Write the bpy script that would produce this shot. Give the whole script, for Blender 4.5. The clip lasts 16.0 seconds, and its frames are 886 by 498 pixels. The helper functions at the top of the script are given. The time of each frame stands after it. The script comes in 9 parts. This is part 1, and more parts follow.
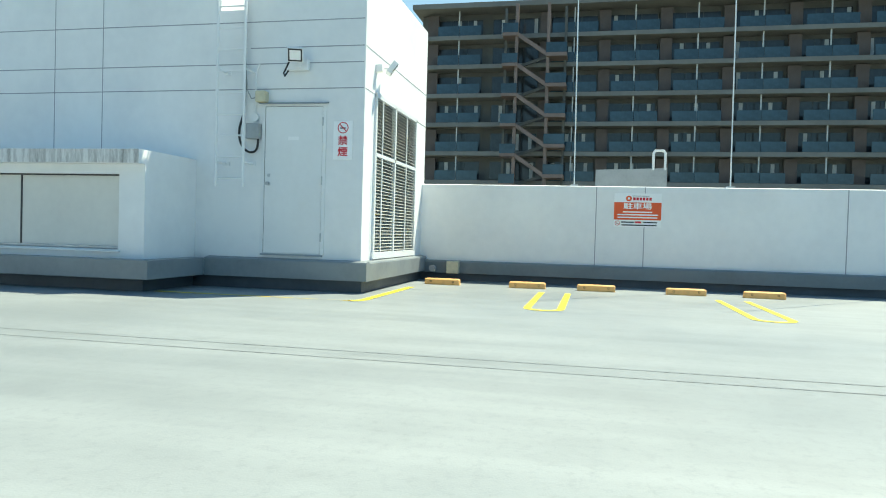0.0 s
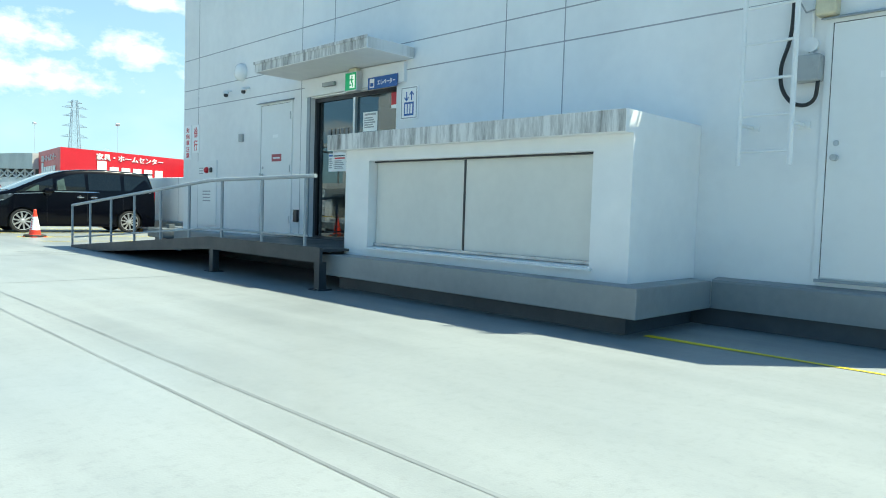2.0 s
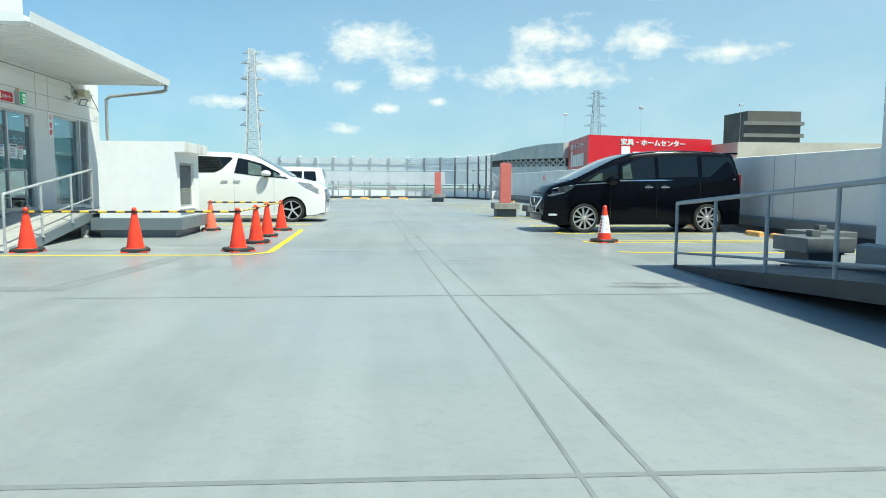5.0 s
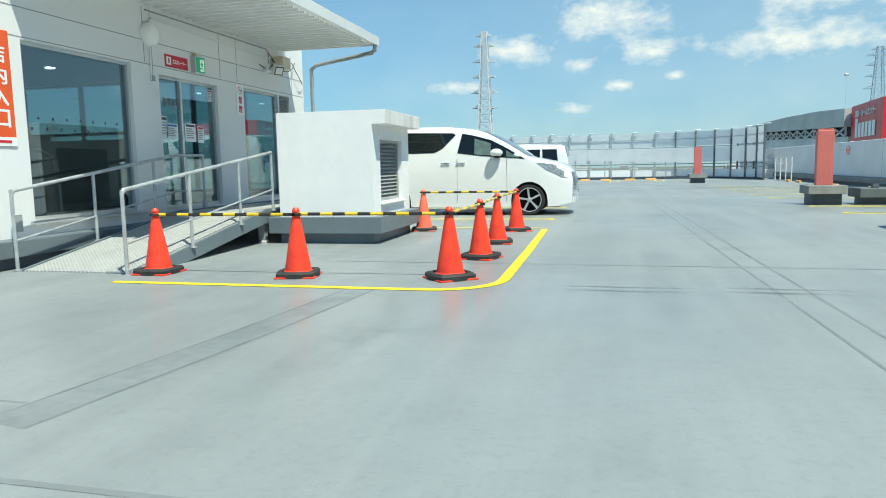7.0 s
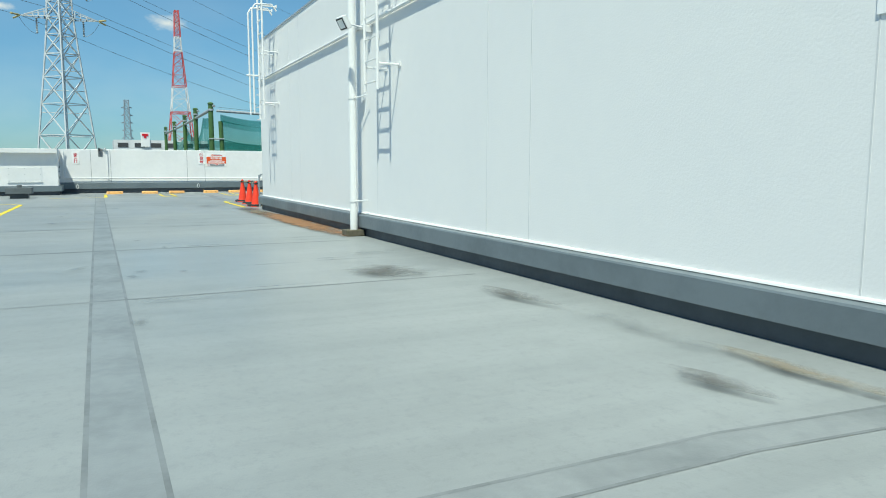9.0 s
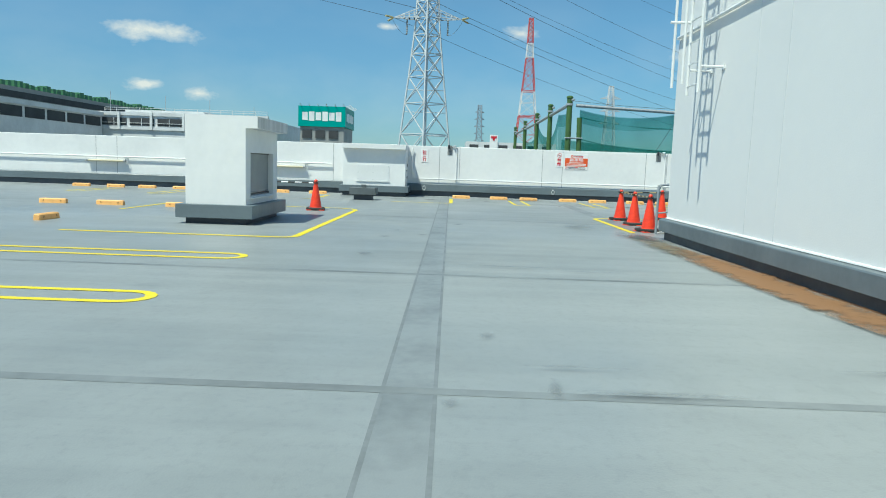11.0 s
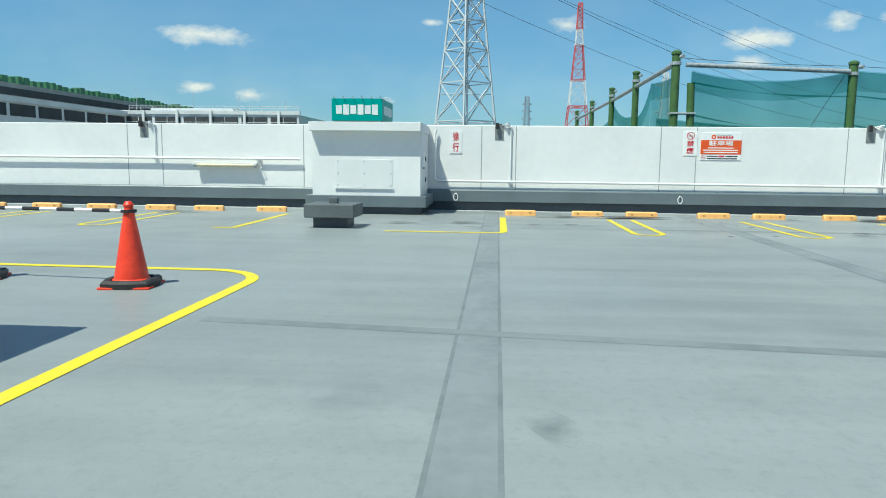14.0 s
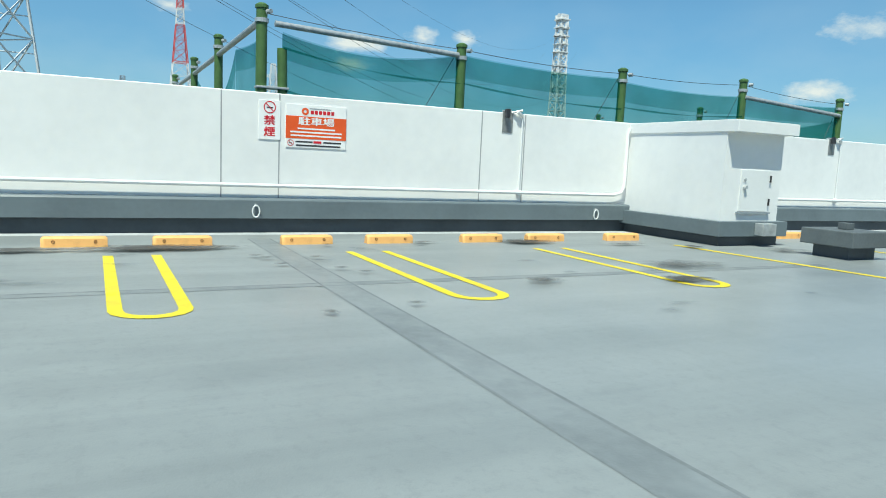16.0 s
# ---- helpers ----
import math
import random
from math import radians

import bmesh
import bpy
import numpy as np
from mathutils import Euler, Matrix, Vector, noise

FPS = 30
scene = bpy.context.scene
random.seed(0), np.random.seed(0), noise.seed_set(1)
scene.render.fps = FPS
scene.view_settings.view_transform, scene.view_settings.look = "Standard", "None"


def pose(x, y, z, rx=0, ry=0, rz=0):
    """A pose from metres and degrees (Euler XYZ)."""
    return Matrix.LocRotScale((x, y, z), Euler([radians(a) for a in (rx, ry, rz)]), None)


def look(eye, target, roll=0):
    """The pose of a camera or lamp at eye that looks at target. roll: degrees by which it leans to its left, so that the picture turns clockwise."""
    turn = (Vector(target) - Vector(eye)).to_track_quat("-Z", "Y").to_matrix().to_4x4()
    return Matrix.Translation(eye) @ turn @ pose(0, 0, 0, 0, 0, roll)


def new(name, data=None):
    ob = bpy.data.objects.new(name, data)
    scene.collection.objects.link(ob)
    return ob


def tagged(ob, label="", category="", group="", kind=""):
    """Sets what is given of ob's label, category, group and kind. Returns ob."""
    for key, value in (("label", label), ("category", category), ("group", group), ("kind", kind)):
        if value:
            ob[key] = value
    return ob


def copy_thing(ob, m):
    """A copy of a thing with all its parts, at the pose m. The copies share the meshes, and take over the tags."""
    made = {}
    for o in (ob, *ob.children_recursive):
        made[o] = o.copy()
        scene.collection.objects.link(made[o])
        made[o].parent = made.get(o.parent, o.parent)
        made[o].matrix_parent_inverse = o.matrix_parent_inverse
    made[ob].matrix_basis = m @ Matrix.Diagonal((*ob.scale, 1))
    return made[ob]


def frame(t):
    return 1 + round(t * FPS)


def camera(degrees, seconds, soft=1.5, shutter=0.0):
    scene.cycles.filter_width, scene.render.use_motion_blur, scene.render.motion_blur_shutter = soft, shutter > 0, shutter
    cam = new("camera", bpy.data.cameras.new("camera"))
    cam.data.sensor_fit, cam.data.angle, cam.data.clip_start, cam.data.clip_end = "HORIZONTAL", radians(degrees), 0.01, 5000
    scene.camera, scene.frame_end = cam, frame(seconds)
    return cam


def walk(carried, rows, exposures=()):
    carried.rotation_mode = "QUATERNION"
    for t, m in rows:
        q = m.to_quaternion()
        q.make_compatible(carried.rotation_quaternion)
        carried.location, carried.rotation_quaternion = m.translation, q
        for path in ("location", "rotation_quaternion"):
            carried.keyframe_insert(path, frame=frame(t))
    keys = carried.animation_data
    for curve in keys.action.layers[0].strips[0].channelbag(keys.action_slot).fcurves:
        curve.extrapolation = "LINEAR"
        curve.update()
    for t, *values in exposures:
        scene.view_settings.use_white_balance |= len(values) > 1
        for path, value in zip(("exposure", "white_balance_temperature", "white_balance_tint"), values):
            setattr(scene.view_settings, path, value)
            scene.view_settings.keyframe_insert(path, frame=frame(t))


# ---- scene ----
cam = camera(64.7, 16.0, soft=1.0)
PATH = [
    (0, (-9.3, -3.004, 0.873), (-7.345, -2.584, 0.827), 1.6),
    (0.5, (-8.124, -2.544, 0.921), (-6.208, -1.975, 0.869), 0.8),
    (0.7, (-7.715, -2.295, 0.944), (-5.827, -1.638, 0.886), 0.5),
    (1, (-7.252, -1.935, 0.969), (-5.423, -1.129, 0.901), 1.5),
    (1.5, (-6.665, -1.161, 0.983), (-4.993, -0.068, 0.892), 1.2),
    (2, (-6.333, -0.266, 0.977), (-4.925, 1.15, 0.868), 1.8),
    (2.5, (-6.0, 0.864, 1.002), (-4.929, 2.547, 0.868), 1.0),
    (3, (-5.821, 1.945, 1.019), (-5.019, 3.771, 0.876), 1.9),
    (3.5, (-5.684, 2.906, 1.069), (-5.076, 4.805, 0.914), 1.5),
    (4, (-5.578, 4.006, 1.091), (-5.136, 5.95, 0.929), 1.1),
    (4.2, (-5.528, 4.475, 1.096), (-5.15, 6.432, 0.931), 1.0),
    (6.3, (-5.709, 9.515, 1.097), (-5.814, 11.499, 0.871), 0.3),
    (6.5, (-5.81, 10.004, 1.125), (-5.983, 11.983, 0.892), 0.5),
    (7, (-6.282, 11.243, 1.086), (-6.743, 13.175, 0.851), -1.1),
    (7.5, (-7.144, 12.289, 1.079), (-8.01, 14.077, 0.846), -1.0),
    (8, (-8.306, 13.037, 1.081), (-9.603, 14.542, 0.857), -1.0),
    (8.5, (-9.98, 13.4, 1.11), (-11.553, 14.612, 0.878), 0.0),
    (9, (-11.35, 13.76, 1.09), (-13.133, 14.635, 0.858), 0.1),
    (9.5, (-12.85, 13.98, 1.09), (-14.75, 14.563, 0.86), 0.4),
    (10, (-14.55, 13.99, 1.1), (-16.513, 14.293, 0.870), 0.9),
    (10.2, (-15.25, 13.98, 1.1), (-17.226, 14.188, 0.870), 1.1),
    (12.3, (-22.503, 13.94, 1.097), (-24.484, 13.819, 0.849), 1.1),
    (12.5, (-23.171, 13.929, 1.097), (-25.151, 13.796, 0.847), 0.5),
    (13, (-25.057, 13.867, 1.091), (-27.034, 13.71, 0.837), 0.6),
    (13.5, (-26.776, 13.892, 1.078), (-28.752, 13.725, 0.822), 0.7),
    (14, (-28.600, 13.875, 1.059), (-30.579, 13.723, 0.807), 0.6),
    (14.5, (-30.232, 13.917, 1.061), (-32.213, 13.831, 0.802), 1.2),
    (15, (-31.779, 14.222, 1.042), (-33.757, 14.357, 0.786), 1.7),
    (15.5, (-33.208, 14.858, 1.018), (-35.134, 15.339, 0.768), 2.0),
    (16, (-34.443, 15.817, 1.018), (-36.217, 16.707, 0.771), 2.6),
]
EXPOSURES = [(0, 0.82, 7200, -6), (1, 0.84, 7050, -7), (1.5, 0.92, 7000, -7), (2.5, 0.95, 6850, -6), (3.5, 0.76, 6850, -5), (4.2, 0.63, 6800, -5), (6.5, 0.33, 6520, -5), (8, 0.28, 6620, -4), (9, 0.1, 6520, -5), (12.5, 0.03, 6320, -6), (14, 0.1, 6370, -6), (15, 0.14, 6420, -6), (16, 0.12, 6420, -5)]
walk(cam, [(t, look(eye, target, roll)) for t, eye, target, roll in PATH], EXPOSURES)

# ---- world, sun ----
SUN_DIR = Vector((0.39, -0.35, 1.0)).normalized()
world = bpy.data.worlds.new("world")
scene.world = world
world.use_nodes = True


def build_sky():
    nt = world.node_tree
    nt.nodes.clear()
    n, l = nt.nodes.new, nt.links.new

    def math_node(op, a, b=None, c=None, clamp=False):
        m = n("ShaderNodeMath")
        m.operation, m.use_clamp = op, clamp
        for i, v in enumerate((a, b, c)):
            if v is None:
                continue
            if isinstance(v, (int, float)):
                m.inputs[i].default_value = v
            else:
                l(v, m.inputs[i])
        return m.outputs[0]

    out, bg = n("ShaderNodeOutputWorld"), n("ShaderNodeBackground")
    sky = n("ShaderNodeTexSky")
    sky.sky_type, sky.sun_disc = "NISHITA", False
    sky.sun_elevation = math.asin(SUN_DIR.z)
    sky.sun_rotation = math.atan2(SUN_DIR.x, SUN_DIR.y)
    sky.air_density, sky.dust_density, sky.ozone_density = 1.0, 0.05, 1.6
    # azimuth and elevation in degrees, the seam to the south-east
    geo = n("ShaderNodeTexCoord")
    sep = n("ShaderNodeSeparateXYZ")
    l(geo.outputs["Generated"], sep.inputs[0])
    x, y, z = sep.outputs
    c, s = math.cos(radians(120)), math.sin(radians(120))
    xr = math_node("ADD", math_node("MULTIPLY", x, c), math_node("MULTIPLY", y, s))
    yr = math_node("ADD", math_node("MULTIPLY", x, -s), math_node("MULTIPLY", y, c))
    az = math_node("MULTIPLY", math_node("ARCTAN2", yr, xr), 57.2958)
    el = math_node("MULTIPLY", math_node("ARCSINE", z), 57.2958)
    com = n("ShaderNodeCombineXYZ")
    l(az, com.inputs[0]), l(el, com.inputs[1])
    best = None
    for a, e, ra, re in CLOUDS:
        a = (a - 120 + 180) % 360 - 180
        sub, mul, ln = n("ShaderNodeVectorMath"), n("ShaderNodeVectorMath"), n("ShaderNodeVectorMath")
        sub.operation, mul.operation, ln.operation = "SUBTRACT", "MULTIPLY", "LENGTH"
        l(com.outputs[0], sub.inputs[0])
        sub.inputs[1].default_value = (a, e, 0)
        l(sub.outputs[0], mul.inputs[0])
        mul.inputs[1].default_value = (1 / (ra * 1.35), 1 / (re * 1.5), 0)
        l(mul.outputs[0], ln.inputs[0])
        d = ln.outputs["Value"]
        best = d if best is None else math_node("MINIMUM", best, d)
    noi = n("ShaderNodeTexNoise")
    noi.inputs["Scale"].default_value, noi.inputs["Detail"].default_value, noi.inputs["Roughness"].default_value = 0.42, 8, 0.60
    stretch = n("ShaderNodeVectorMath")
    stretch.operation = "MULTIPLY"
    stretch.inputs[1].default_value = (1, 1.7, 1)
    l(com.outputs[0], stretch.inputs[0])
    l(stretch.outputs[0], noi.inputs["Vector"])
    body = math_node("SUBTRACT", math_node("MULTIPLY_ADD", noi.outputs["Fac"], 2.0, -0.1), best)
    dens = math_node("MULTIPLY_ADD", body, 1.35, -0.16, clamp=True)
    dens = math_node("MULTIPLY", math_node("POWER", dens, 1.15), 0.9)
    # thin veil low over the horizon
    veil = n("ShaderNodeTexNoise")
    veil.inputs["Scale"].default_value, veil.inputs["Detail"].default_value = 0.16, 5
    l(stretch.outputs[0], veil.inputs["Vector"])
    v = math_node("MULTIPLY_ADD", veil.outputs["Fac"], 1.6, -0.62, clamp=True)
    v = math_node("MULTIPLY", v, math_node("MULTIPLY_ADD", el, -0.05, 0.8, clamp=True))
    dens = math_node("MAXIMUM", dens, math_node("MULTIPLY", v, 0.35))
    low = math_node("MULTIPLY_ADD", el, 0.6, 0.2, clamp=True)
    dens = math_node("MULTIPLY", dens, low)
    # pale haze towards the horizon, thicker in the north
    hz = math_node("MULTIPLY_ADD", el, -0.017, 0.72, clamp=True)
    hz = math_node("MULTIPLY", hz, math_node("ADD", math_node("MULTIPLY_ADD", y, 0.55, 0.12), math_node("MULTIPLY", x, 0.75), clamp=True))
    haze = n("ShaderNodeMix")
    haze.data_type = "RGBA"
    l(hz, haze.inputs["Factor"])
    deep = n("ShaderNodeMix")
    deep.data_type, deep.blend_type = "RGBA", "MULTIPLY"
    deep.inputs["Factor"].default_value = 1.0
    l(sky.outputs[0], deep.inputs["A"])
    grade = n("ShaderNodeMix")
    grade.data_type = "RGBA"
    l(math_node("MULTIPLY", el, 0.085, clamp=True), grade.inputs["Factor"])
    grade.inputs["A"].default_value, grade.inputs["B"].default_value = (0.40, 0.62, 0.90, 1), (0.72, 1.0, 1.16, 1)
    l(grade.outputs["Result"], deep.inputs["B"])
    l(deep.outputs["Result"], haze.inputs["A"])
    haze.inputs["B"].default_value = HAZE
    mix = n("ShaderNodeMix")
    mix.data_type = "RGBA"
    l(dens, mix.inputs["Factor"])
    l(haze.outputs["Result"], mix.inputs["A"])
    mix.inputs["B"].default_value = (CLOUD_GLOW, CLOUD_GLOW * 0.97, CLOUD_GLOW * 0.95, 1)
    l(mix.outputs["Result"], bg.inputs[0])
    bg.inputs["Strength"].default_value = SKY
    l(bg.outputs[0], out.inputs[0])


SKY = 0.095
CLOUD_GLOW = 8.8
HAZE = (4.25, 5.6, 6.8, 1)
# azimuth, elevation, half width, half height in degrees
CLOUDS = [
    (90.1, 10.9, 4.6, 1.6), (96.9, 8.9, 3.0, 1.2), (86.9, 8.3, 2.5, 1.0), (76.1, 11.4, 3.5, 1.3), (76.7, 8.6, 6.7, 1.4),
    (69.1, 11.0, 2.8, 1.2), (92.3, 7.6, 1.4, 0.6), (89.1, 6.0, 1.2, 0.5), (85.1, 6.5, 0.9, 0.4), (102.2, 6.2, 1.9, 0.7),
    (67.7, 14.5, 2.8, 0.9), (62.9, 9.8, 3.2, 0.7), (92.7, 4.3, 1.4, 0.5),
    (-157.2, 9.1, 3.2, 0.75), (-156.5, 5.3, 1.6, 0.45), (-160.3, 4.9, 1.4, 0.5), (-174.5, 10.7, 0.9, 0.3),
    (174.8, 10.5, 1.6, 0.6), (161.2, 8.9, 2.5, 0.8), (161.1, 7.4, 1.9, 0.6), (155.9, 9.6, 1.5, 0.8), (152.3, 9.6, 1.3, 0.6),
    (126.1, 6.0, 2.1, 0.9), (123.8, 10.4, 2.3, 0.9),
]
build_sky()
sun = new("sun", bpy.data.lights.new("sun", "SUN"))
sun.data.energy, sun.data.angle, sun.data.color = 5.0, radians(0.5), (1.0, 0.955, 0.88)
sun.matrix_world = look(SUN_DIR * 60, (0, 0, 0))


# ---- materials ----
def mat(name, col, rough=0.6, metal=0.0, var=0.10, scale=2.5, bump=0.08, bscale=70.0, col2=None, amount=0.5, streak=False, coat=0.0, gloss=0.5):
    m = bpy.data.materials.new(name)
    m.use_nodes = True
    nt = m.node_tree
    n, l = nt.nodes.new, nt.links.new
    p = nt.nodes["Principled BSDF"]
    p.inputs["Specular IOR Level"].default_value = gloss
    tc = n("ShaderNodeTexCoord")
    vec = tc.outputs["Object"]
    if streak:
        mp = n("ShaderNodeMapping")
        mp.inputs["Scale"].default_value = (1, 1, 0.12)
        l(vec, mp.inputs[0])
        vec = mp.outputs[0]
    a, b = n("ShaderNodeTexNoise"), n("ShaderNodeTexNoise")
    a.inputs["Scale"].default_value, a.inputs["Detail"].default_value = scale, 6
    b.inputs["Scale"].default_value, b.inputs["Detail"].default_value = scale * 9, 4
    l(vec, a.inputs["Vector"]), l(vec, b.inputs["Vector"])
    add = n("ShaderNodeMath")
    add.operation = "MULTIPLY_ADD"
    l(b.outputs["Fac"], add.inputs[0])
    add.inputs[1].default_value = 0.35
    l(a.outputs["Fac"], add.inputs[2])
    ramp = n("ShaderNodeValToRGB")
    l(add.outputs[0], ramp.inputs[0])
    e = ramp.color_ramp.elements
    other = col2 or tuple(c * (1 - var * 2) for c in col)
    e[0].position, e[1].position = 0.42 + 0.2 * (0.5 - amount), 0.80 + 0.2 * (0.5 - amount)
    e[0].color, e[1].color = (*other, 1), (*col, 1)
    l(ramp.outputs[0], p.inputs["Base Color"])
    p.inputs["Metallic"].default_value = metal
    rr = n("ShaderNodeMapRange")
    l(add.outputs[0], rr.inputs[0])
    rr.inputs["From Min"].default_value, rr.inputs["From Max"].default_value = 0.4, 0.9
    rr.inputs["To Min"].default_value, rr.inputs["To Max"].default_value = min(1, rough * 1.15), rough * 0.88
    l(rr.outputs[0], p.inputs["Roughness"])
    p.inputs["Coat Weight"].default_value = coat
    p.inputs["Coat Roughness"].default_value = 0.06
    if bump:
        g, bp = n("ShaderNodeTexNoise"), n("ShaderNodeBump")
        g.inputs["Scale"].default_value, g.inputs["Detail"].default_value = bscale, 3
        l(tc.outputs["Object"], g.inputs["Vector"])
        bp.inputs["Strength"].default_value, bp.inputs["Distance"].default_value = bump, 0.01
        l(g.outputs["Fac"], bp.inputs["Height"])
        l(bp.outputs[0], p.inputs["Normal"])
    return m


def glow(name, col, strength):
    m = mat(name, col, 0.4, var=0.02, bump=0)
    p = m.node_tree.nodes["Principled BSDF"]
    p.inputs["Emission Color"].default_value = (*col, 1)
    p.inputs["Emission Strength"].default_value = strength
    return m


def see_through(name, tint, gloss=0.02, cloth=None, mirror=0.0):
    """A pane: clear but for its mirror gloss; or a cloth of open weave."""
    m = bpy.data.materials.new(name)
    m.use_nodes = True
    nt = m.node_tree
    n, l = nt.nodes.new, nt.links.new
    nt.nodes.remove(nt.nodes["Principled BSDF"])
    out = nt.nodes["Material Output"]
    tr, mx = n("ShaderNodeBsdfTransparent"), n("ShaderNodeMixShader")
    tr.inputs[0].default_value = (*tint, 1)
    if cloth:
        d = n("ShaderNodeBsdfDiffuse")
        d.inputs[0].default_value = (*cloth, 1)
        tl = n("ShaderNodeBsdfTranslucent")
        tl.inputs[0].default_value = (*cloth, 1)
        both = n("ShaderNodeMixShader")
        both.inputs[0].default_value = 0.5
        l(d.outputs[0], both.inputs[1]), l(tl.outputs[0], both.inputs[2])
        tc, no, mr = n("ShaderNodeTexCoord"), n("ShaderNodeTexNoise"), n("ShaderNodeMapRange")
        no.inputs["Scale"].default_value = 0.7
        l(tc.outputs["Object"], no.inputs["Vector"]), l(no.outputs["Fac"], mr.inputs[0])
        mr.inputs["To Min"].default_value, mr.inputs["To Max"].default_value = gloss - 0.15, gloss + 0.15
        l(mr.outputs[0], mx.inputs[0])
        l(tr.outputs[0], mx.inputs[1]), l(both.outputs[0], mx.inputs[2])
    else:
        gl, fr, pw = n("ShaderNodeBsdfGlossy"), n("ShaderNodeLayerWeight"), n("ShaderNodeMath")
        gl.inputs["Roughness"].default_value = gloss
        fr.inputs["Blend"].default_value = 0.5
        pw.operation = "POWER"
        l(fr.outputs["Facing"], pw.inputs[0])
        pw.inputs[1].default_value = 4.0
        up = n("ShaderNodeMath")
        up.operation = "MULTIPLY_ADD"
        l(pw.outputs[0], up.inputs[0])
        up.inputs[1].default_value, up.inputs[2].default_value = 0.9 - mirror, mirror
        gl.inputs[0].default_value = (0.86, 0.93, 0.97, 1)
        l(up.outputs[0], mx.inputs[0])
        l(tr.outputs[0], mx.inputs[1]), l(gl.outputs[0], mx.inputs[2])
    l(mx.outputs[0], out.inputs[0])
    return m


WHITE = mat("white_wall_paint", (0.84, 0.84, 0.825), 0.75, var=0.035, scale=0.7, bump=0.10, bscale=110, col2=(0.75, 0.755, 0.75), amount=0.35)
RENDER = mat("white_stippled_render", (0.785, 0.785, 0.77), 0.8, var=0.035, scale=0.6, bump=0.13, bscale=48, col2=(0.755, 0.76, 0.755), amount=0.35)
WHITE_SMOOTH = mat("white_coated_metal", (0.80, 0.81, 0.80), 0.45, var=0.03, scale=1.5, bump=0.03)
DOORW = mat("white_door_paint", (0.78, 0.79, 0.78), 0.42, var=0.03, scale=1.2, bump=0.04, bscale=25)
PANELW = mat("off_white_panel", (0.70, 0.69, 0.64), 0.5, var=0.05, scale=1.1, bump=0.04)
STAINED = mat("stained_white_concrete", (0.72, 0.715, 0.69), 0.8, scale=13, bump=0.25, bscale=40, col2=(0.17, 0.165, 0.155), amount=0.46, streak=True)
STAINED_LIGHT = mat("faintly_streaked_concrete", (0.72, 0.71, 0.69), 0.8, scale=4, bump=0.25, bscale=40, col2=(0.48, 0.47, 0.45), amount=0.5, streak=True)
JOINT = mat("joint_sealant", (0.36, 0.37, 0.385), 0.7, var=0.1, bump=0)
CURB = mat("grey_waterproof_coating", (0.152, 0.188, 0.206), 0.42, scale=1.6, bump=0.10, bscale=35, col2=(0.122, 0.152, 0.168))
CURB_PALE = mat("pale_grey_waterproof_coating", (0.235, 0.262, 0.272), 0.42, scale=1.6, bump=0.10, bscale=35, col2=(0.19, 0.212, 0.222))
CURB_MID = mat("slate_waterproof_coating", (0.15, 0.182, 0.202), 0.45, scale=1.6, bump=0.10, bscale=35, col2=(0.118, 0.145, 0.163))
# Dark coating; on curb and plinth feet it carries the shade under the band.
CURB_DARK = mat("dark_coating_and_foot_shade", (0.062, 0.077, 0.090), 0.5, scale=2.0, bump=0.10, bscale=30, col2=(0.046, 0.057, 0.067))
STEEL = mat("galvanised_steel", (0.54, 0.56, 0.56), 0.42, metal=0.4, scale=8, bump=0.05, col2=(0.36, 0.38, 0.39))
# Ramp steel, taken darker so its colour holds the hall's shade.
RAMPSTEEL = mat("ramp_steel_darkened_for_shade", (0.032, 0.043, 0.052), 0.5, var=0.15, scale=3, bump=0.1, bscale=40)
PAINTSTEEL = mat("grey_blue_painted_steel", (0.30, 0.34, 0.37), 0.42, var=0.08, scale=6, bump=0.05)
ALU = mat("aluminium_frame", (0.62, 0.63, 0.63), 0.35, metal=0.7, var=0.05, bump=0.02)
BLACKFRAME = mat("dark_bronze_frame", (0.05, 0.05, 0.055), 0.4, metal=0.4, var=0.1, bump=0.02)
YELLOW = mat("yellow_road_paint", (0.80, 0.655, 0.02), 0.6, scale=5, bump=0.1, bscale=60, col2=(0.64, 0.51, 0.05), amount=0.7)
ORANGE = mat("orange_wheel_stop", (0.93, 0.50, 0.17), 0.6, scale=9, bump=0.15, bscale=45, col2=(0.78, 0.40, 0.14), amount=0.75)
CONE = mat("red_orange_cone_plastic", (0.88, 0.06, 0.022), 0.42, scale=6, bump=0.05, col2=(0.62, 0.03, 0.018), amount=0.7)
CONE_FADED = mat("faded_cone_plastic", (0.82, 0.17, 0.09), 0.55, scale=6, bump=0.05, col2=(0.68, 0.12, 0.07), amount=0.7)
RUBBER = mat("black_rubber", (0.022, 0.022, 0.023), 0.7, scale=12, bump=0.25, bscale=60, col2=(0.05, 0.047, 0.045))
STRIPE_Y = mat("yellow_bar_film", (0.80, 0.55, 0.03), 0.4, scale=7, bump=0.02)
STRIPE_K = mat("black_bar_film", (0.03, 0.03, 0.032), 0.4, scale=7, bump=0.02)
BAMBOO = mat("faded_bar", (0.45, 0.36, 0.20), 0.6, scale=9, bump=0.1)
CONCRETE = mat("weathered_concrete", (0.30, 0.30, 0.285), 0.85, scale=3, bump=0.5, bscale=40, col2=(0.20, 0.20, 0.19))
SLATEBLOCK = mat("slate_coated_block", (0.125, 0.145, 0.152), 0.6, scale=4, bump=0.2, bscale=30, col2=(0.095, 0.11, 0.115))
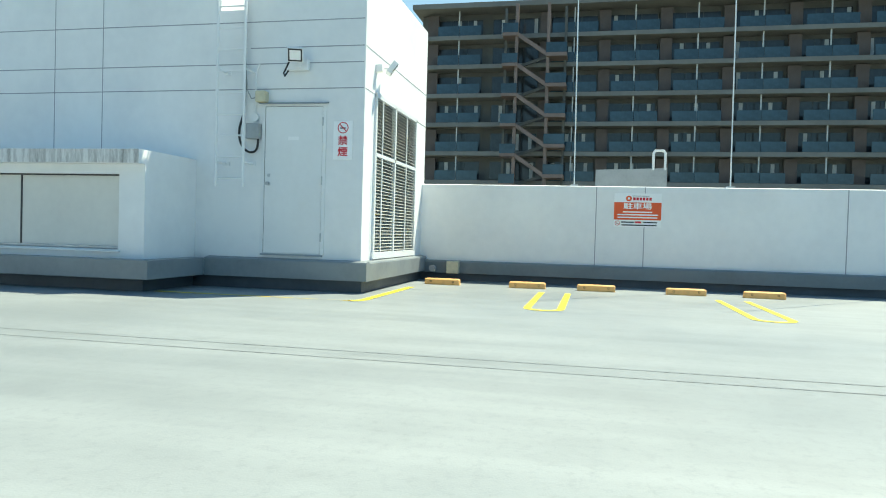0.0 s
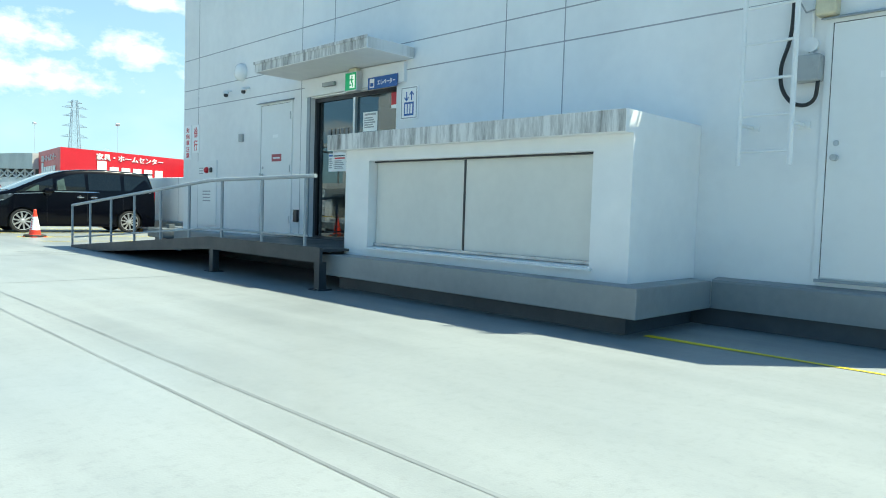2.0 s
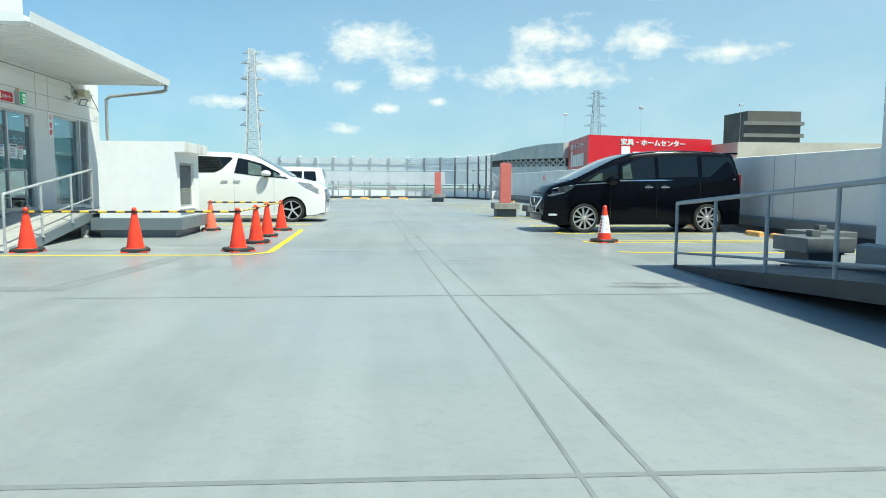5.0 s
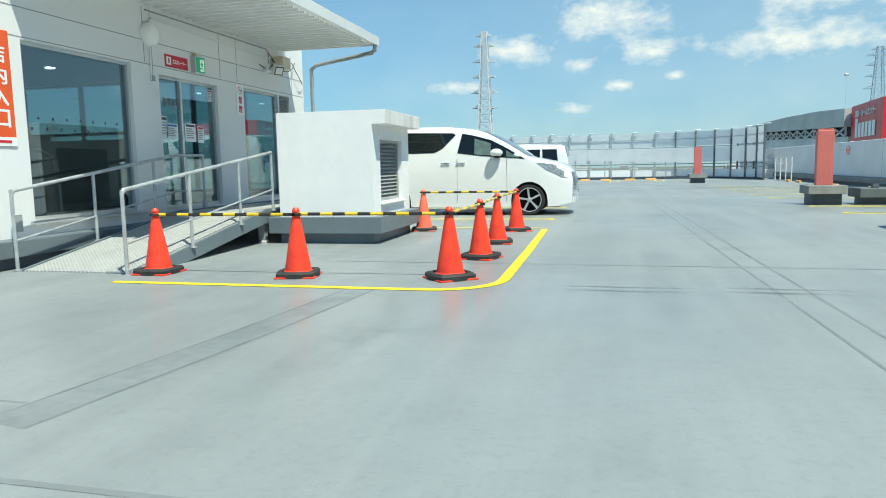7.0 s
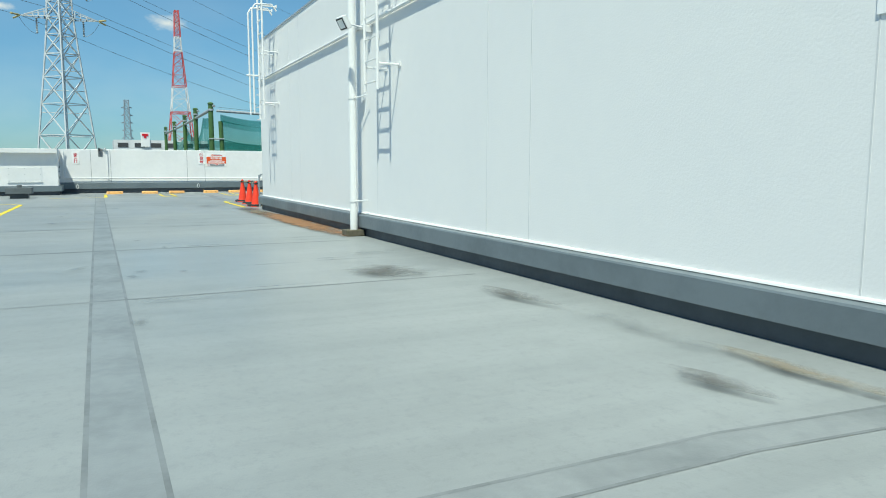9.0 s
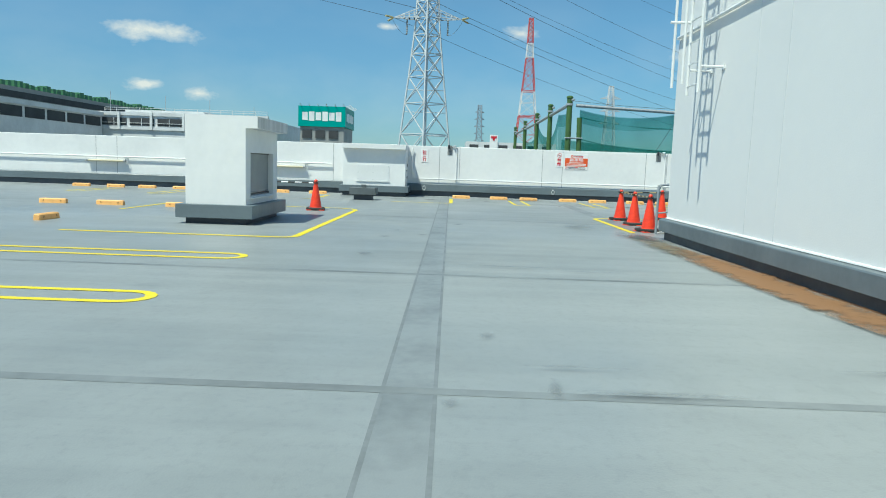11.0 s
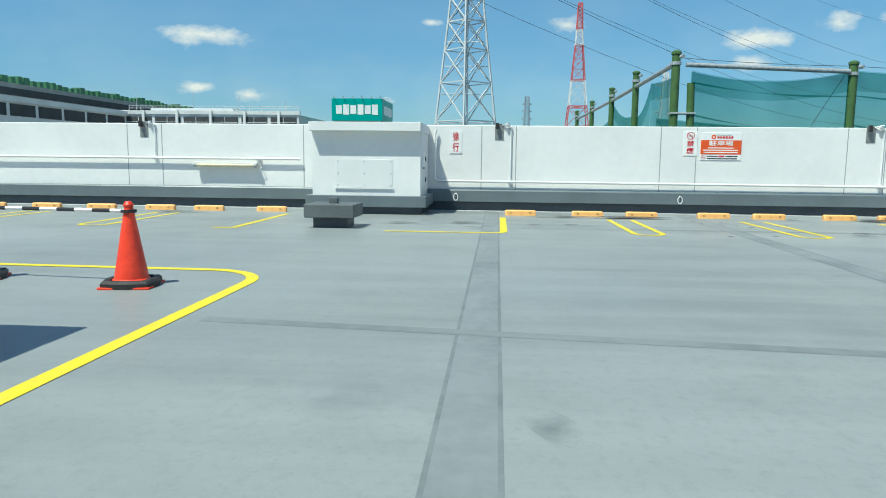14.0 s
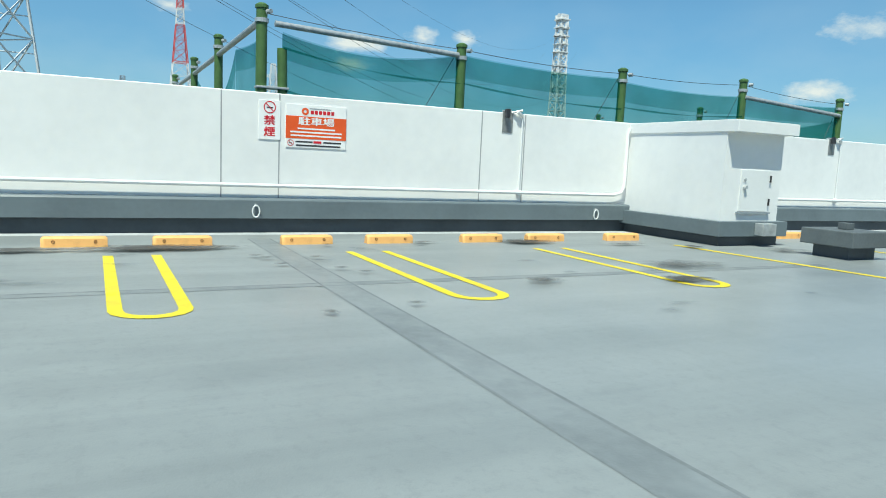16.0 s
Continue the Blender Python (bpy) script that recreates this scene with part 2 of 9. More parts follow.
SIGNW = mat("white_sign_board", (0.90, 0.90, 0.89), 0.35, var=0.03, scale=4, bump=0.02)
SIGNR = mat("sign_red", (0.62, 0.015, 0.03), 0.4, var=0.05, bump=0)
SIGNO = mat("sign_orange_red", (0.80, 0.105, 0.02), 0.4, var=0.05, bump=0)
SIGNB = mat("sign_blue", (0.012, 0.10, 0.36), 0.4, var=0.05, bump=0)
SIGNK = mat("sign_black_print", (0.04, 0.04, 0.045), 0.5, var=0.05, bump=0)
SIGNG = mat("faded_grey_print", (0.35, 0.36, 0.37), 0.5, var=0.05, bump=0)
GREENGLOW = glow("lit_green_sign", (0.01, 0.30, 0.12), 0.25)
LAMPGLOW = glow("lit_ceiling_lamp", (0.95, 0.97, 1.0), 9.0)
WHITEGLOW = glow("lit_white_sign", (0.75, 0.80, 0.75), 0.3)
LAMPW = mat("opal_lamp_cover", (0.88, 0.88, 0.86), 0.25, var=0.03, bump=0)
CREAM = mat("aged_cream_plastic", (0.66, 0.60, 0.42), 0.45, scale=8, bump=0.03)
GREYBOX = mat("grey_plastic_box", (0.36, 0.38, 0.38), 0.5, scale=8, bump=0.03)
CABLE = mat("black_cable", (0.02, 0.02, 0.021), 0.5, bump=0)
# Near-black wall colour stands for the lack of light indoors.
DARKROOM = mat("interior_painted_dim", (0.028, 0.040, 0.048), 0.7, scale=1.0, bump=0.02)
ROOMFLOOR = mat("interior_floor_tile", (0.10, 0.10, 0.10), 0.3, scale=2.0, bump=0.02)
PANE = see_through("window_glass", (0.62, 0.73, 0.74), 0.004, mirror=0.13)
PANE_DARK = see_through("tinted_window_glass", (0.27, 0.36, 0.39), 0.004, mirror=0.1)
NET = see_through("green_golf_net", (0.66, 0.90, 0.86), 0.44, cloth=(0.005, 0.165, 0.13))
NETHEM = see_through("green_net_double", (0.78, 0.93, 0.91), 0.22, cloth=(0.006, 0.19, 0.15))
SCREENSHEET = see_through("translucent_white_sheet", (0.96, 0.97, 0.98), 0.66, cloth=(0.90, 0.92, 0.93))
NETFOLD = see_through("green_net_gathered", (0.5, 0.80, 0.76), 0.50, cloth=(0.004, 0.14, 0.11))
POLEG = mat("green_painted_pole", (0.085, 0.17, 0.05), 0.5, scale=4, bump=0.1, col2=(0.055, 0.115, 0.035))
LATTICE = mat("pylon_galvanised", (0.66, 0.69, 0.71), 0.5, metal=0.0, scale=1, bump=0)
LATTICE_FAR = mat("pylon_far_steel", (0.30, 0.36, 0.42), 0.6, metal=0.1, scale=1, bump=0)
LAT_RED = mat("pylon_red_band", (0.62, 0.10, 0.10), 0.6, scale=1, bump=0)
LAT_WHITE = mat("pylon_white_band", (0.78, 0.78, 0.78), 0.6, scale=1, bump=0)
INSUL = mat("insulator_glaze", (0.55, 0.47, 0.22), 0.3, var=0.05, bump=0)
WIRE = mat("line_wire", (0.10, 0.11, 0.12), 0.5, metal=0.5, bump=0)
GRASSY = mat("city_ground", (0.20, 0.20, 0.19), 0.9, scale=0.02, bump=0, col2=(0.09, 0.12, 0.06))
PRINT_DIM = mat("dim_grey_print", (0.16, 0.17, 0.18), 0.5, var=0.05, bump=0)
PINK = mat("faded_red_panel", (0.62, 0.17, 0.14), 0.5, scale=2, bump=0.05, col2=(0.55, 0.14, 0.12))
HOMERED = mat("red_fascia_panel", (0.62, 0.012, 0.025), 0.4, var=0.05, scale=0.5, bump=0)
TEAL = mat("teal_fascia_panel", (0.0, 0.36, 0.31), 0.45, var=0.05, scale=0.5, bump=0)
MALLWALL = mat("mall_white_cladding", (0.76, 0.77, 0.77), 0.6, scale=0.3, bump=0)
MALLGREY = mat("mall_grey_cladding", (0.34, 0.35, 0.34), 0.6, scale=0.3, bump=0)
# Shade inside openings, painted as a flat dark colour.
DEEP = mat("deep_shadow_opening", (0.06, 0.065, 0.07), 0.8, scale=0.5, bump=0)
GREENUNIT = mat("green_roof_unit", (0.07, 0.22, 0.11), 0.6, scale=0.5, bump=0)
FROST = mat("frosted_fence_sheet", (0.88, 0.90, 0.91), 0.3, var=0.06, scale=0.8, bump=0)
FLATWALL = mat("apartment_brown_wall", (0.13, 0.127, 0.115), 0.8, scale=0.25, bump=0)
FLATSLAB = mat("apartment_slab_edge", (0.215, 0.21, 0.195), 0.8, scale=0.25, bump=0)
FLATGLASS = mat("balcony_blue_glass", (0.05, 0.088, 0.115), 0.12, var=0.25, scale=0.4, bump=0)
FLATWIN = mat("apartment_window_glass", (0.05, 0.055, 0.058), 0.12, var=0.3, scale=0.5, bump=0)
FLATBRICK = mat("apartment_dark_brick", (0.135, 0.105, 0.092), 0.8, scale=0.8, bump=0)
STAIRCOL = mat("brown_pink_stair_steel", (0.24, 0.17, 0.145), 0.6, scale=1, bump=0)
LINEN = mat("white_curtain", (0.6, 0.6, 0.58), 0.8, bump=0)


def deck_material():
    """Grey waterproof coating: broad blotches, fine grain, scuffs and dried puddle rims."""
    m = mat("grey_deck_coating", (0.265, 0.29, 0.292), 0.50, scale=0.28, bump=0.10, bscale=90, col2=(0.195, 0.216, 0.219), amount=0.65, gloss=0.5)
    nt = m.node_tree
    n, l = nt.nodes.new, nt.links.new
    p = nt.nodes["Principled BSDF"]
    ramp = [k for k in nt.nodes if k.type == "VALTORGB"][0]
    tc = [k for k in nt.nodes if k.type == "TEX_COORD"][0]
    st, fine = n("ShaderNodeTexNoise"), n("ShaderNodeTexNoise")
    st.inputs["Scale"].default_value, st.inputs["Detail"].default_value, st.inputs["Roughness"].default_value = 0.55, 8, 0.68
    fine.inputs["Scale"].default_value, fine.inputs["Detail"].default_value = 2.6, 6
    l(tc.outputs["Object"], st.inputs["Vector"]), l(tc.outputs["Object"], fine.inputs["Vector"])
    mr = n("ShaderNodeMapRange")
    l(st.outputs["Fac"], mr.inputs[0])
    mr.inputs["From Min"].default_value, mr.inputs["From Max"].default_value = 0.57, 0.72
    mf = n("ShaderNodeMapRange")
    l(fine.outputs["Fac"], mf.inputs[0])
    mf.inputs["From Min"].default_value, mf.inputs["From Max"].default_value = 0.45, 0.7
    mu = n("ShaderNodeMath")
    mu.operation = "MULTIPLY"
    l(mr.outputs[0], mu.inputs[0]), l(mf.outputs[0], mu.inputs[1])
    mix = n("ShaderNodeMix")
    mix.data_type = "RGBA"
    l(mu.outputs[0], mix.inputs["Factor"])
    l(ramp.outputs[0], mix.inputs["A"])
    mix.inputs["B"].default_value = (0.165, 0.184, 0.187, 1)
    drag, dm = n("ShaderNodeTexNoise"), n("ShaderNodeMapping")
    dm.inputs["Scale"].default_value = (2.4, 0.16, 1)
    dm.inputs["Rotation"].default_value = (0, 0, radians(14))
    drag.inputs["Scale"].default_value, drag.inputs["Detail"].default_value, drag.inputs["Roughness"].default_value = 1.0, 7, 0.62
    l(tc.outputs["Object"], dm.inputs[0]), l(dm.outputs[0], drag.inputs["Vector"])
    dr = n("ShaderNodeMapRange")
    l(drag.outputs["Fac"], dr.inputs[0])
    dr.inputs["From Min"].default_value, dr.inputs["From Max"].default_value = 0.40, 0.70
    dr.inputs["To Min"].default_value, dr.inputs["To Max"].default_value = 0.0, 0.55
    worn = n("ShaderNodeMix")
    worn.data_type = "RGBA"
    l(dr.outputs[0], worn.inputs["Factor"]), l(mix.outputs["Result"], worn.inputs["A"])
    worn.inputs["B"].default_value = (0.33, 0.355, 0.355, 1)
    grit, gr, spot = n("ShaderNodeTexNoise"), n("ShaderNodeMapRange"), n("ShaderNodeMix")
    grit.inputs["Scale"].default_value, grit.inputs["Detail"].default_value, grit.inputs["Roughness"].default_value = 14, 8, 0.8
    l(tc.outputs["Object"], grit.inputs["Vector"]), l(grit.outputs["Fac"], gr.inputs[0])
    gr.inputs["From Min"].default_value, gr.inputs["From Max"].default_value = 0.50, 0.72
    gr.inputs["To Max"].default_value = 0.55
    spot.data_type = "RGBA"
    l(gr.outputs[0], spot.inputs["Factor"]), l(worn.outputs["Result"], spot.inputs["A"])
    spot.inputs["B"].default_value = (0.18, 0.2, 0.203, 1)
    l(spot.outputs["Result"], p.inputs["Base Color"])
    sheen = n("ShaderNodeMapRange")
    big = n("ShaderNodeTexNoise")
    big.inputs["Scale"].default_value, big.inputs["Detail"].default_value = 0.22, 5
    l(tc.outputs["Object"], big.inputs["Vector"]), l(big.outputs["Fac"], sheen.inputs[0])
    sheen.inputs["From Min"].default_value, sheen.inputs["From Max"].default_value = 0.38, 0.64
    sheen.inputs["To Min"].default_value, sheen.inputs["To Max"].default_value = 0.58, 0.28
    l(sheen.outputs[0], p.inputs["Roughness"])
    return m


def stain_material(name, col, low, high, most=0.75):
    """A dried stain: soft ragged edge, clear outside."""
    m = bpy.data.materials.new(name)
    m.use_nodes = True
    nt = m.node_tree
    n, l = nt.nodes.new, nt.links.new
    p = nt.nodes["Principled BSDF"]
    p.inputs["Base Color"].default_value = (*col, 1)
    p.inputs["Roughness"].default_value = 0.6
    tc, no, ln = n("ShaderNodeTexCoord"), n("ShaderNodeTexNoise"), n("ShaderNodeVectorMath")
    ln.operation = "LENGTH"
    uv = n("ShaderNodeVectorMath")
    uv.operation = "MULTIPLY_ADD"
    l(tc.outputs["Generated"], uv.inputs[0])
    uv.inputs[1].default_value, uv.inputs[2].default_value = (2, 2, 0), (-1, -1, 0)
    l(uv.outputs[0], ln.inputs[0])
    no.inputs["Scale"].default_value, no.inputs["Detail"].default_value, no.inputs["Roughness"].default_value = 3.0, 7, 0.7
    l(tc.outputs["Object"], no.inputs["Vector"])
    su = n("ShaderNodeMath")
    su.operation = "SUBTRACT"
    l(no.outputs["Fac"], su.inputs[0])
    half = n("ShaderNodeMath")
    half.operation = "MULTIPLY_ADD"
    l(ln.outputs["Value"], half.inputs[0])
    half.inputs[1].default_value, half.inputs[2].default_value = 0.42, 0.0
    l(half.outputs[0], su.inputs[1])
    mr = n("ShaderNodeMapRange")
    l(su.outputs[0], mr.inputs[0])
    mr.inputs["From Min"].default_value, mr.inputs["From Max"].default_value = low, high
    mr.inputs["To Max"].default_value = most
    l(mr.outputs[0], p.inputs["Alpha"])
    return m


def checker_plate():
    """Steel plate with raised lozenges in a crossed pattern."""
    m = mat("worn_checker_plate", (0.44, 0.445, 0.425), 0.6, metal=0.1, scale=3, bump=0, col2=(0.33, 0.335, 0.32))
    nt = m.node_tree
    n, l = nt.nodes.new, nt.links.new
    p = nt.nodes["Principled BSDF"]
    tc = [k for k in nt.nodes if k.type == "TEX_COORD"][0]
    both = []
    for a in (45, -45):
        mp, wv = n("ShaderNodeMapping"), n("ShaderNodeTexWave")
        mp.inputs["Rotation"].default_value = (0, 0, radians(a))
        wv.inputs["Scale"].default_value = 9.0
        l(tc.outputs["Object"], mp.inputs[0]), l(mp.outputs[0], wv.inputs["Vector"])
        both.append(wv.outputs["Fac"])
    mx, bp = n("ShaderNodeMath"), n("ShaderNodeBump")
    mx.operation = "MULTIPLY"
    l(both[0], mx.inputs[0]), l(both[1], mx.inputs[1])
    bp.inputs["Strength"].default_value, bp.inputs["Distance"].default_value = 1.0, 0.012
    l(mx.outputs[0], bp.inputs["Height"]), l(bp.outputs[0], p.inputs["Normal"])
    ramp = [k for k in nt.nodes if k.type == "VALTORGB"][0]
    wear = n("ShaderNodeMix")
    wear.data_type = "RGBA"
    l(mx.outputs[0], wear.inputs["Factor"]), l(ramp.outputs[0], wear.inputs["A"])
    wear.inputs["B"].default_value = (0.56, 0.565, 0.55, 1)
    l(wear.outputs["Result"], p.inputs["Base Color"])
    return m


CHECKER = checker_plate()
DECK = deck_material()
STRIP = mat("dark_deck_strip", (0.245, 0.268, 0.273), 0.42, scale=1.3, bump=0.1, bscale=80, col2=(0.155, 0.174, 0.18), amount=0.6)
SEAM = mat("dark_strip_seam", (0.20, 0.22, 0.226), 0.5, scale=3.0, bump=0, col2=(0.13, 0.145, 0.15), amount=0.7)
# Pale tone paints the sunlit look of the deck beside the curb.
EDGE = mat("sunlit_deck_edge_tone", (0.62, 0.645, 0.65), 0.5, scale=3, bump=0.05, col2=(0.40, 0.43, 0.435))
GROOVE = mat("shallow_deck_groove", (0.225, 0.248, 0.252), 0.5, scale=0.8, bump=0, col2=(0.125, 0.14, 0.145), gloss=0.4, amount=0.6)
SCUFF = stain_material("dark_scuff", (0.15, 0.168, 0.173), 0.20, 0.62, 0.40)
RUST = stain_material("rust_stain", (0.27, 0.14, 0.06), 0.0, 0.30, 0.9)
MUD = stain_material("mud_stain", (0.20, 0.17, 0.115), 0.10, 0.46)
OILY = stain_material("dark_oily_smear", (0.06, 0.056, 0.05), 0.04, 0.36, 0.9)
DAMP = stain_material("dark_puddle_stain", (0.10, 0.10, 0.092), 0.14, 0.46, 0.66)


# ---- building tools ----
WORLD = {}


def thing(name, at=(0, 0, 0), label="", category="", group="", kind="", turn=0.0):
    ob = new(name)
    ob.empty_display_size = 0.1
    ob.matrix_basis = pose(*at, 0, 0, turn)
    WORLD[ob] = ob.matrix_basis.copy()
    return tagged(ob, label, category, group, kind)


def part(name, bm, material, parent, label="", smooth=False, kind=""):
    """One mesh object under a thing or a part; its bmesh is in world metres."""
    me = bpy.data.meshes.new(name)
    inv = WORLD[parent].inverted()
    bm.transform(inv)
    bmesh.ops.recalc_face_normals(bm, faces=bm.faces[:])
    bm.to_mesh(me)
    bm.free()
    if smooth:
        me.shade_smooth()
        me.set_sharp_from_angle(angle=radians(38))
    me.materials.append(material)
    ob = new(name, me)
    ob.parent = parent
    WORLD[ob] = WORLD[parent]
    return tagged(ob, label, kind=kind)


def solid(name, bm, material, label, category, kind="", group="", smooth=False, at=None):
    """A thing that is one mesh."""
    me = bpy.data.meshes.new(name)
    if at:
        bm.transform(Matrix.Translation(at).inverted())
    bmesh.ops.recalc_face_normals(bm, faces=bm.faces[:])
    bm.to_mesh(me)
    bm.free()
    if smooth:
        me.shade_smooth()
        me.set_sharp_from_angle(angle=radians(38))
    me.materials.append(material)
    ob = new(name, me)
    if at:
        ob.matrix_basis = Matrix.Translation(at)
    WORLD[ob] = ob.matrix_basis.copy()
    return tagged(ob, label, category, group, kind)


def piece(name, me, parent, m):
    """An object of its own on a shared mesh, at the world pose m, under parent."""
    ob = new(name, me)
    ob.parent = parent
    ob.matrix_basis = WORLD[parent].inverted() @ m
    return ob


def mesh_of(name, bm, material, smooth=False):
    me = bpy.data.meshes.new(name)
    bmesh.ops.recalc_face_normals(bm, faces=bm.faces[:])
    bm.to_mesh(me)
    bm.free()
    if smooth:
        me.shade_smooth()
        me.set_sharp_from_angle(angle=radians(38))
    me.materials.append(material)
    return me


def bx(x0, x1, y0, y1, z0, z1, bevel=0.0, bm=None):
    b = bmesh.new()
    bmesh.ops.create_cube(b, size=1, matrix=Matrix.Translation(((x0 + x1) / 2, (y0 + y1) / 2, (z0 + z1) / 2)) @ Matrix.Diagonal((abs(x1 - x0), abs(y1 - y0), abs(z1 - z0), 1)))
    if bevel:
        bmesh.ops.bevel(b, geom=b.edges[:], offset=bevel, segments=2, profile=0.5, affect="EDGES")
    return join(bm, b)


def join(bm, b):
    if bm is None:
        return b
    me = bpy.data.meshes.new("tmp")
    b.to_mesh(me)
    b.free()
    bm.from_mesh(me)
    bpy.data.meshes.remove(me)
    return bm


def rod(p0, p1, r0, r1=None, n=10, bm=None, caps=True):
    p0, p1 = Vector(p0), Vector(p1)
    d = p1 - p0
    b = bm if bm is not None else bmesh.new()
    bmesh.ops.create_cone(b, cap_ends=caps, segments=n, radius1=r0, radius2=r0 if r1 is None else r1, depth=d.length,
                          matrix=Matrix.Translation((p0 + p1) / 2) @ d.to_track_quat("Z", "Y").to_matrix().to_4x4())
    return b


def bars(pairs, r, n=4):
    """Many thin straight members in one mesh, quick."""
    vs, fs = [], []
    for p0, p1 in pairs:
        p0, p1 = Vector(p0), Vector(p1)
        q = (p1 - p0).to_track_quat("Z", "Y")
        k = len(vs)
        for p in (p0, p1):
            for i in range(n):
                a = 2 * math.pi * (i + 0.5) / n
                vs.append(p + q @ Vector((r * math.cos(a), r * math.sin(a), 0)))
        for i in range(n):
            j = (i + 1) % n
            fs.append((k + i, k + j, k + n + j, k + n + i))
    me = bpy.data.meshes.new("tmp")
    me.from_pydata(vs, [], fs)
    b = bmesh.new()
    b.from_mesh(me)
    bpy.data.meshes.remove(me)
    return b


def tube(points, r, n=8, bm=None):
    """A bent round bar through points."""
    pts = [Vector(p) for p in points]
    b = bm if bm is not None else bmesh.new()
    rings = []
    up = None
    for i, p in enumerate(pts):
        d = ((pts[min(i + 1, len(pts) - 1)] - p).normalized() + (p - pts[max(i - 1, 0)]).normalized()).normalized()
        ref = Vector((0, 0, 1)) if abs(d.z) < 0.9 else Vector((1, 0, 0))
        if up is None:
            u = d.cross(ref).normalized()
        else:
            u = (up - d * up.dot(d)).normalized()
        up = u
        v = d.cross(u)
        rings.append([b.verts.new(p + (u * math.cos(2 * math.pi * k / n) + v * math.sin(2 * math.pi * k / n)) * r) for k in range(n)])
    for a, c in zip(rings, rings[1:]):
        for k in range(n):
            b.faces.new((a[k], a[(k + 1) % n], c[(k + 1) % n], c[k]))
    b.faces.new(rings[0]), b.faces.new(rings[-1])
    return b


def lathe(profile, n=20, m=None):
    """Turned shape from (radius, height) pairs round z, then moved by m."""
    b = bmesh.new()
    rings = []
    for r, z in profile:
        rings.append([b.verts.new((r * math.cos(2 * math.pi * k / n), r * math.sin(2 * math.pi * k / n), z)) for k in range(n)] if r > 1e-5 else [b.verts.new((0, 0, z))])
    for a, c in zip(rings, rings[1:]):
        for k in range(n):
            q = (a[k % len(a)], a[(k + 1) % len(a)], c[(k + 1) % len(c)], c[k % len(c)])
            q = [v for i, v in enumerate(q) if v not in q[:i]]
            if len(q) > 2:
                b.faces.new(q)
    if m:
        b.transform(m)
    return b


def prism(outline, axis, a, c, bm=None):
    """A flat outline of 2D points, drawn out along an axis from a to c. axis x: points are (y, z); y: (x, z); z: (x, y)."""
    b = bm if bm is not None else bmesh.new()
    place = {"x": lambda u, v, w: (w, u, v), "y": lambda u, v, w: (u, w, v), "z": lambda u, v, w: (u, v, w)}[axis]
    lo = [b.verts.new(place(u, v, a)) for u, v in outline]
    hi = [b.verts.new(place(u, v, c)) for u, v in outline]
    for i in range(len(outline)):
        j = (i + 1) % len(outline)
        b.faces.new((lo[i], lo[j], hi[j], hi[i]))
    f1, f2 = b.faces.new(lo), b.faces.new(hi)
    bmesh.ops.triangulate(b, faces=[f1, f2])
    return b


def ribbon(points, width, z=0.004, closed=False):
    """A painted line along points on the deck."""
    b = bmesh.new()
    pts = [Vector((*p, 0)) for p in points]
    left, right = [], []
    for i, p in enumerate(pts):
        d0 = (p - pts[i - 1]).normalized() if i else (pts[1] - p).normalized()
        d1 = (pts[i + 1] - p).normalized() if i + 1 < len(pts) else d0
        d = (d0 + d1).normalized()
        side = Vector((-d.y, d.x, 0)) * (width / 2 / max(0.5, d.dot(d1)))
        left.append(b.verts.new(p + side + Vector((0, 0, z))))
        right.append(b.verts.new(p - side + Vector((0, 0, z))))
    for i in range(len(pts) - 1):
        b.faces.new((left[i], left[i + 1], right[i + 1], right[i]))
    return b


def curve_through(points, n=6):
    """Points on a smooth curve through the given ones."""
    ps = [Vector(p) for p in points]
    ps = [2 * ps[0] - ps[1]] + ps + [2 * ps[-1] - ps[-2]]
    out = []
    for a, b, c, d in zip(ps, ps[1:], ps[2:], ps[3:]):
        for i in range(n):
            t = i / n
            out.append(0.5 * (2 * b + (c - a) * t + (2 * a - 5 * b + 4 * c - d) * t * t + (3 * b - a - 3 * c + d) * t ** 3))
    return out + [ps[-2]]


def arc(cx, cy, r, a0, a1, n=8):
    return [(cx + r * math.cos(radians(a0 + (a1 - a0) * i / n)), cy + r * math.sin(radians(a0 + (a1 - a0) * i / n))) for i in range(n + 1)]


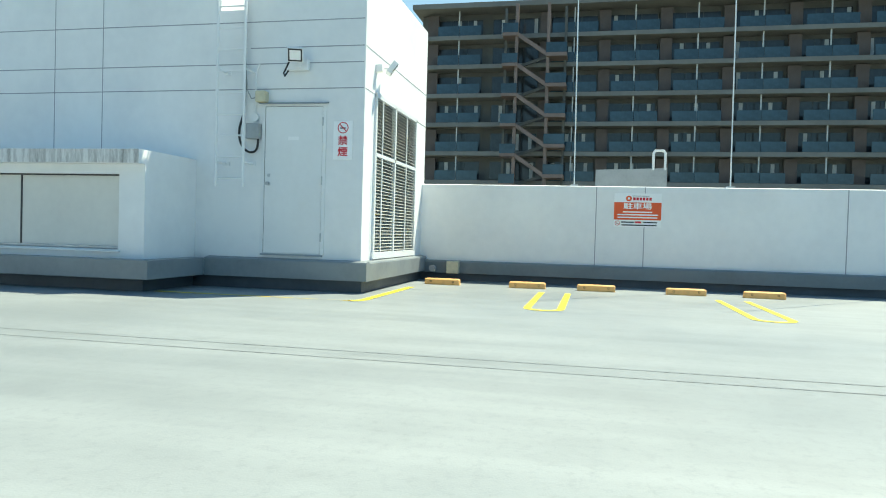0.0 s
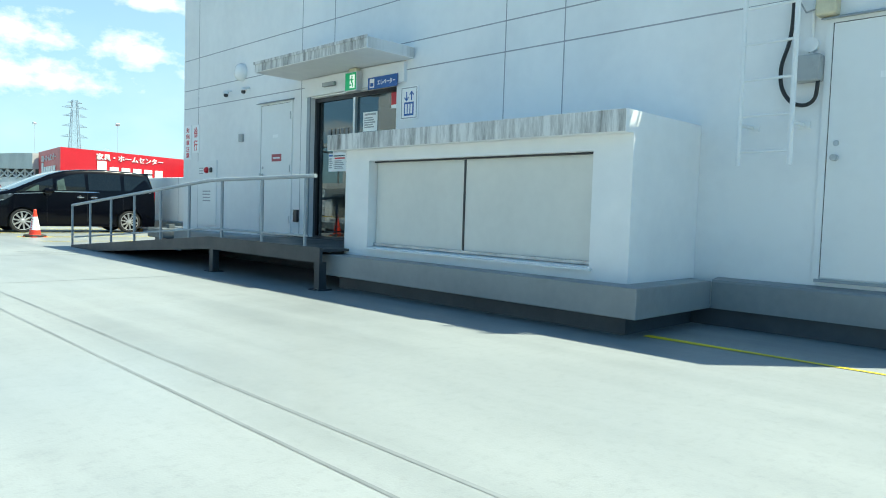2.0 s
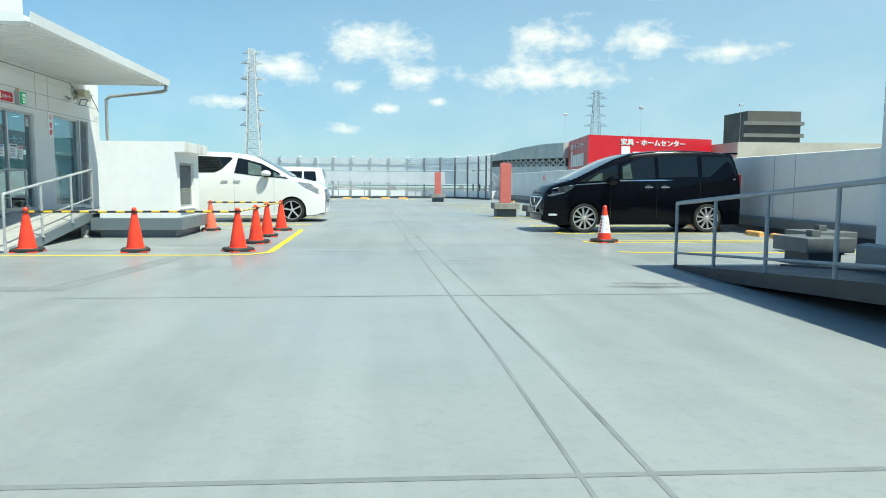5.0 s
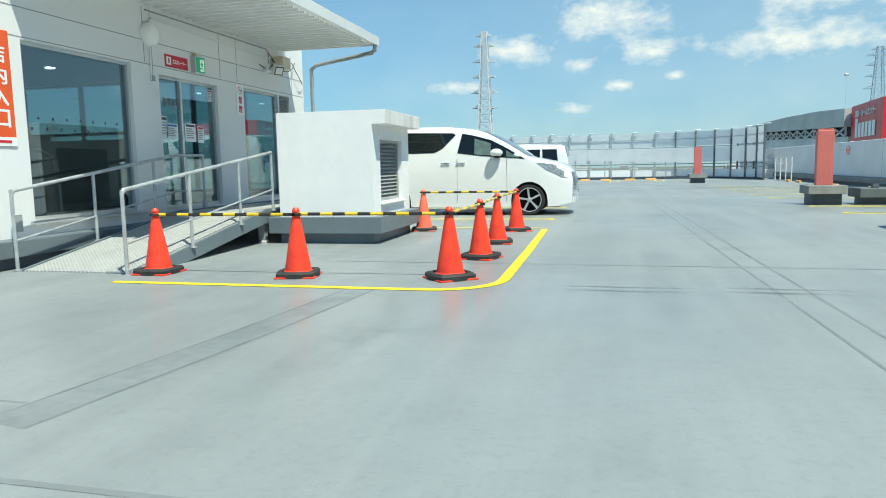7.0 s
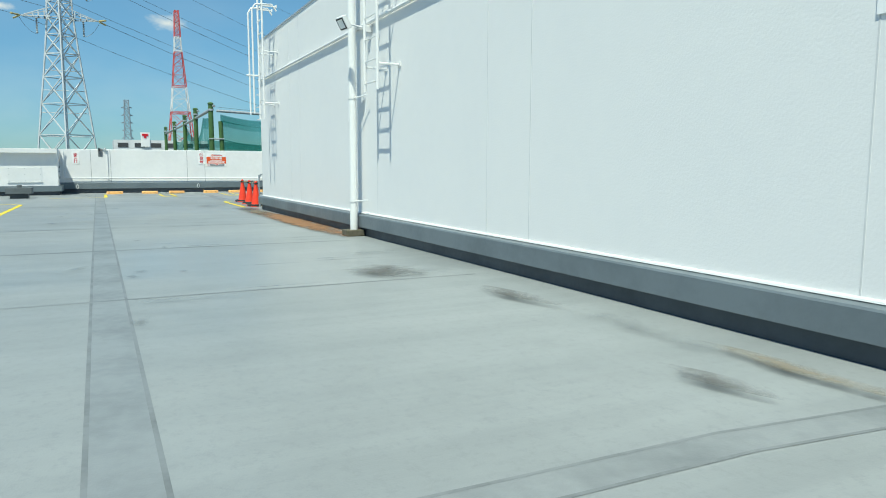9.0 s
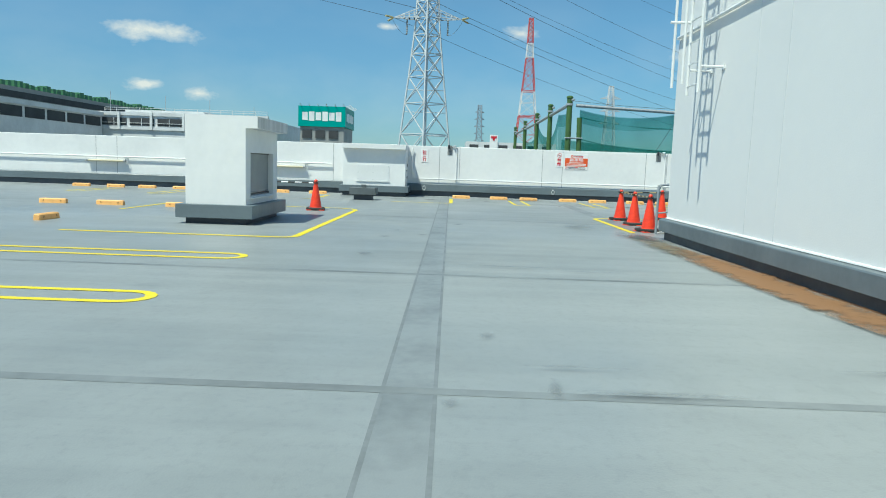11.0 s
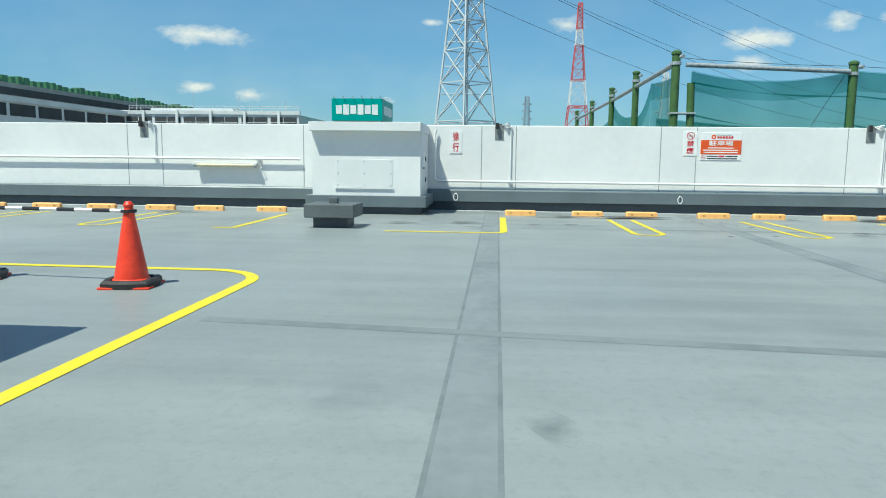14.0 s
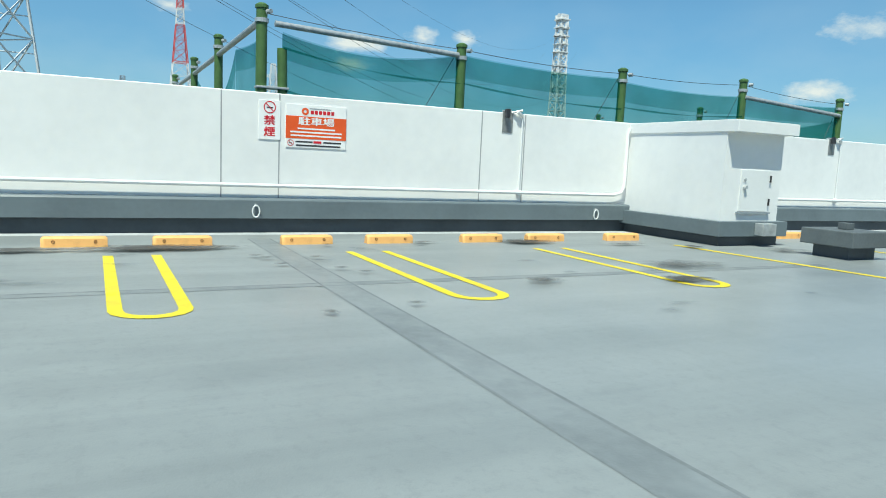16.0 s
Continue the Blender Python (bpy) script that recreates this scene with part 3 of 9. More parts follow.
def holed(axis, t0, t1, a0, a1, z0, z1, holes):
    """One wall slab along an axis ("y": from a0 to a1 in y, t0 to t1 in x; "x": the other way), with square openings (a from, a to, z from, z to)."""
    us = sorted({a0, a1, *(h[0] for h in holes), *(h[1] for h in holes)})
    ws = sorted({z0, z1, *(h[2] for h in holes), *(h[3] for h in holes)})
    full = lambda i, j: 0 <= i < len(us) - 1 and 0 <= j < len(ws) - 1 and not any(h[0] <= us[i] < h[1] and h[2] <= ws[j] < h[3] for h in holes)
    b, made = bmesh.new(), {}

    def v(u, w, t):
        k = (round(u, 5), round(w, 5), round(t, 5))
        if k not in made:
            made[k] = b.verts.new((t, u, w) if axis == "y" else (u, t, w))
        return made[k]
    for i in range(len(us) - 1):
        for j in range(len(ws) - 1):
            if not full(i, j):
                continue
            u0, u1, w0, w1 = us[i], us[i + 1], ws[j], ws[j + 1]
            for t in (t0, t1):
                b.faces.new((v(u0, w0, t), v(u1, w0, t), v(u1, w1, t), v(u0, w1, t)))
            for di, dj, p, q in ((-1, 0, (u0, w0), (u0, w1)), (1, 0, (u1, w0), (u1, w1)), (0, -1, (u0, w0), (u1, w0)), (0, 1, (u0, w1), (u1, w1))):
                if not full(i + di, j + dj):
                    b.faces.new((v(*p, t0), v(*q, t0), v(*q, t1), v(*p, t1)))
    return b


# facing: which way a board looks -> (right, up, out)
FACING = {"-x": ((0, -1, 0), (0, 0, 1), (-1, 0, 0)), "+x": ((0, 1, 0), (0, 0, 1), (1, 0, 0)),
          "-y": ((1, 0, 0), (0, 0, 1), (0, -1, 0)), "+y": ((-1, 0, 0), (0, 0, 1), (0, 1, 0))}


def frame_of(at, facing):
    axes = FACING[facing] if isinstance(facing, str) else facing
    m = Matrix([Vector(a) for a in axes]).transposed().to_4x4()
    m.translation = Vector(at)
    return m


def words(text, size, deep=0.002, spacing=1.0):
    """Lettering as a mesh, centred, in the x-y plane."""
    c = bpy.data.curves.new("lettering", "FONT")
    c.body, c.size, c.extrude = text, size, deep / 2
    c.align_x, c.align_y = "CENTER", "CENTER"
    c.space_character, c.space_line, c.resolution_u = spacing, 0.95, 2
    o = bpy.data.objects.new("lettering", c)
    scene.collection.objects.link(o)
    bpy.context.view_layer.update()
    me = bpy.data.meshes.new_from_object(o.evaluated_get(bpy.context.evaluated_depsgraph_get()))
    b = bmesh.new()
    b.from_mesh(me)
    for k, (dx, dy) in enumerate(((0.04, 0.012), (0.02, 0.034), (0.055, 0.03))):
        again = bmesh.new()
        again.from_mesh(me)
        again.transform(Matrix.Translation((size * dx, size * dy, deep * 0.2 * (k + 1))))
        b = join(b, again)
    bpy.data.objects.remove(o), bpy.data.curves.remove(c), bpy.data.meshes.remove(me)
    return b


def fit_words(text, w, h, deep=0.002):
    """Lettering stretched to a width and a height."""
    b = words(text, 1.0, deep)
    xs, ys = [v.co.x for v in b.verts], [v.co.y for v in b.verts]
    sx, sy = w / (max(xs) - min(xs)), h / (max(ys) - min(ys))
    mx, my = (max(xs) + min(xs)) / 2, (max(ys) + min(ys)) / 2
    for v in b.verts:
        v.co.x, v.co.y = (v.co.x - mx) * sx, (v.co.y - my) * sy
    return b


def rect(x, y, w, h, z0=0.0, z1=0.002):
    return bx(x - w / 2, x + w / 2, y - h / 2, y + h / 2, z0, z1)


def ring(x, y, r, thick, z=0.002, n=24):
    b = bmesh.new()
    vs = [[b.verts.new((x + k * math.cos(2 * math.pi * i / n), y + k * math.sin(2 * math.pi * i / n), z)) for i in range(n)] for k in (r, r - thick)]
    for i in range(n):
        j = (i + 1) % n
        b.faces.new((vs[0][i], vs[0][j], vs[1][j], vs[1][i]))
    return b


def sign(name, at, facing, w, h, label, board=None, category="sign", thick=0.012, group=""):
    """A flat sign board on a wall; returns it and a function that lays prints on it."""
    m = frame_of(at, facing)
    ob = thing(name, (0, 0, 0), label, category, group)
    ob.matrix_basis = m
    WORLD[ob] = m.copy()
    b = bx(-w / 2, w / 2, -h / 2, h / 2, 0.001, thick, 0.002)
    b.transform(m)
    part("board", b, board or SIGNW, ob)

    def put(kind, bm, material, label="", lift=0.0):
        bm.transform(m @ Matrix.Translation((0, 0, thick + 0.001 + lift)))
        return part(kind, bm, material, ob, label)
    return ob, put


def no_smoking(put, x, y, r):
    put("ban_ring", ring(x, y, r, r * 0.16), SIGNR)
    b = rect(0, 0, r * 1.7, r * 0.16)
    b.transform(Matrix.Translation((x, y, 0)) @ Matrix.Rotation(radians(-45), 4, "Z"))
    put("ban_bar", b, SIGNR, lift=0.001)
    put("pictogram", rect(x, y - r * 0.05, r * 1.0, r * 0.2), SIGNK)


def lines_of_print(put, x, y, w, rows, pitch, material, h=None):
    for i in range(rows):
        k = w * (0.72 + 0.28 * ((i * 37) % 11) / 10)
        put("print_line", rect(x - (w - k) / 2, y - i * pitch, k, h or pitch * 0.55), material)

# ---- ground and roof deck ----
solid("ground", bx(-2500, 2500, -2500, 2500, -15.2, -15.0), GRASSY, "grey-green city ground far below the roof deck", "ground", "structure")
solid("floor", bx(-44.05, 4.0, -30, 63, -0.5, 0.0), DECK, "grey coated concrete roof parking deck with scuffs", "roof deck", "structure")
solid("building_body", bx(-44, 3.95, -29.9, 62.9, -15.0, -0.52), MALLWALL, "white clad car-park building under the deck", "building", "structure")

strip_z = 0.0006
for name, pts, w in (
        ("deck_strip", [(-43.3, 13.77), (-24, 13.78), (-8.98, 13.8)], 0.26),
        ("deck_strip", [(-8.86, 13.66), (-8.62, 15.4), (-8.45, 17.12)], 0.27),
        ("deck_strip", [(-42.9, 17.58), (-31.2, 17.5)], 0.26),
        ("deck_strip", [(-39.8, 14.2), (-39.8, 23.6)], 0.13),
        ("deck_edge_line", [(-43.45, -20.0), (-43.45, 40.0)], 0.24),
        ("deck_joint", [(-33.0, 11.95), (-32.5, 17.3)], 0.14),
        ("deck_joint", [(-25.15, 8.0), (-25.05, 17.2)], 0.09),
        ("deck_joint", [(-21.45, 8.0), (-21.35, 17.1)], 0.10),
        ("deck_joint", [(-17.6, 10.0), (-17.6, 17.2)], 0.05),
        ("deck_strip", [(-13.30, 8.0), (-13.25, 16.0), (-13.12, 17.25)], 0.20),
        ("deck_joint", [(-8.6, 13.2), (-1.8, 13.1)], 0.04),
        ("deck_joint", [(-9.4, 9.0), (-2.2, 8.8)], 0.04),
        ("deck_joint", [(-9.4, 18.9), (-2.2, 18.8)], 0.035),
        ("deck_groove", [(-4.52, -6.0), (-4.50, 10.6), (-4.62, 15.0), (-5.0, 33.0), (-5.4, 52.0)], 0.027),
        ("deck_groove", [(-4.80, -6.0), (-4.78, 10.6), (-4.88, 15.0), (-5.22, 33.0), (-5.6, 52.0)], 0.022)):
    strip_z += 0.00005
    # deck_edge_line is a painted strip of brighter, sunlit-looking deck.
    solid(name, ribbon(pts, w, strip_z), STRIP if name == "deck_strip" else EDGE if name == "deck_edge_line" else GROOVE, "pale strip painted as sunlit deck along the curb" if name == "deck_edge_line" else "dark grey sealed strip in the deck coating", "deck joint", "structure")
    if name == "deck_strip":
        for side in (-1, 1):
            dx, dy = pts[-1][0] - pts[0][0], pts[-1][1] - pts[0][1]
            nx, ny = -dy / math.hypot(dx, dy) * side * w / 2, dx / math.hypot(dx, dy) * side * w / 2
            strip_z += 0.00005
            solid("deck_seam", ribbon([(x + nx, y + ny) for x, y in pts], 0.022, strip_z + 0.0004), SEAM, "thin dark seam along the sealed strip", "deck joint", "structure")

STAINS = []


def stain(x, y, rx, ry, material, label, turn=0.0):
    b = bmesh.new()
    m = Matrix.Rotation(radians(turn), 4, "Z")
    vs = [b.verts.new(m @ Vector((rx * math.cos(a), ry * math.sin(a), 0))) for a in [i * math.pi / 14 for i in range(28)]]
    b.faces.new(vs)
    STAINS.append(x)
    z = 0.009 + 0.0003 * len(STAINS)
    b.transform(Matrix.Translation((x, y, z)))
    solid("deck_stain", b, material, label, "stain", "structure", at=(x, y, z))


rnd = random.Random(4)
for k in range(14):
    stain(rnd.uniform(-36, -9.5), 13.77 + rnd.choice((-1, 1)) * rnd.uniform(0.15, 0.9), rnd.uniform(0.10, 0.34), rnd.uniform(0.04, 0.12), SCUFF, "dark worn scuff on the deck coating", rnd.uniform(-30, 30))
for k in range(16):
    stain(rnd.uniform(-42, -38), rnd.uniform(14.2, 23), rnd.uniform(0.05, 0.10), rnd.uniform(0.12, 0.3), SCUFF, "dark worn scuff on the deck coating", rnd.uniform(-40, 40))
stain(-25.3, 17.24, 3.7, 0.30, RUST, "rust-brown water stain along the wall foot", 0.5)
stain(-28.6, 17.16, 1.9, 0.30, MUD, "olive-brown mud stain along the wall foot", -2)
stain(-29.8, 17.2, 1.1, 0.30, DAMP, "dark damp stain on the deck", 20)
for k in range(14):
    stain(rnd.choice((-17.5, -21.6, -25.8, -19.4)) + rnd.uniform(-0.35, 0.35), rnd.uniform(14.3, 16.9), rnd.uniform(0.03, 0.07), rnd.uniform(0.25, 0.8), SCUFF, "thin dark water streak on the deck", rnd.uniform(-6, 6))
stain(-18.1, 16.4, 0.7, 0.36, DAMP, "dark dried puddle stain on the deck", 35)
for x, y, rx, ry, turn in ((-40.44, 13.34, 0.42, 0.24, 80), (-39.57, 13.55, 0.30, 0.05, 80), (-40.2, 12.3, 0.4, 0.2, 85), (-42.0, 14.8, 0.30, 0.12, 88), (-42.0, 15.55, 0.22, 0.10, 90),
                           (-40.13, 14.52, 0.18, 0.10, 80), (-40.29, 15.14, 0.20, 0.10, 100), (-42.06, 16.5, 1.0, 0.22, 90), (-42.26, 19.5, 0.25, 0.12, 100), (-42.3, 20.9, 0.62, 0.26, 86),
                           (-39.48, 19.4, 0.28, 0.09, 60), (-39.3, 20.9, 0.4, 0.14, 60), (-40.1, 21.6, 0.8, 0.3, 70), (-38.72, 17.19, 0.12, 0.05, 30), (-41.8, 22.3, 0.4, 0.15, 85), (-41.8, 7.6, 0.8, 0.3, 85),
                           (-41.9, 10.6, 0.5, 0.2, 90), (-40.9, 24.4, 0.5, 0.2, 60)):
    stain(x, y, rx, ry, DAMP, "dark dried water and oil stain in the parking bays", turn)
for x, y, rx, ry, turn in ((-42.02, 16.35, 0.24, 0.85, 0), (-41.98, 15.2, 0.16, 0.36, 0), (-42.15, 20.95, 0.2, 0.42, 0), (-41.42, 23.16, 0.2, 0.1, 20), (-39.26, 20.85, 0.12, 0.34, -20)):
    stain(x, y, rx, ry, OILY, "dark oily smear round the wheel stops", turn)
for x, y in ((-41.33, 17.24), (-41.18, 17.31), (-40.76, 17.36), (-41.16, 17.8), (-42.1, 18.2), (-40.45, 17.83), (-40.21, 17.98), (-42.1, 19.36), (-38.84, 17.85)):
    stain(x, y, 0.10, 0.07, DAMP, "small dark drip mark on the deck", 70)
stain(-39.5, 19.39, 0.14, 0.24, DAMP, "dark oil swirl in the parking bay", 10)
stain(-13.8, 17.04, 0.75, 0.10, MUD, "brown dried mud mark by the wall", 4)
stain(-14.9, 16.98, 0.9, 0.16, SCUFF, "faint dark water mark by the wall", 3)
stain(-13.8, 16.5, 0.5, 0.10, DAMP, "thin dark water mark on the deck", 15)
stain(-31.4, 16.4, 1.0, 0.4, SCUFF, "faint dark water stain on the deck", 20)
stain(-6.2, 17.3, 0.7, 0.07, DAMP, "thin dark water line on the deck", 2)
stain(-4.9, 17.35, 0.6, 0.06, DAMP, "thin dark water line on the deck", -2)
stain(-4.4, 15.9, 0.5, 0.12, SCUFF, "dark worn scuff on the deck coating", 10)
stain(-16.3, 16.85, 0.75, 0.12, DAMP, "thin dark water mark by the wall", 12)
stain(-2.6, 13.6, 0.7, 0.15, DAMP, "dark water stain at the ramp foot", 0)


# ---- yellow bay lines ----
def u_line(x0, x1, y, gap=0.42, name="bay_line"):
    """A long narrow hairpin between two bays, closed and rounded at x1."""
    s = 1 if x1 > x0 else -1
    r = gap / 2
    pts = [(x0, y - r * s)] + arc(x1 - s * r, y, r, -90 if s > 0 else 90, 90 if s > 0 else 270) + [(x0, y + r * s)]
    solid(name, ribbon(pts, 0.09), YELLOW, "yellow painted hairpin line between parking bays", "bay line", "structure")


def u_line_y(y0, y1, x, gap=0.42):
    s = 1 if y1 > y0 else -1
    r = gap / 2
    pts = [(x + r * s, y0)] + arc(x, y1 - s * r, r, 0 if s > 0 else 180, 180 if s > 0 else 360) + [(x - r * s, y0)]
    solid("bay_line", ribbon(pts, 0.09), YELLOW, "yellow painted hairpin line between parking bays", "bay line", "structure")


def line(pts, w=0.10, label="yellow painted line on the deck"):
    solid("yellow_line", ribbon(pts, w), YELLOW, label, "painted line", "structure")


for y in (16.13, 18.50, 20.92, 7.54, 5.05, 2.6):
    u_line(-41.65, -38.95, y)
line([(-41.75, 13.98), (-39.1, 13.98), (-38.95, 13.93), (-38.9, 13.8), (-38.9, 12.2)], 0.11)
line([(-41.75, 23.13), (-38.4, 23.4)], 0.10)
line([(-41.75, 9.85), (-39.0, 9.85), (-38.95, 9.55)], 0.10)
line([(-41.0, 26.0), (-38.6, 26.0)], 0.10)
for x in (-25.95, -23.45, -20.95, -18.4):
    u_line_y(8.3, 11.62, x)
line([(-32.4, 7.15), (-35.0, 7.2)], 0.10)
line([(-28.1, 8.3), (-28.1, 11.45)] + arc(-28.3, 11.5, 0.2, 0, 90, 5) + [(-34.2, 11.75)] + arc(-34.4, 11.15, 0.6, 90, 170, 6) + [(-35.05, 8.2)], 0.11, "yellow painted line round the vent housing")
line([(-30.75, 17.3), (-33.95, 17.28)] + arc(-34.05, 17.68, 0.4, -90, -180, 6) + [(-34.5, 22.0)], 0.11, "yellow painted line round the west ramp")
line([(-11.1, 17.2), (-8.1, 17.16)] + arc(-7.85, 17.76, 0.6, -90, 0, 7) + [(-7.27, 20.0), (-7.33, 23.0)], 0.11, "yellow painted line round the coned-off corner")
line([(-11.4, 23.34), (-7.30, 23.25)], 0.10)
u_line(-12.4, -7.35, 25.2, 0.34)
u_line(-12.4, -7.35, 28.9, 0.34)
u_line(-12.4, -7.35, 31.6, 0.34)
for x, y in ((-1.6, 19.4), (-1.53, 21.8), (-1.55, 24.4), (-1.69, 26.7), (-1.75, 28.95), (-1.81, 33.0), (-1.88, 35.4), (-1.94, 37.9), (-2.0, 40.4), (-2.05, 43.0)):
    u_line(2.2, x, y, 0.4)
line([(2.3, 17.15), (-1.4, 17.3), (-1.62, 17.5)], 0.10)
line([(-1.1, 2.6), (-1.1, 0.0)] + arc(-0.9, 0.0, 0.2, 180, 270, 5) + [(1.45, -0.2)], 0.11, "yellow painted line round the building corner")
u_line(1.5, -1.1, -2.45, 0.4)
u_line(1.5, -1.1, -5.0, 0.4)
for x in (-8.7, -6.0, -3.4):
    u_line_y(56.0, 52.4, x)

# ---- parapet walls ----


def parapet(name, axis, face, out, a, c, label, joints, top=1.84, z0=0.20, z1=0.46, plain=False):
    """A white parapet along an axis; out is +1 or -1, the side of the deck. Grey curb with a foot painted dark as a
    shadow gap.
    """
    ob = thing(name, (face, a, 0) if axis == "y" else (a, face, 0), label, "parapet wall", "", "structure")
    o = out

    def lay(pts):
        return prism([(face + o * u, z) for u, z in pts], {"y": "y", "x": "x"}[axis], a, c)
    part("wall", lay([(0, 0.0), (0, top - 0.012), (-0.02, top), (-0.26, top), (-0.26, 0.0)]), WHITE, ob)
    part("curb", lay([(0.0, z0), (0.13, z0), (0.13, z1 - 0.02), (0.115, z1), (0.0, z1 + 0.012)]), CURB, ob, "grey coated curb band")
    part("curb_foot", lay([(0.0, 0.0), (0.05, 0.0), (0.03, z0), (0.0, z0)]), CURB_DARK, ob, "coated foot of the curb, painted dark as shade")
    for p in joints:
        b = bx(face + o * 0.0, face + o * 0.003, p - 0.008, p + 0.008, z1 + 0.01, top - 0.01) if axis == "y" else bx(p - 0.008, p + 0.008, face, face + o * 0.003, z1 + 0.01, top - 0.01)
        part("joint", b, JOINT, ob)
    return ob


JW = [5.7 + d * 0.96 for d in (-14.4, -13.6, -9.7, -8.8, -4.9, -4.1, 0, 0.82, 4.13)] + [13.52, 14.25, 17.25, 17.98, 20.99, 21.75, 26.4, 27.2, 31.1, 31.9]
parapet("wall_west", "y", -43.65, 1, -29.8, 62.6, "white painted parapet wall with grey coated curb", JW, top=1.80, z0=0.19, z1=0.44)
parapet("wall_east", "y", 3.42, -1, -29.8, 62.6, "white painted parapet wall with water streaks", [-7.1, -3.86, -3.03, 0.9, 17.0, 20.8, 21.6, 25.6, 26.4, 33, 40], top=1.78, z0=0.14, z1=0.36)
parapet("wall_south", "x", -29.5, 1, -43.65, 3.4, "white painted parapet wall with grey coated curb", [-30, -20, -10])
parapet("wall_north", "x", 62.4, -1, -43.65, -21, "white painted parapet wall with grey coated curb", [-40, -30])


# ---- elevator building ----
A = thing("elevator_building", (0, 0, 0), "white panelled elevator hall with grey coated plinth, shaded west front", "building", "", "structure")
HB, HT, SY = 3.58, 0.2, 0.165
part("west_wall", holed("y", 0, HT, SY, 13.7, 0, 5.4, [(7.10, 9.16, 0.49, 2.68), (SY, 1.97, 4.63, 5.4), (1.97, 2.38, 4.0, 5.4)]), WHITE, A)
part("south_wall", holed("x", SY, SY + HT, HT, HB, 0, 4.63, [(0.49, 2.80, 0.54, 2.86)]), WHITE, A)
part("east_wall", bx(HB - HT, HB, SY + HT, 13.5, 0, 4.62), WHITE, A)
part("north_wall", bx(HT, HB, 13.5, 13.7, 0, 5.4), WHITE, A)
part("step_wall", bx(HT, HB - HT, 2.38, 2.58, 3.9, 5.4), WHITE, A)
part("roof", bx(HT, HB - HT, SY + HT, 13.5, 3.8, 3.95), CURB, A)
part("upper_roof", bx(HT, HB, 2.58, 13.5, 5.2, 5.35), CURB, A)
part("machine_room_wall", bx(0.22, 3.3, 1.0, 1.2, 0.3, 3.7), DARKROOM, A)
for z in (2.86, 3.22, 3.82):
    part("joint", bx(-0.003, 0, SY + 0.02, 13.68, z - 0.007, z + 0.007) if z > 3 else bx(-0.003, 0, SY + 0.02, 7.2, z - 0.007, z + 0.007), JOINT, A)
part("joint", bx(-0.003, 0, 9.35, 13.68, 2.853, 2.867), JOINT, A)
part("joint", bx(-0.003, 0, SY + 0.02, 1.9, 3.44, 3.454), JOINT, A)
part("joint", bx(0.02, HB - 0.02, SY - 0.003, SY, 3.44, 3.454), JOINT, A)
part("joint", bx(0.02, HB - 0.02, SY - 0.003, SY, 2.85, 2.864), JOINT, A)
for y in (4.33, 5.17, 9.43, 13.05):
    part("joint", bx(-0.003, 0, y - 0.006, y + 0.006, 0.45, 5.35), JOINT, A)
part("joint", bx(-0.003, 0, 8.553, 8.567, 3.25, 5.35), JOINT, A)
# plinth round the foot
b = prism([(0.0, 0.17), (-0.13, 0.17), (-0.13, 0.41), (-0.12, 0.43), (0.0, 0.45)], "y", SY - 0.13, 2.5)
prism([(0.0, 0.17), (-0.13, 0.17), (-0.13, 0.41), (-0.12, 0.43), (0.0, 0.45)], "y", 6.85, 13.83, bm=b)
prism([(SY, 0.17), (SY - 0.13, 0.17), (SY - 0.13, 0.41), (SY - 0.12, 0.43), (SY, 0.45)], "x", 0.0, 3.40, bm=b)
part("plinth", b, CURB_PALE, A, "grey coated plinth band")
part("plinth_foot", bx(-0.03, HB, SY - 0.03, 13.72, 0, 0.17), CURB_DARK, A, "coated plinth foot, painted dark as shade")

# louvre grille on the south side
LV = part("louvre_frame", bx(0.46, 0.52, SY - 0.03, SY + 0.03, 0.54, 2.86), WHITE_SMOOTH, A, "white framed louvre grille")
for x0, x1, z0, z1 in ((2.77, 2.84, 0.54, 2.86), (1.46, 1.52, 0.56, 2.84), (0.52, 2.77, 1.965, 2.015), (0.46, 2.84, 2.82, 2.89), (0.42, 2.88, 0.46, 0.56)):
    part("frame_bar", bx(x0, x1, SY - 0.035, SY + 0.028, z0, z1), WHITE_SMOOTH, LV)
for x in (0.80, 2.17):
    part("mullion", bx(x - 0.016, x + 0.016, SY - 0.033, SY - 0.02, 0.56, 2.82), WHITE_SMOOTH, LV)
b = prism([(-0.03, -0.022), (-0.022, -0.024), (0.05, 0.022), (0.042, 0.024)], "x", 0, 1.0)
SLAT = mesh_of("slat", b, mat("pale_green_grey_slat", (0.48, 0.48, 0.445), 0.45, var=0.06, bump=0.02))
for x, w_ in ((0.52, 0.94), (1.52, 1.25)):
    for k in range(45):
        z = 0.60 + k * 0.0495
        if abs(z - 1.99) > 0.045:
            piece("slat", SLAT, LV, Matrix.Translation((x, SY, z)) @ Matrix.Diagonal((w_, 1, 1, 1)))
part("dark_backing", bx(0.49, 2.80, SY + 0.10, SY + 0.12, 0.54, 2.86), GREYBOX, LV)


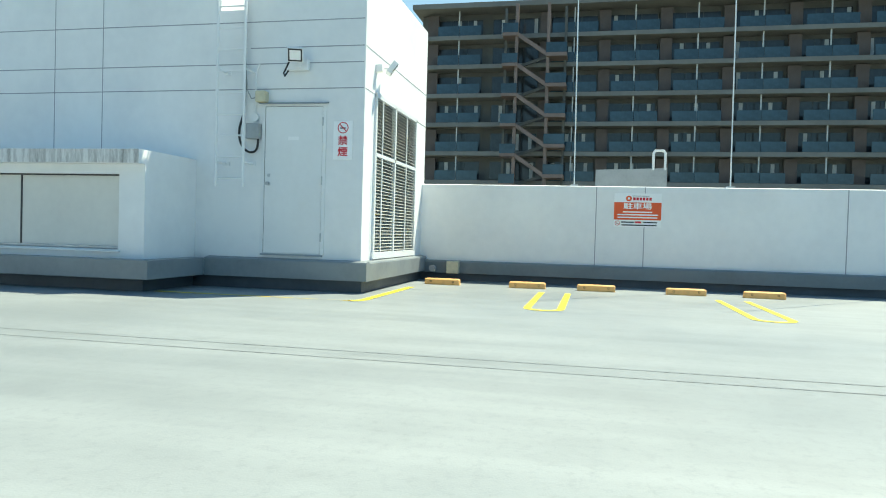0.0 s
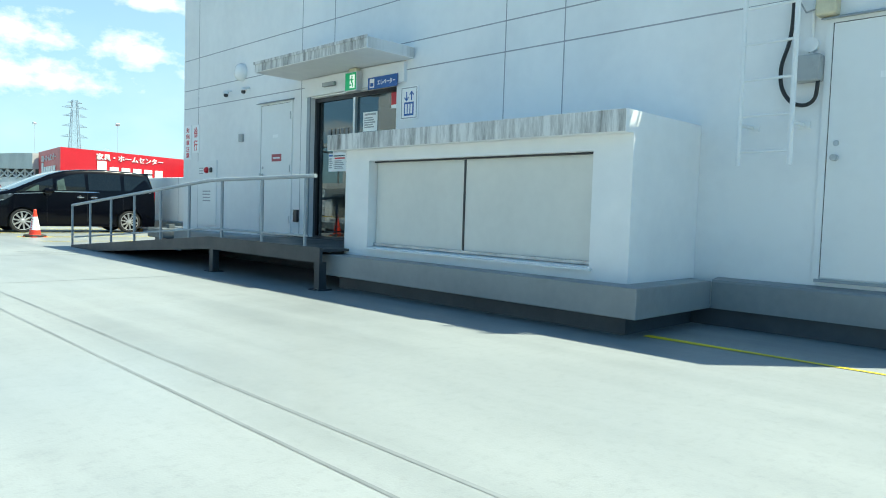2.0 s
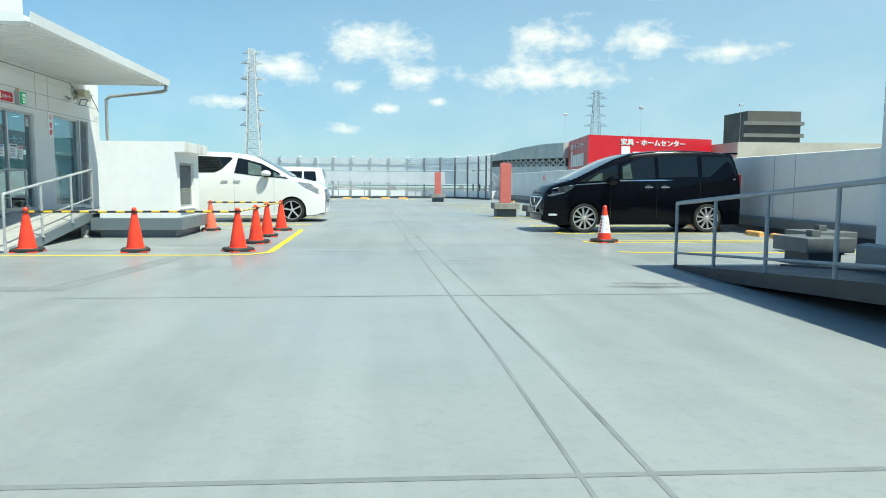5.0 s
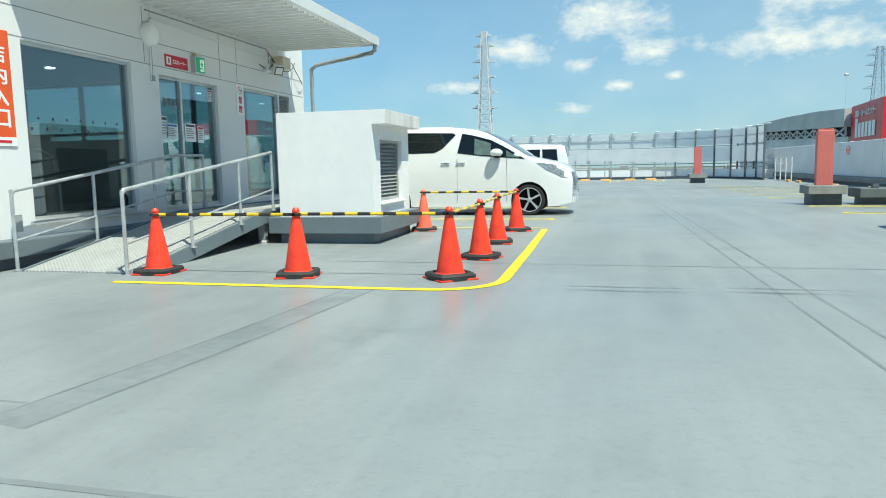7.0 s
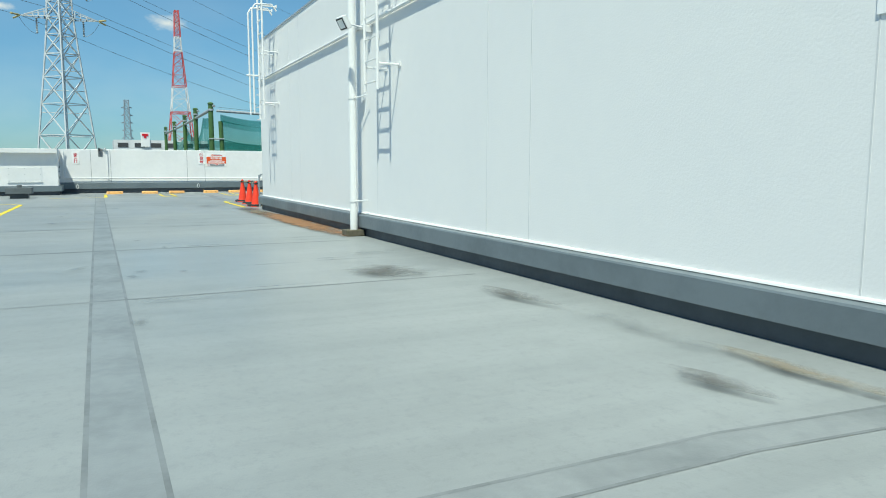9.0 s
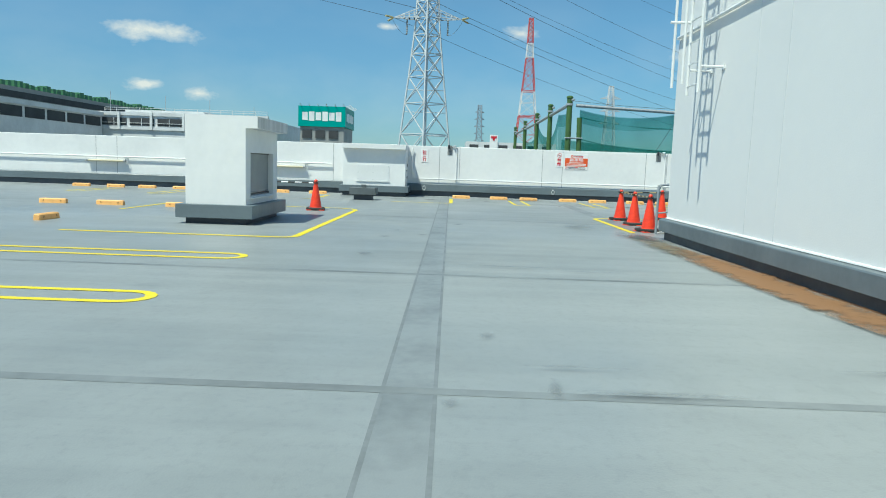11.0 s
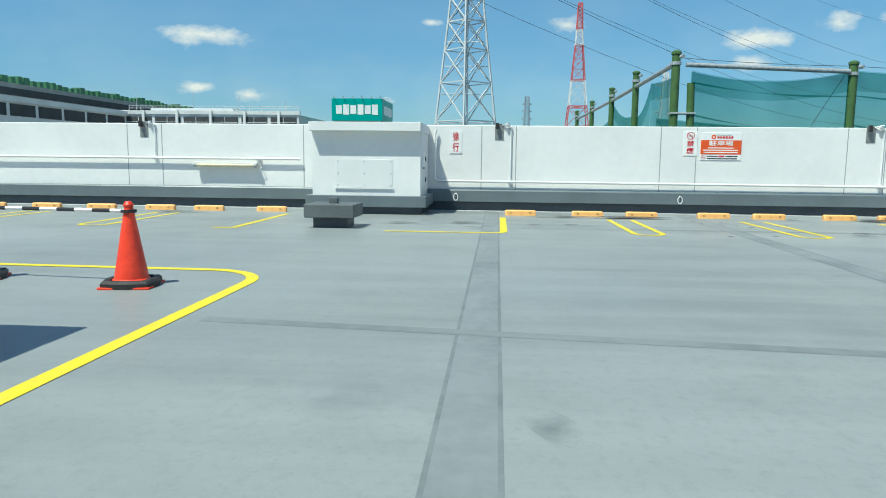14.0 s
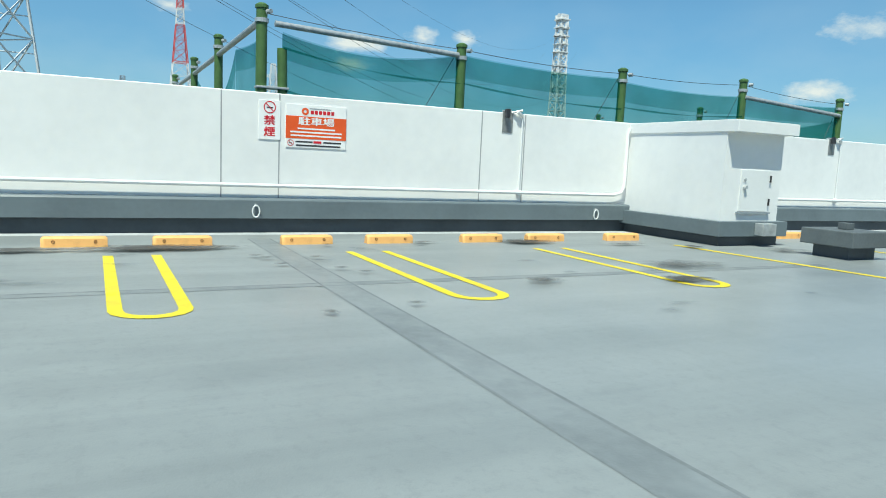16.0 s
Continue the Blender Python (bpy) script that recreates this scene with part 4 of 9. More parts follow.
def steel_door(parent, y0, y1, z0, z1, face=0.0, hinge=-1, plate=True):
    """A flush steel door in its frame on a wall that faces -x."""
    f = bx(face - 0.02, face, y0 - 0.05, y0, z0, z1 + 0.03)
    bx(face - 0.02, face, y1, y1 + 0.05, z0, z1 + 0.03, bm=f)
    bx(face - 0.02, face, y0, y1, z1, z1 + 0.03, bm=f)
    d = part("door", bx(face - 0.012, face, y0 + 0.006, y1 - 0.006, z0 + 0.01, z1 - 0.006, 0.003), DOORW, parent, "white painted flush steel door")
    part("door_frame", f, WHITE_SMOOTH, d)
    for u0, u1, w0, w1 in ((y0, y0 + 0.006, z0 + 0.01, z1), (y1 - 0.006, y1, z0 + 0.01, z1), (y0 + 0.006, y1 - 0.006, z1 - 0.006, z1)):
        part("door_gap", bx(face - 0.006, face - 0.001, u0, u1, w0, w1), BLACKFRAME, d, "dark gap round the door")
    part("drip_hood", prism([(face, z1 + 0.06), (face - 0.07, z1 + 0.035), (face - 0.07, z1 + 0.025), (face, z1 + 0.035)], "y", y0 - 0.08, y1 + 0.08), PAINTSTEEL, d)
    part("sill", bx(face - 0.04, face, y0 - 0.03, y1 + 0.03, z0 - 0.025, z0), PAINTSTEEL, d)
    yh, yk = (y0, y1) if hinge < 0 else (y1, y0)
    for z in (z0 + 0.25, (z0 + z1) / 2, z1 - 0.22):
        part("hinge", rod((face - 0.022, yh, z - 0.06), (face - 0.022, yh, z + 0.06), 0.011, n=8), STEEL, d)
    s = -1 if yk == y1 else 1
    part("knob", lathe([(0, 0.0), (0.028, 0.0), (0.028, 0.006), (0.012, 0.012), (0.012, 0.035), (0.026, 0.045), (0.026, 0.062), (0, 0.066)], 14, frame_of((face - 0.012, yk + s * 0.07, z0 + 1.0), "-x")), STEEL, d, smooth=True)
    part("lock_cylinder", lathe([(0, 0), (0.024, 0), (0.022, 0.008), (0, 0.01)], 14, frame_of((face - 0.012, yk + s * 0.07, z0 + 1.12), "-x")), STEEL, d)
    if plate:
        part("name_plate", bx(face - 0.016, face - 0.012, (y0 + y1) / 2 - 0.08, (y0 + y1) / 2 + 0.08, z0 + 1.62, z0 + 1.67), SIGNW, d)
    return d


steel_door(A, 0.765, 1.645, 0.51, 2.61)
d2 = steel_door(A, 9.71, 10.64, 0.50, 2.68)
part("red_notice", bx(-0.016, -0.012, 9.98, 10.28, 1.72, 1.84), mat("dark_red_plate", (0.36, 0.03, 0.05), 0.4, bump=0), d2, "dark red notice plate")
part("notice_print", bx(-0.0175, -0.016, 10.02, 10.24, 1.765, 1.79), SIGNW, d2)

# entrance: glass sliding doors in a shallow recess, dim lobby behind
ent = part("entrance_frame", bx(0.08, 0.16, 9.10, 9.16, 0.49, 2.68), BLACKFRAME, A, "dark framed glass entrance")
for y0, y1, z0, z1 in ((7.10, 7.15, 0.49, 2.68), (7.15, 9.10, 2.62, 2.68), (7.15, 9.10, 0.49, 0.52)):
    part("frame_bar", bx(0.08, 0.16, y0, y1, z0, z1), BLACKFRAME, ent)
part("mullion", bx(0.07, 0.17, 8.11, 8.16, 0.52, 2.62), ALU, ent, "bright aluminium mullion")
for y0, y1 in ((7.15, 8.11), (8.16, 9.10)):
    g = part("pane", bx(0.115, 0.123, y0, y1, 0.52, 2.62), PANE_DARK, ent, "dark reflecting glass pane")
    g.visible_shadow = False
part("lintel_trim", bx(-0.05, 0.0, 6.9, 9.24, 2.70, 2.97), WHITE, A)
part("door_jamb", bx(-0.02, 0.0, 9.16, 9.24, 0.49, 2.70), PAINTSTEEL, A)
lob = bx(0.2, 2.6, 7.0, 9.5, 0.40, 0.49)
part("lobby_floor", lob, ROOMFLOOR, A)
b = bx(2.5, 2.6, 6.9, 9.6, 0.49, 2.9)
bx(0.2, 2.6, 6.9, 7.0, 0.49, 2.9, bm=b)
bx(0.2, 2.6, 9.5, 9.6, 0.49, 2.9, bm=b)
bx(0.2, 2.6, 6.9, 9.6, 2.8, 2.9, bm=b)
# The lobby's dimness is put into its wall colour.
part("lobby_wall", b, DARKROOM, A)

# canopy over the entrance
can = part("canopy", bx(-0.80, 0.0, 6.76, 9.50, 2.99, 3.14, 0.008), WHITE, A, "white concrete canopy with black water streaks on its edge")
part("streaked_edge", bx(-0.806, -0.801, 6.77, 9.49, 3.0, 3.13), STAINED, can)
part("streaked_edge", bx(-0.79, -0.01, 6.753, 6.759, 3.0, 3.13), STAINED_LIGHT, can)
part("drip_edge", bx(-0.82, -0.80, 6.75, 9.51, 3.11, 3.15), STAINED, can)

# ---- low housing against the west front ----
L = thing("shaft_housing", (-0.6, 4.7, 0), "low white concrete shaft housing with stained flat cap", "vent housing")
part("front_wall", holed("y", -1.2, -1.02, 2.73, 6.60, 0.42, 1.66, [(3.11, 6.16, 0.53, 1.53)]), WHITE, L)
part("side_wall", bx(-1.02, -0.004, 2.73, 2.9, 0.42, 1.66), WHITE, L)
part("side_wall", bx(-1.02, -0.004, 6.43, 6.60, 0.42, 1.66), WHITE, L)
# Dark sheet stands for the shade inside the shaft.
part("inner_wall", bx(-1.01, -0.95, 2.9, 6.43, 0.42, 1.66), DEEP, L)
cp = part("cap", bx(-1.33, -0.004, 2.73, 6.81, 1.66, 1.845), WHITE, L, "flat white cap with black water streaks")
part("streaked_edge", bx(-1.335, -1.331, 2.735, 6.80, 1.665, 1.842), STAINED, cp)
for y0, y1 in ((3.12, 4.715), (4.73, 6.15)):
    part("panel", bx(-1.08, -1.06, y0, y1, 0.575, 1.515, 0.003), PANELW, L, "off-white shutter panel")
part("panel_rail", bx(-1.11, -1.055, 3.11, 6.16, 0.545, 0.575), STEEL, L)
part("panel_rail", bx(-1.11, -1.055, 3.11, 6.16, 1.512, 1.53), BLACKFRAME, L)
part("centre_joint", bx(-1.088, -1.06, 4.71, 4.735, 0.575, 1.51), BLACKFRAME, L)
part("sill", prism([(-1.245, 0.50), (-1.245, 0.515), (-1.06, 0.545), (-1.06, 0.50)], "y", 3.08, 6.15), WHITE_SMOOTH, L)
b = bx(-1.45, -0.13, 2.5, 6.82, 0.17, 0.42, 0.008)
part("plinth", b, CURB_PALE, L, "grey coated plinth")
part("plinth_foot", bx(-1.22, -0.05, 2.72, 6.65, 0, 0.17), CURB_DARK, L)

# ---- west ramp and landing of the elevator hall ----
R = thing("entrance_ramp", (-0.9, 10.5, 0), "grey steel access ramp and landing on short legs with handrail", "ramp")
LAND = 0.485


def ramp_z(y):
    return LAND if y < 9.25 else LAND - (y - 9.25) / (15.25 - 9.25) * (LAND - 0.02)


part("landing_plate", bx(-1.60, -0.14, 6.5, 9.25, LAND - 0.03, LAND), RAMPSTEEL, R)
b = bmesh.new()
for x0, x1 in ((-1.60, -0.14),):
    prism([(9.25, LAND - 0.03), (9.25, LAND), (15.25, 0.02), (15.25, 0.0)], "x", x0, x1, bm=b)
part("ramp_plate", b, RAMPSTEEL, R)
for x in (-1.64, -0.14):
    part("side_beam", bx(x, x + 0.04, 6.48 if x < -1 else 6.84, 9.25, LAND - 0.16, LAND + 0.02), RAMPSTEEL, R)
    part("side_beam", prism([(9.25, LAND - 0.16), (9.25, LAND + 0.02), (15.3, 0.04), (15.3, 0.0), (13.9, 0.0)], "x", x, x + 0.04), RAMPSTEEL, R)
for y in (6.56, 9.2):
    part("leg", bx(-1.62, -1.52, y - 0.05, y + 0.05, 0, LAND - 0.15), RAMPSTEEL, R)
    part("foot_plate", bx(-1.67, -1.47, y - 0.1, y + 0.1, 0, 0.012), RAMPSTEEL, R)
POSTS = [(15.27, 0.85), (14.22, 0.96), (13.12, 1.03), (12.03, 1.11), (10.95, 1.19), (9.92, 1.26), (8.89, 1.31), (7.81, 1.32), (6.82, 1.33)]
for y, zt in POSTS:
    part("rail_post", rod((-1.62, y, ramp_z(y) - 0.02), (-1.62, y, zt), 0.021, n=10), PAINTSTEEL, R)
part("top_rail", tube([(-1.62, 15.27, 0.85), (-1.62, 15.2, 0.86), (-1.62, 9.3, 1.305), (-1.62, 8.9, 1.315), (-1.62, 6.62, 1.34)], 0.026, 10), PAINTSTEEL, R, smooth=True)
part("low_rail", tube([(-1.62, 15.27, 0.20), (-1.62, 9.25, 0.62), (-1.62, 6.75, 0.63)], 0.015, 8), PAINTSTEEL, R, smooth=True)

# ---- escalator hall ----
BX, BY = -12.98, 17.58
B = thing("escalator_hall", (BX, BY, 0), "white rendered escalator hall with grey plinth and glazed east front", "building", "", "structure")
ZT = 4.22
part("south_wall", bx(-29.75, BX - 0.2, BY, BY + 0.2, 0, ZT), RENDER, B, "long white rendered wall in sun")
part("west_wall", bx(-29.75, -29.55, BY + 0.2, 26.1, 0, ZT), RENDER, B)
part("north_wall", holed("x", 25.9, 26.1, -29.55, BX - 0.2, 0, ZT, [(-20.4, -13.6, 0.6, 3.15)]), WHITE, B)
b = holed("y", BX - 0.2, BX, BY, 26.1, 0, ZT, [(18.27, 20.22, 0.52, 2.65), (20.86, 22.50, 0.50, 2.56), (23.42, 25.35, 0.52, 2.62)])
part("east_wall", b, RENDER, B)
part("roof", bx(-29.55, BX - 0.2, BY + 0.2, 25.9, 4.0, 4.1), CURB, B)
part("wall_coping", bx(-29.77, BX + 0.01, BY - 0.02, BY + 0.22, ZT, ZT + 0.03), ALU, B, "thin metal coping")
b = bx(-28.0, -14.5, 18.7, 25.5, 4.1, 6.9)
part("upper_block", b, WHITE, B, "set-back upper block")
for x in (-13.8, -17.2, -18.05, -21.4, -22.3, -25.9, -26.7):
    part("joint", bx(x - 0.006, x + 0.006, BY - 0.002, BY, 0.36, 4.2), mat("pale_joint", (0.68, 0.69, 0.69), 0.7, bump=0) if x == -13.8 else bpy.data.materials["pale_joint"], B)
for z in (2.68, 3.02):
    part("joint", bx(BX, BX + 0.003, 17.6, 26.05, z - 0.006, z + 0.006), JOINT, B)
for y in (20.54, 20.72, 22.62, 23.2, 25.5):
    part("joint", bx(BX, BX + 0.003, y - 0.006, y + 0.006, 2.7, 3.5), JOINT, B)
prof = [(0.0, 0.14), (-0.10, 0.14), (-0.10, 0.32), (-0.09, 0.335), (0.0, 0.35)]
b = prism([(BY + u, z) for u, z in prof], "x", -29.86, BX + 0.1)
part("plinth", b, CURB_MID, B, "slate grey coated plinth band")
b = prism([(BX - u, z) for u, z in prof], "y", BY, 26.1)
part("plinth", b, CURB_MID, B)
part("drip_ledge", prism([(BY, 0.352), (BY - 0.028, 0.352), (BY - 0.024, 0.366), (BY, 0.372)], "x", -29.75, BX), WHITE_SMOOTH, B, "thin white ledge over the plinth")
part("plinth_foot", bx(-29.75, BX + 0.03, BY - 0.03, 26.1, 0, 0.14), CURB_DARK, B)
part("corner_hatch", bx(BX, BX + 0.03, 17.95, 18.05, 0.42, 0.62), GREYBOX, B)


def glazed(parent, y0, y1, z0, z1, bars_at, label, frame_mat):
    f = part("window_frame", bx(BX - 0.13, BX - 0.06, y0, y0 + 0.04, z0, z1), frame_mat, parent, label)
    for a, c, d, e in ((y1 - 0.04, y1, z0, z1), (y0 + 0.04, y1 - 0.04, z1 - 0.04, z1), (y0 + 0.04, y1 - 0.04, z0, z0 + 0.05)):
        part("frame_bar", bx(BX - 0.13, BX - 0.06, a, c, d, e), frame_mat, f)
    ys = [y0 + 0.04] + list(bars_at) + [y1 - 0.04]
    for y in bars_at:
        part("mullion", bx(BX - 0.12, BX - 0.05, y - 0.025, y + 0.025, z0 + 0.05, z1 - 0.04), ALU, f)
    for a, c in zip(ys, ys[1:]):
        g = part("pane", bx(BX - 0.10, BX - 0.092, a, c, z0 + 0.05, z1 - 0.04), PANE, f, "clear reflecting glass pane")
        g.visible_shadow = False
    return f


w1 = glazed(B, 18.27, 20.22, 0.52, 2.65, (), "grey metal framed shop window", ALU)
for k in range(8):
    for j in range(2):
        part("collision_dot", bx(BX - 0.0915, BX - 0.0905, 18.42 + k * 0.235 + j * 0.11, 18.45 + k * 0.235 + j * 0.11, 1.62 + j * 0.13, 1.65 + j * 0.13), BLACKFRAME, w1)
glazed(B, 20.86, 22.50, 0.50, 2.56, (21.48,), "aluminium framed glass door", ALU)
glazed(B, 23.42, 24.86, 0.52, 2.62, (), "grey metal framed shop window", ALU)
part("window_sill", prism([(BX, 0.53), (BX + 0.07, 0.50), (BX + 0.07, 0.48), (BX, 0.48)], "y", 18.2, 20.3), ALU, B)
lv = part("louvre_frame", bx(BX - 0.08, BX - 0.02, 24.86, 24.92, 0.52, 2.62), ALU, B)
bsl = prism([(-0.03, -0.025), (-0.024, -0.03), (0.03, 0.025), (0.024, 0.03)], "y", 0, 0.42)
for v in bsl.verts:
    v.co.x = -v.co.x
SLAT2 = mesh_of("slat", bsl, GREYBOX)
for k in range(34):
    piece("slat", SLAT2, lv, Matrix.Translation((BX - 0.05, 24.92, 0.57 + k * 0.06)))
# hall inside
b = bx(-29.5, BX - 0.2, 17.8, 25.9, 0.38, 0.48)
part("hall_floor", b, ROOMFLOOR, B)
part("hall_ceiling", bx(-29.5, BX - 0.2, 17.8, 25.9, 3.2, 3.3), mat("hall_ceiling_board", (0.30, 0.30, 0.30), 0.8, bump=0), B)
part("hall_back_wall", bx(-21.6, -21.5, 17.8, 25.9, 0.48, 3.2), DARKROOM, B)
bw = part("back_window_frame", bx(-20.4, -13.6, 25.96, 26.04, 0.6, 0.66), BLACKFRAME, B, "dark framed windows across the back of the hall")
for x in (-20.37, -18.72, -17.24, -15.7, -14.4, -13.63):
    part("mullion", bx(x - 0.04, x + 0.04, 25.95, 26.05, 0.66, 3.15), BLACKFRAME, bw)
part("transom", bx(-20.33, -17.28, 25.95, 26.05, 1.98, 2.05), BLACKFRAME, bw)
for x0, x1 in ((-20.33, -18.76), (-18.68, -17.28), (-17.2, -15.74), (-15.66, -14.44), (-14.36, -13.67)):
    g = part("pane", bx(x0, x1, 25.99, 25.998, 0.66, 3.15), PANE, bw, "clear glass pane")
    g.visible_shadow = False
part("dark_partition", bx(-21.4, -17.0, 23.0, 23.06, 0.48, 1.82), DARKROOM, B, "dark escalator guard panel")
part("hall_south_lining", bx(-21.5, BX - 0.2, 17.79, 17.83, 0.48, 3.2), DARKROOM, B)
# Teal base colour lifted to stand for light on the guard glass.
GUARD = mat("guard_glass_lifted_tone", (0.085, 0.14, 0.14), 0.06, var=0.4, scale=1.6, bump=0)
esc = part("escalator_balustrade", bx(-17.8, -14.2, 19.7, 19.76, 0.48, 1.40), GUARD, B, "dark escalator balustrade")
part("handrail", tube([(-17.8, 19.73, 1.42), (-14.2, 19.73, 1.42), (-14.0, 19.73, 1.32), (-13.95, 19.73, 1.12)], 0.03), RUBBER, esc)
part("escalator_balustrade", bx(-19.5, -13.3, 20.46, 20.52, 0.48, 1.58), GUARD, B)
for k, y in enumerate((18.6, 19.8, 21.5, 23.4)):
    for x in (-17.2, -15.2):
        part("ceiling_light", rod((x, y, 3.18), (x, y, 3.2), 0.09, n=14), LAMPGLOW, B, "round recessed ceiling light")

# eave over the east front
ev = part("eave", prism([(BX, 3.56), (-10.98, 3.56), (-10.98, 3.66), (BX, 3.95)], "y", 18.0, 25.1), WHITE_SMOOTH, B, "white metal eave with ribbed soffit")
rib = mesh_of("soffit_rib", bx(0, 1.98, -0.02, 0.02, -0.035, 0), WHITE_SMOOTH)
for k in range(35):
    piece("soffit_rib", rib, ev, Matrix.Translation((BX + 0.01, 18.06 + k * 0.2, 3.56)))
part("gutter", prism([(-10.98, 3.56), (-10.86, 3.54), (-10.84, 3.70), (-10.86, 3.70), (-10.875, 3.56), (-10.98, 3.58)], "y", 17.95, 25.15), WHITE_SMOOTH, ev)
part("fascia_end", bx(BX, -10.9, 25.1, 25.14, 3.54, 3.72), WHITE_SMOOTH, ev)
part("downpipe", tube([(-10.9, 25.05, 3.56), (-10.92, 25.06, 3.44), (-11.0, 25.1, 3.40), (-12.7, 26.2, 3.38), (-12.83, 26.25, 3.3), (-12.84, 26.25, 0.1)], 0.045, 10), GREYBOX, B, "grey rain downpipe", smooth=True)

# conduits and cables along the top of the east front
part("conduit", tube([(BX + 0.02, 20.6, 3.46), (BX + 0.02, 24.35, 3.47), (BX + 0.02, 24.45, 3.42), (BX + 0.02, 24.46, 3.2)], 0.013, 8), GREYBOX, B, "thin grey conduit under the eave", smooth=True)
part("conduit", tube([(BX + 0.02, 20.68, 3.02), (BX + 0.02, 20.68, 2.50)], 0.014, 8), GREYBOX, B, "thin grey conduit under the eave", smooth=True)
part("junction_box", bx(BX, BX + 0.05, 20.65, 20.71, 2.44, 2.52, 0.006), GREYBOX, B)
for k, (y0, y1, z0, z1, s) in enumerate(((24.4, 25.25, 3.40, 3.22, 0.16), (24.5, 25.6, 3.30, 3.36, 0.22), (25.45, 25.95, 3.34, 2.95, 0.10))):
    pts = [(BX + 0.05 + 0.05 * math.sin(math.pi * t / 10), y0 + (y1 - y0) * t / 10, z0 + (z1 - z0) * t / 10 - s * 4 * (t / 10) * (1 - t / 10)) for t in range(11)]
    part("loose_cable", tube(pts, 0.009, 6), CABLE, B, "loose dark cable", smooth=True)

# ramp with checker plate
RB = thing("hall_ramp", (-11.9, 19.2, 0), "worn checker-plate ramp with galvanised handrails", "ramp")
TOPB = 0.47
part("ramp_plate", prism([(17.72, 0.0), (17.72, 0.015), (20.65, TOPB), (20.65, TOPB - 0.04)], "x", -12.66, -11.24), CHECKER, RB)
part("landing_plate", bx(-12.86, -11.24, 20.65, 24.2, TOPB - 0.04, TOPB), CHECKER, RB)
for x in (-12.70, -11.24):
    part("side_beam", prism([(18.6, 0.0), (17.72, 0.0), (17.72, 0.03), (20.65, TOPB + 0.02), (20.65, TOPB - 0.17)], "x", x, x + 0.04), CURB, RB)
    part("side_beam", bx(x, x + 0.04, 20.65, 24.2, TOPB - 0.17, TOPB + 0.02), CURB, RB)
part("edge_plate", bx(-11.6, -11.2, 17.70, 18.05, 0.003, 0.02), PAINTSTEEL, RB)
for x, ys in ((-12.78, (17.75, 19.05, 20.3, 21.6)), (-11.2, (17.55, 18.76, 19.93, 20.9))):
    zs = lambda y: min(0.90 + max(0, y - 17.6) * 0.135, 1.34)
    for y in ys:
        part("rail_post", rod((x, y, max(0, (y - 17.72) * 0.155) if y < 20.6 else TOPB), (x, y, zs(y)), 0.021, n=10), STEEL, RB)
        part("base_flange", rod((x, y, max(0, (y - 17.72) * 0.155) if y < 20.6 else TOPB), (x, y, max(0, (y - 17.72) * 0.155) + 0.012), 0.045, n=12), STEEL, RB)
    part("top_rail", tube([(x, ys[0], 0.86), (x, ys[0] + 0.03, 0.905), (x, 20.85, 1.33), (x, ys[-1], 1.335)], 0.024, 10), STEEL, RB, smooth=True)
    part("low_rail", tube([(x, ys[0], 0.34), (x, 20.85, 0.78), (x, ys[-1], 0.78)], 0.014, 8), STEEL, RB, smooth=True)
part("landing_leg", bx(-11.36, -11.26, 20.7, 20.8, 0, TOPB - 0.04), STEEL, RB)
part("leg_foot", lathe([(0.10, 0), (0.10, 0.02), (0.05, 0.05), (0.05, 0.12)], 10, Matrix.Translation((-11.31, 20.75, 0))), STEEL, RB)


# ---- vent housings on the deck ----
def vent_housing(name, at, label, size, cap_side, louvre, plinth=(0.10, 0.33), turn=0, foot=None):
    """A white vent housing; size = (x, y, top). Its louvre or shutter is on the +x side, under an overhanging cap."""
    ob = thing(name, (0, 0, 0), label, "vent housing", "vent housings on the deck")
    sx, sy, top = size
    z0, z1 = plinth
    y0, y1 = 0.0, sy
    oa, ob_, oz0, oz1 = louvre          # opening on the +x face: y from, y to, z from, z to
    part("front_wall", holed("y", sx - 0.16, sx, y0, y1, z1, top - 0.2, [(oa, ob_, oz0, oz1)]), WHITE, ob)
    b = bx(0, sx - 0.16, y0, y1, z1, top - 0.2)
    part("body", b, WHITE, ob)
    part("cap", bx(0, sx + cap_side, y0, y1 + 0.004, top - 0.2, top), WHITE, ob, "flat cap slab over the opening")
    part("cap_edge", bx(sx + cap_side, sx + cap_side + 0.004, y0 + 0.01, y1 + 0.01, top - 0.195, top - 0.006), STAINED_LIGHT, ob, "streaked concrete edge of the cap")
    part("plinth", bx(-0.13, sx + 0.15, y0 - 0.13, y1 + 0.13, z0, z1, 0.008), CURB, ob, "grey coated plinth")
    part("plinth_foot", bx(0, sx, y0, y1, 0, z0), foot or CURB_DARK, ob)
    part("sill", prism([(sx - 0.12, oz0 + 0.015), (sx + 0.05, oz0 - 0.02), (sx + 0.05, oz0 - 0.035), (sx - 0.12, oz0 - 0.035)], "y", oa - 0.04, ob_ + 0.04), WHITE_SMOOTH, ob)
    return ob


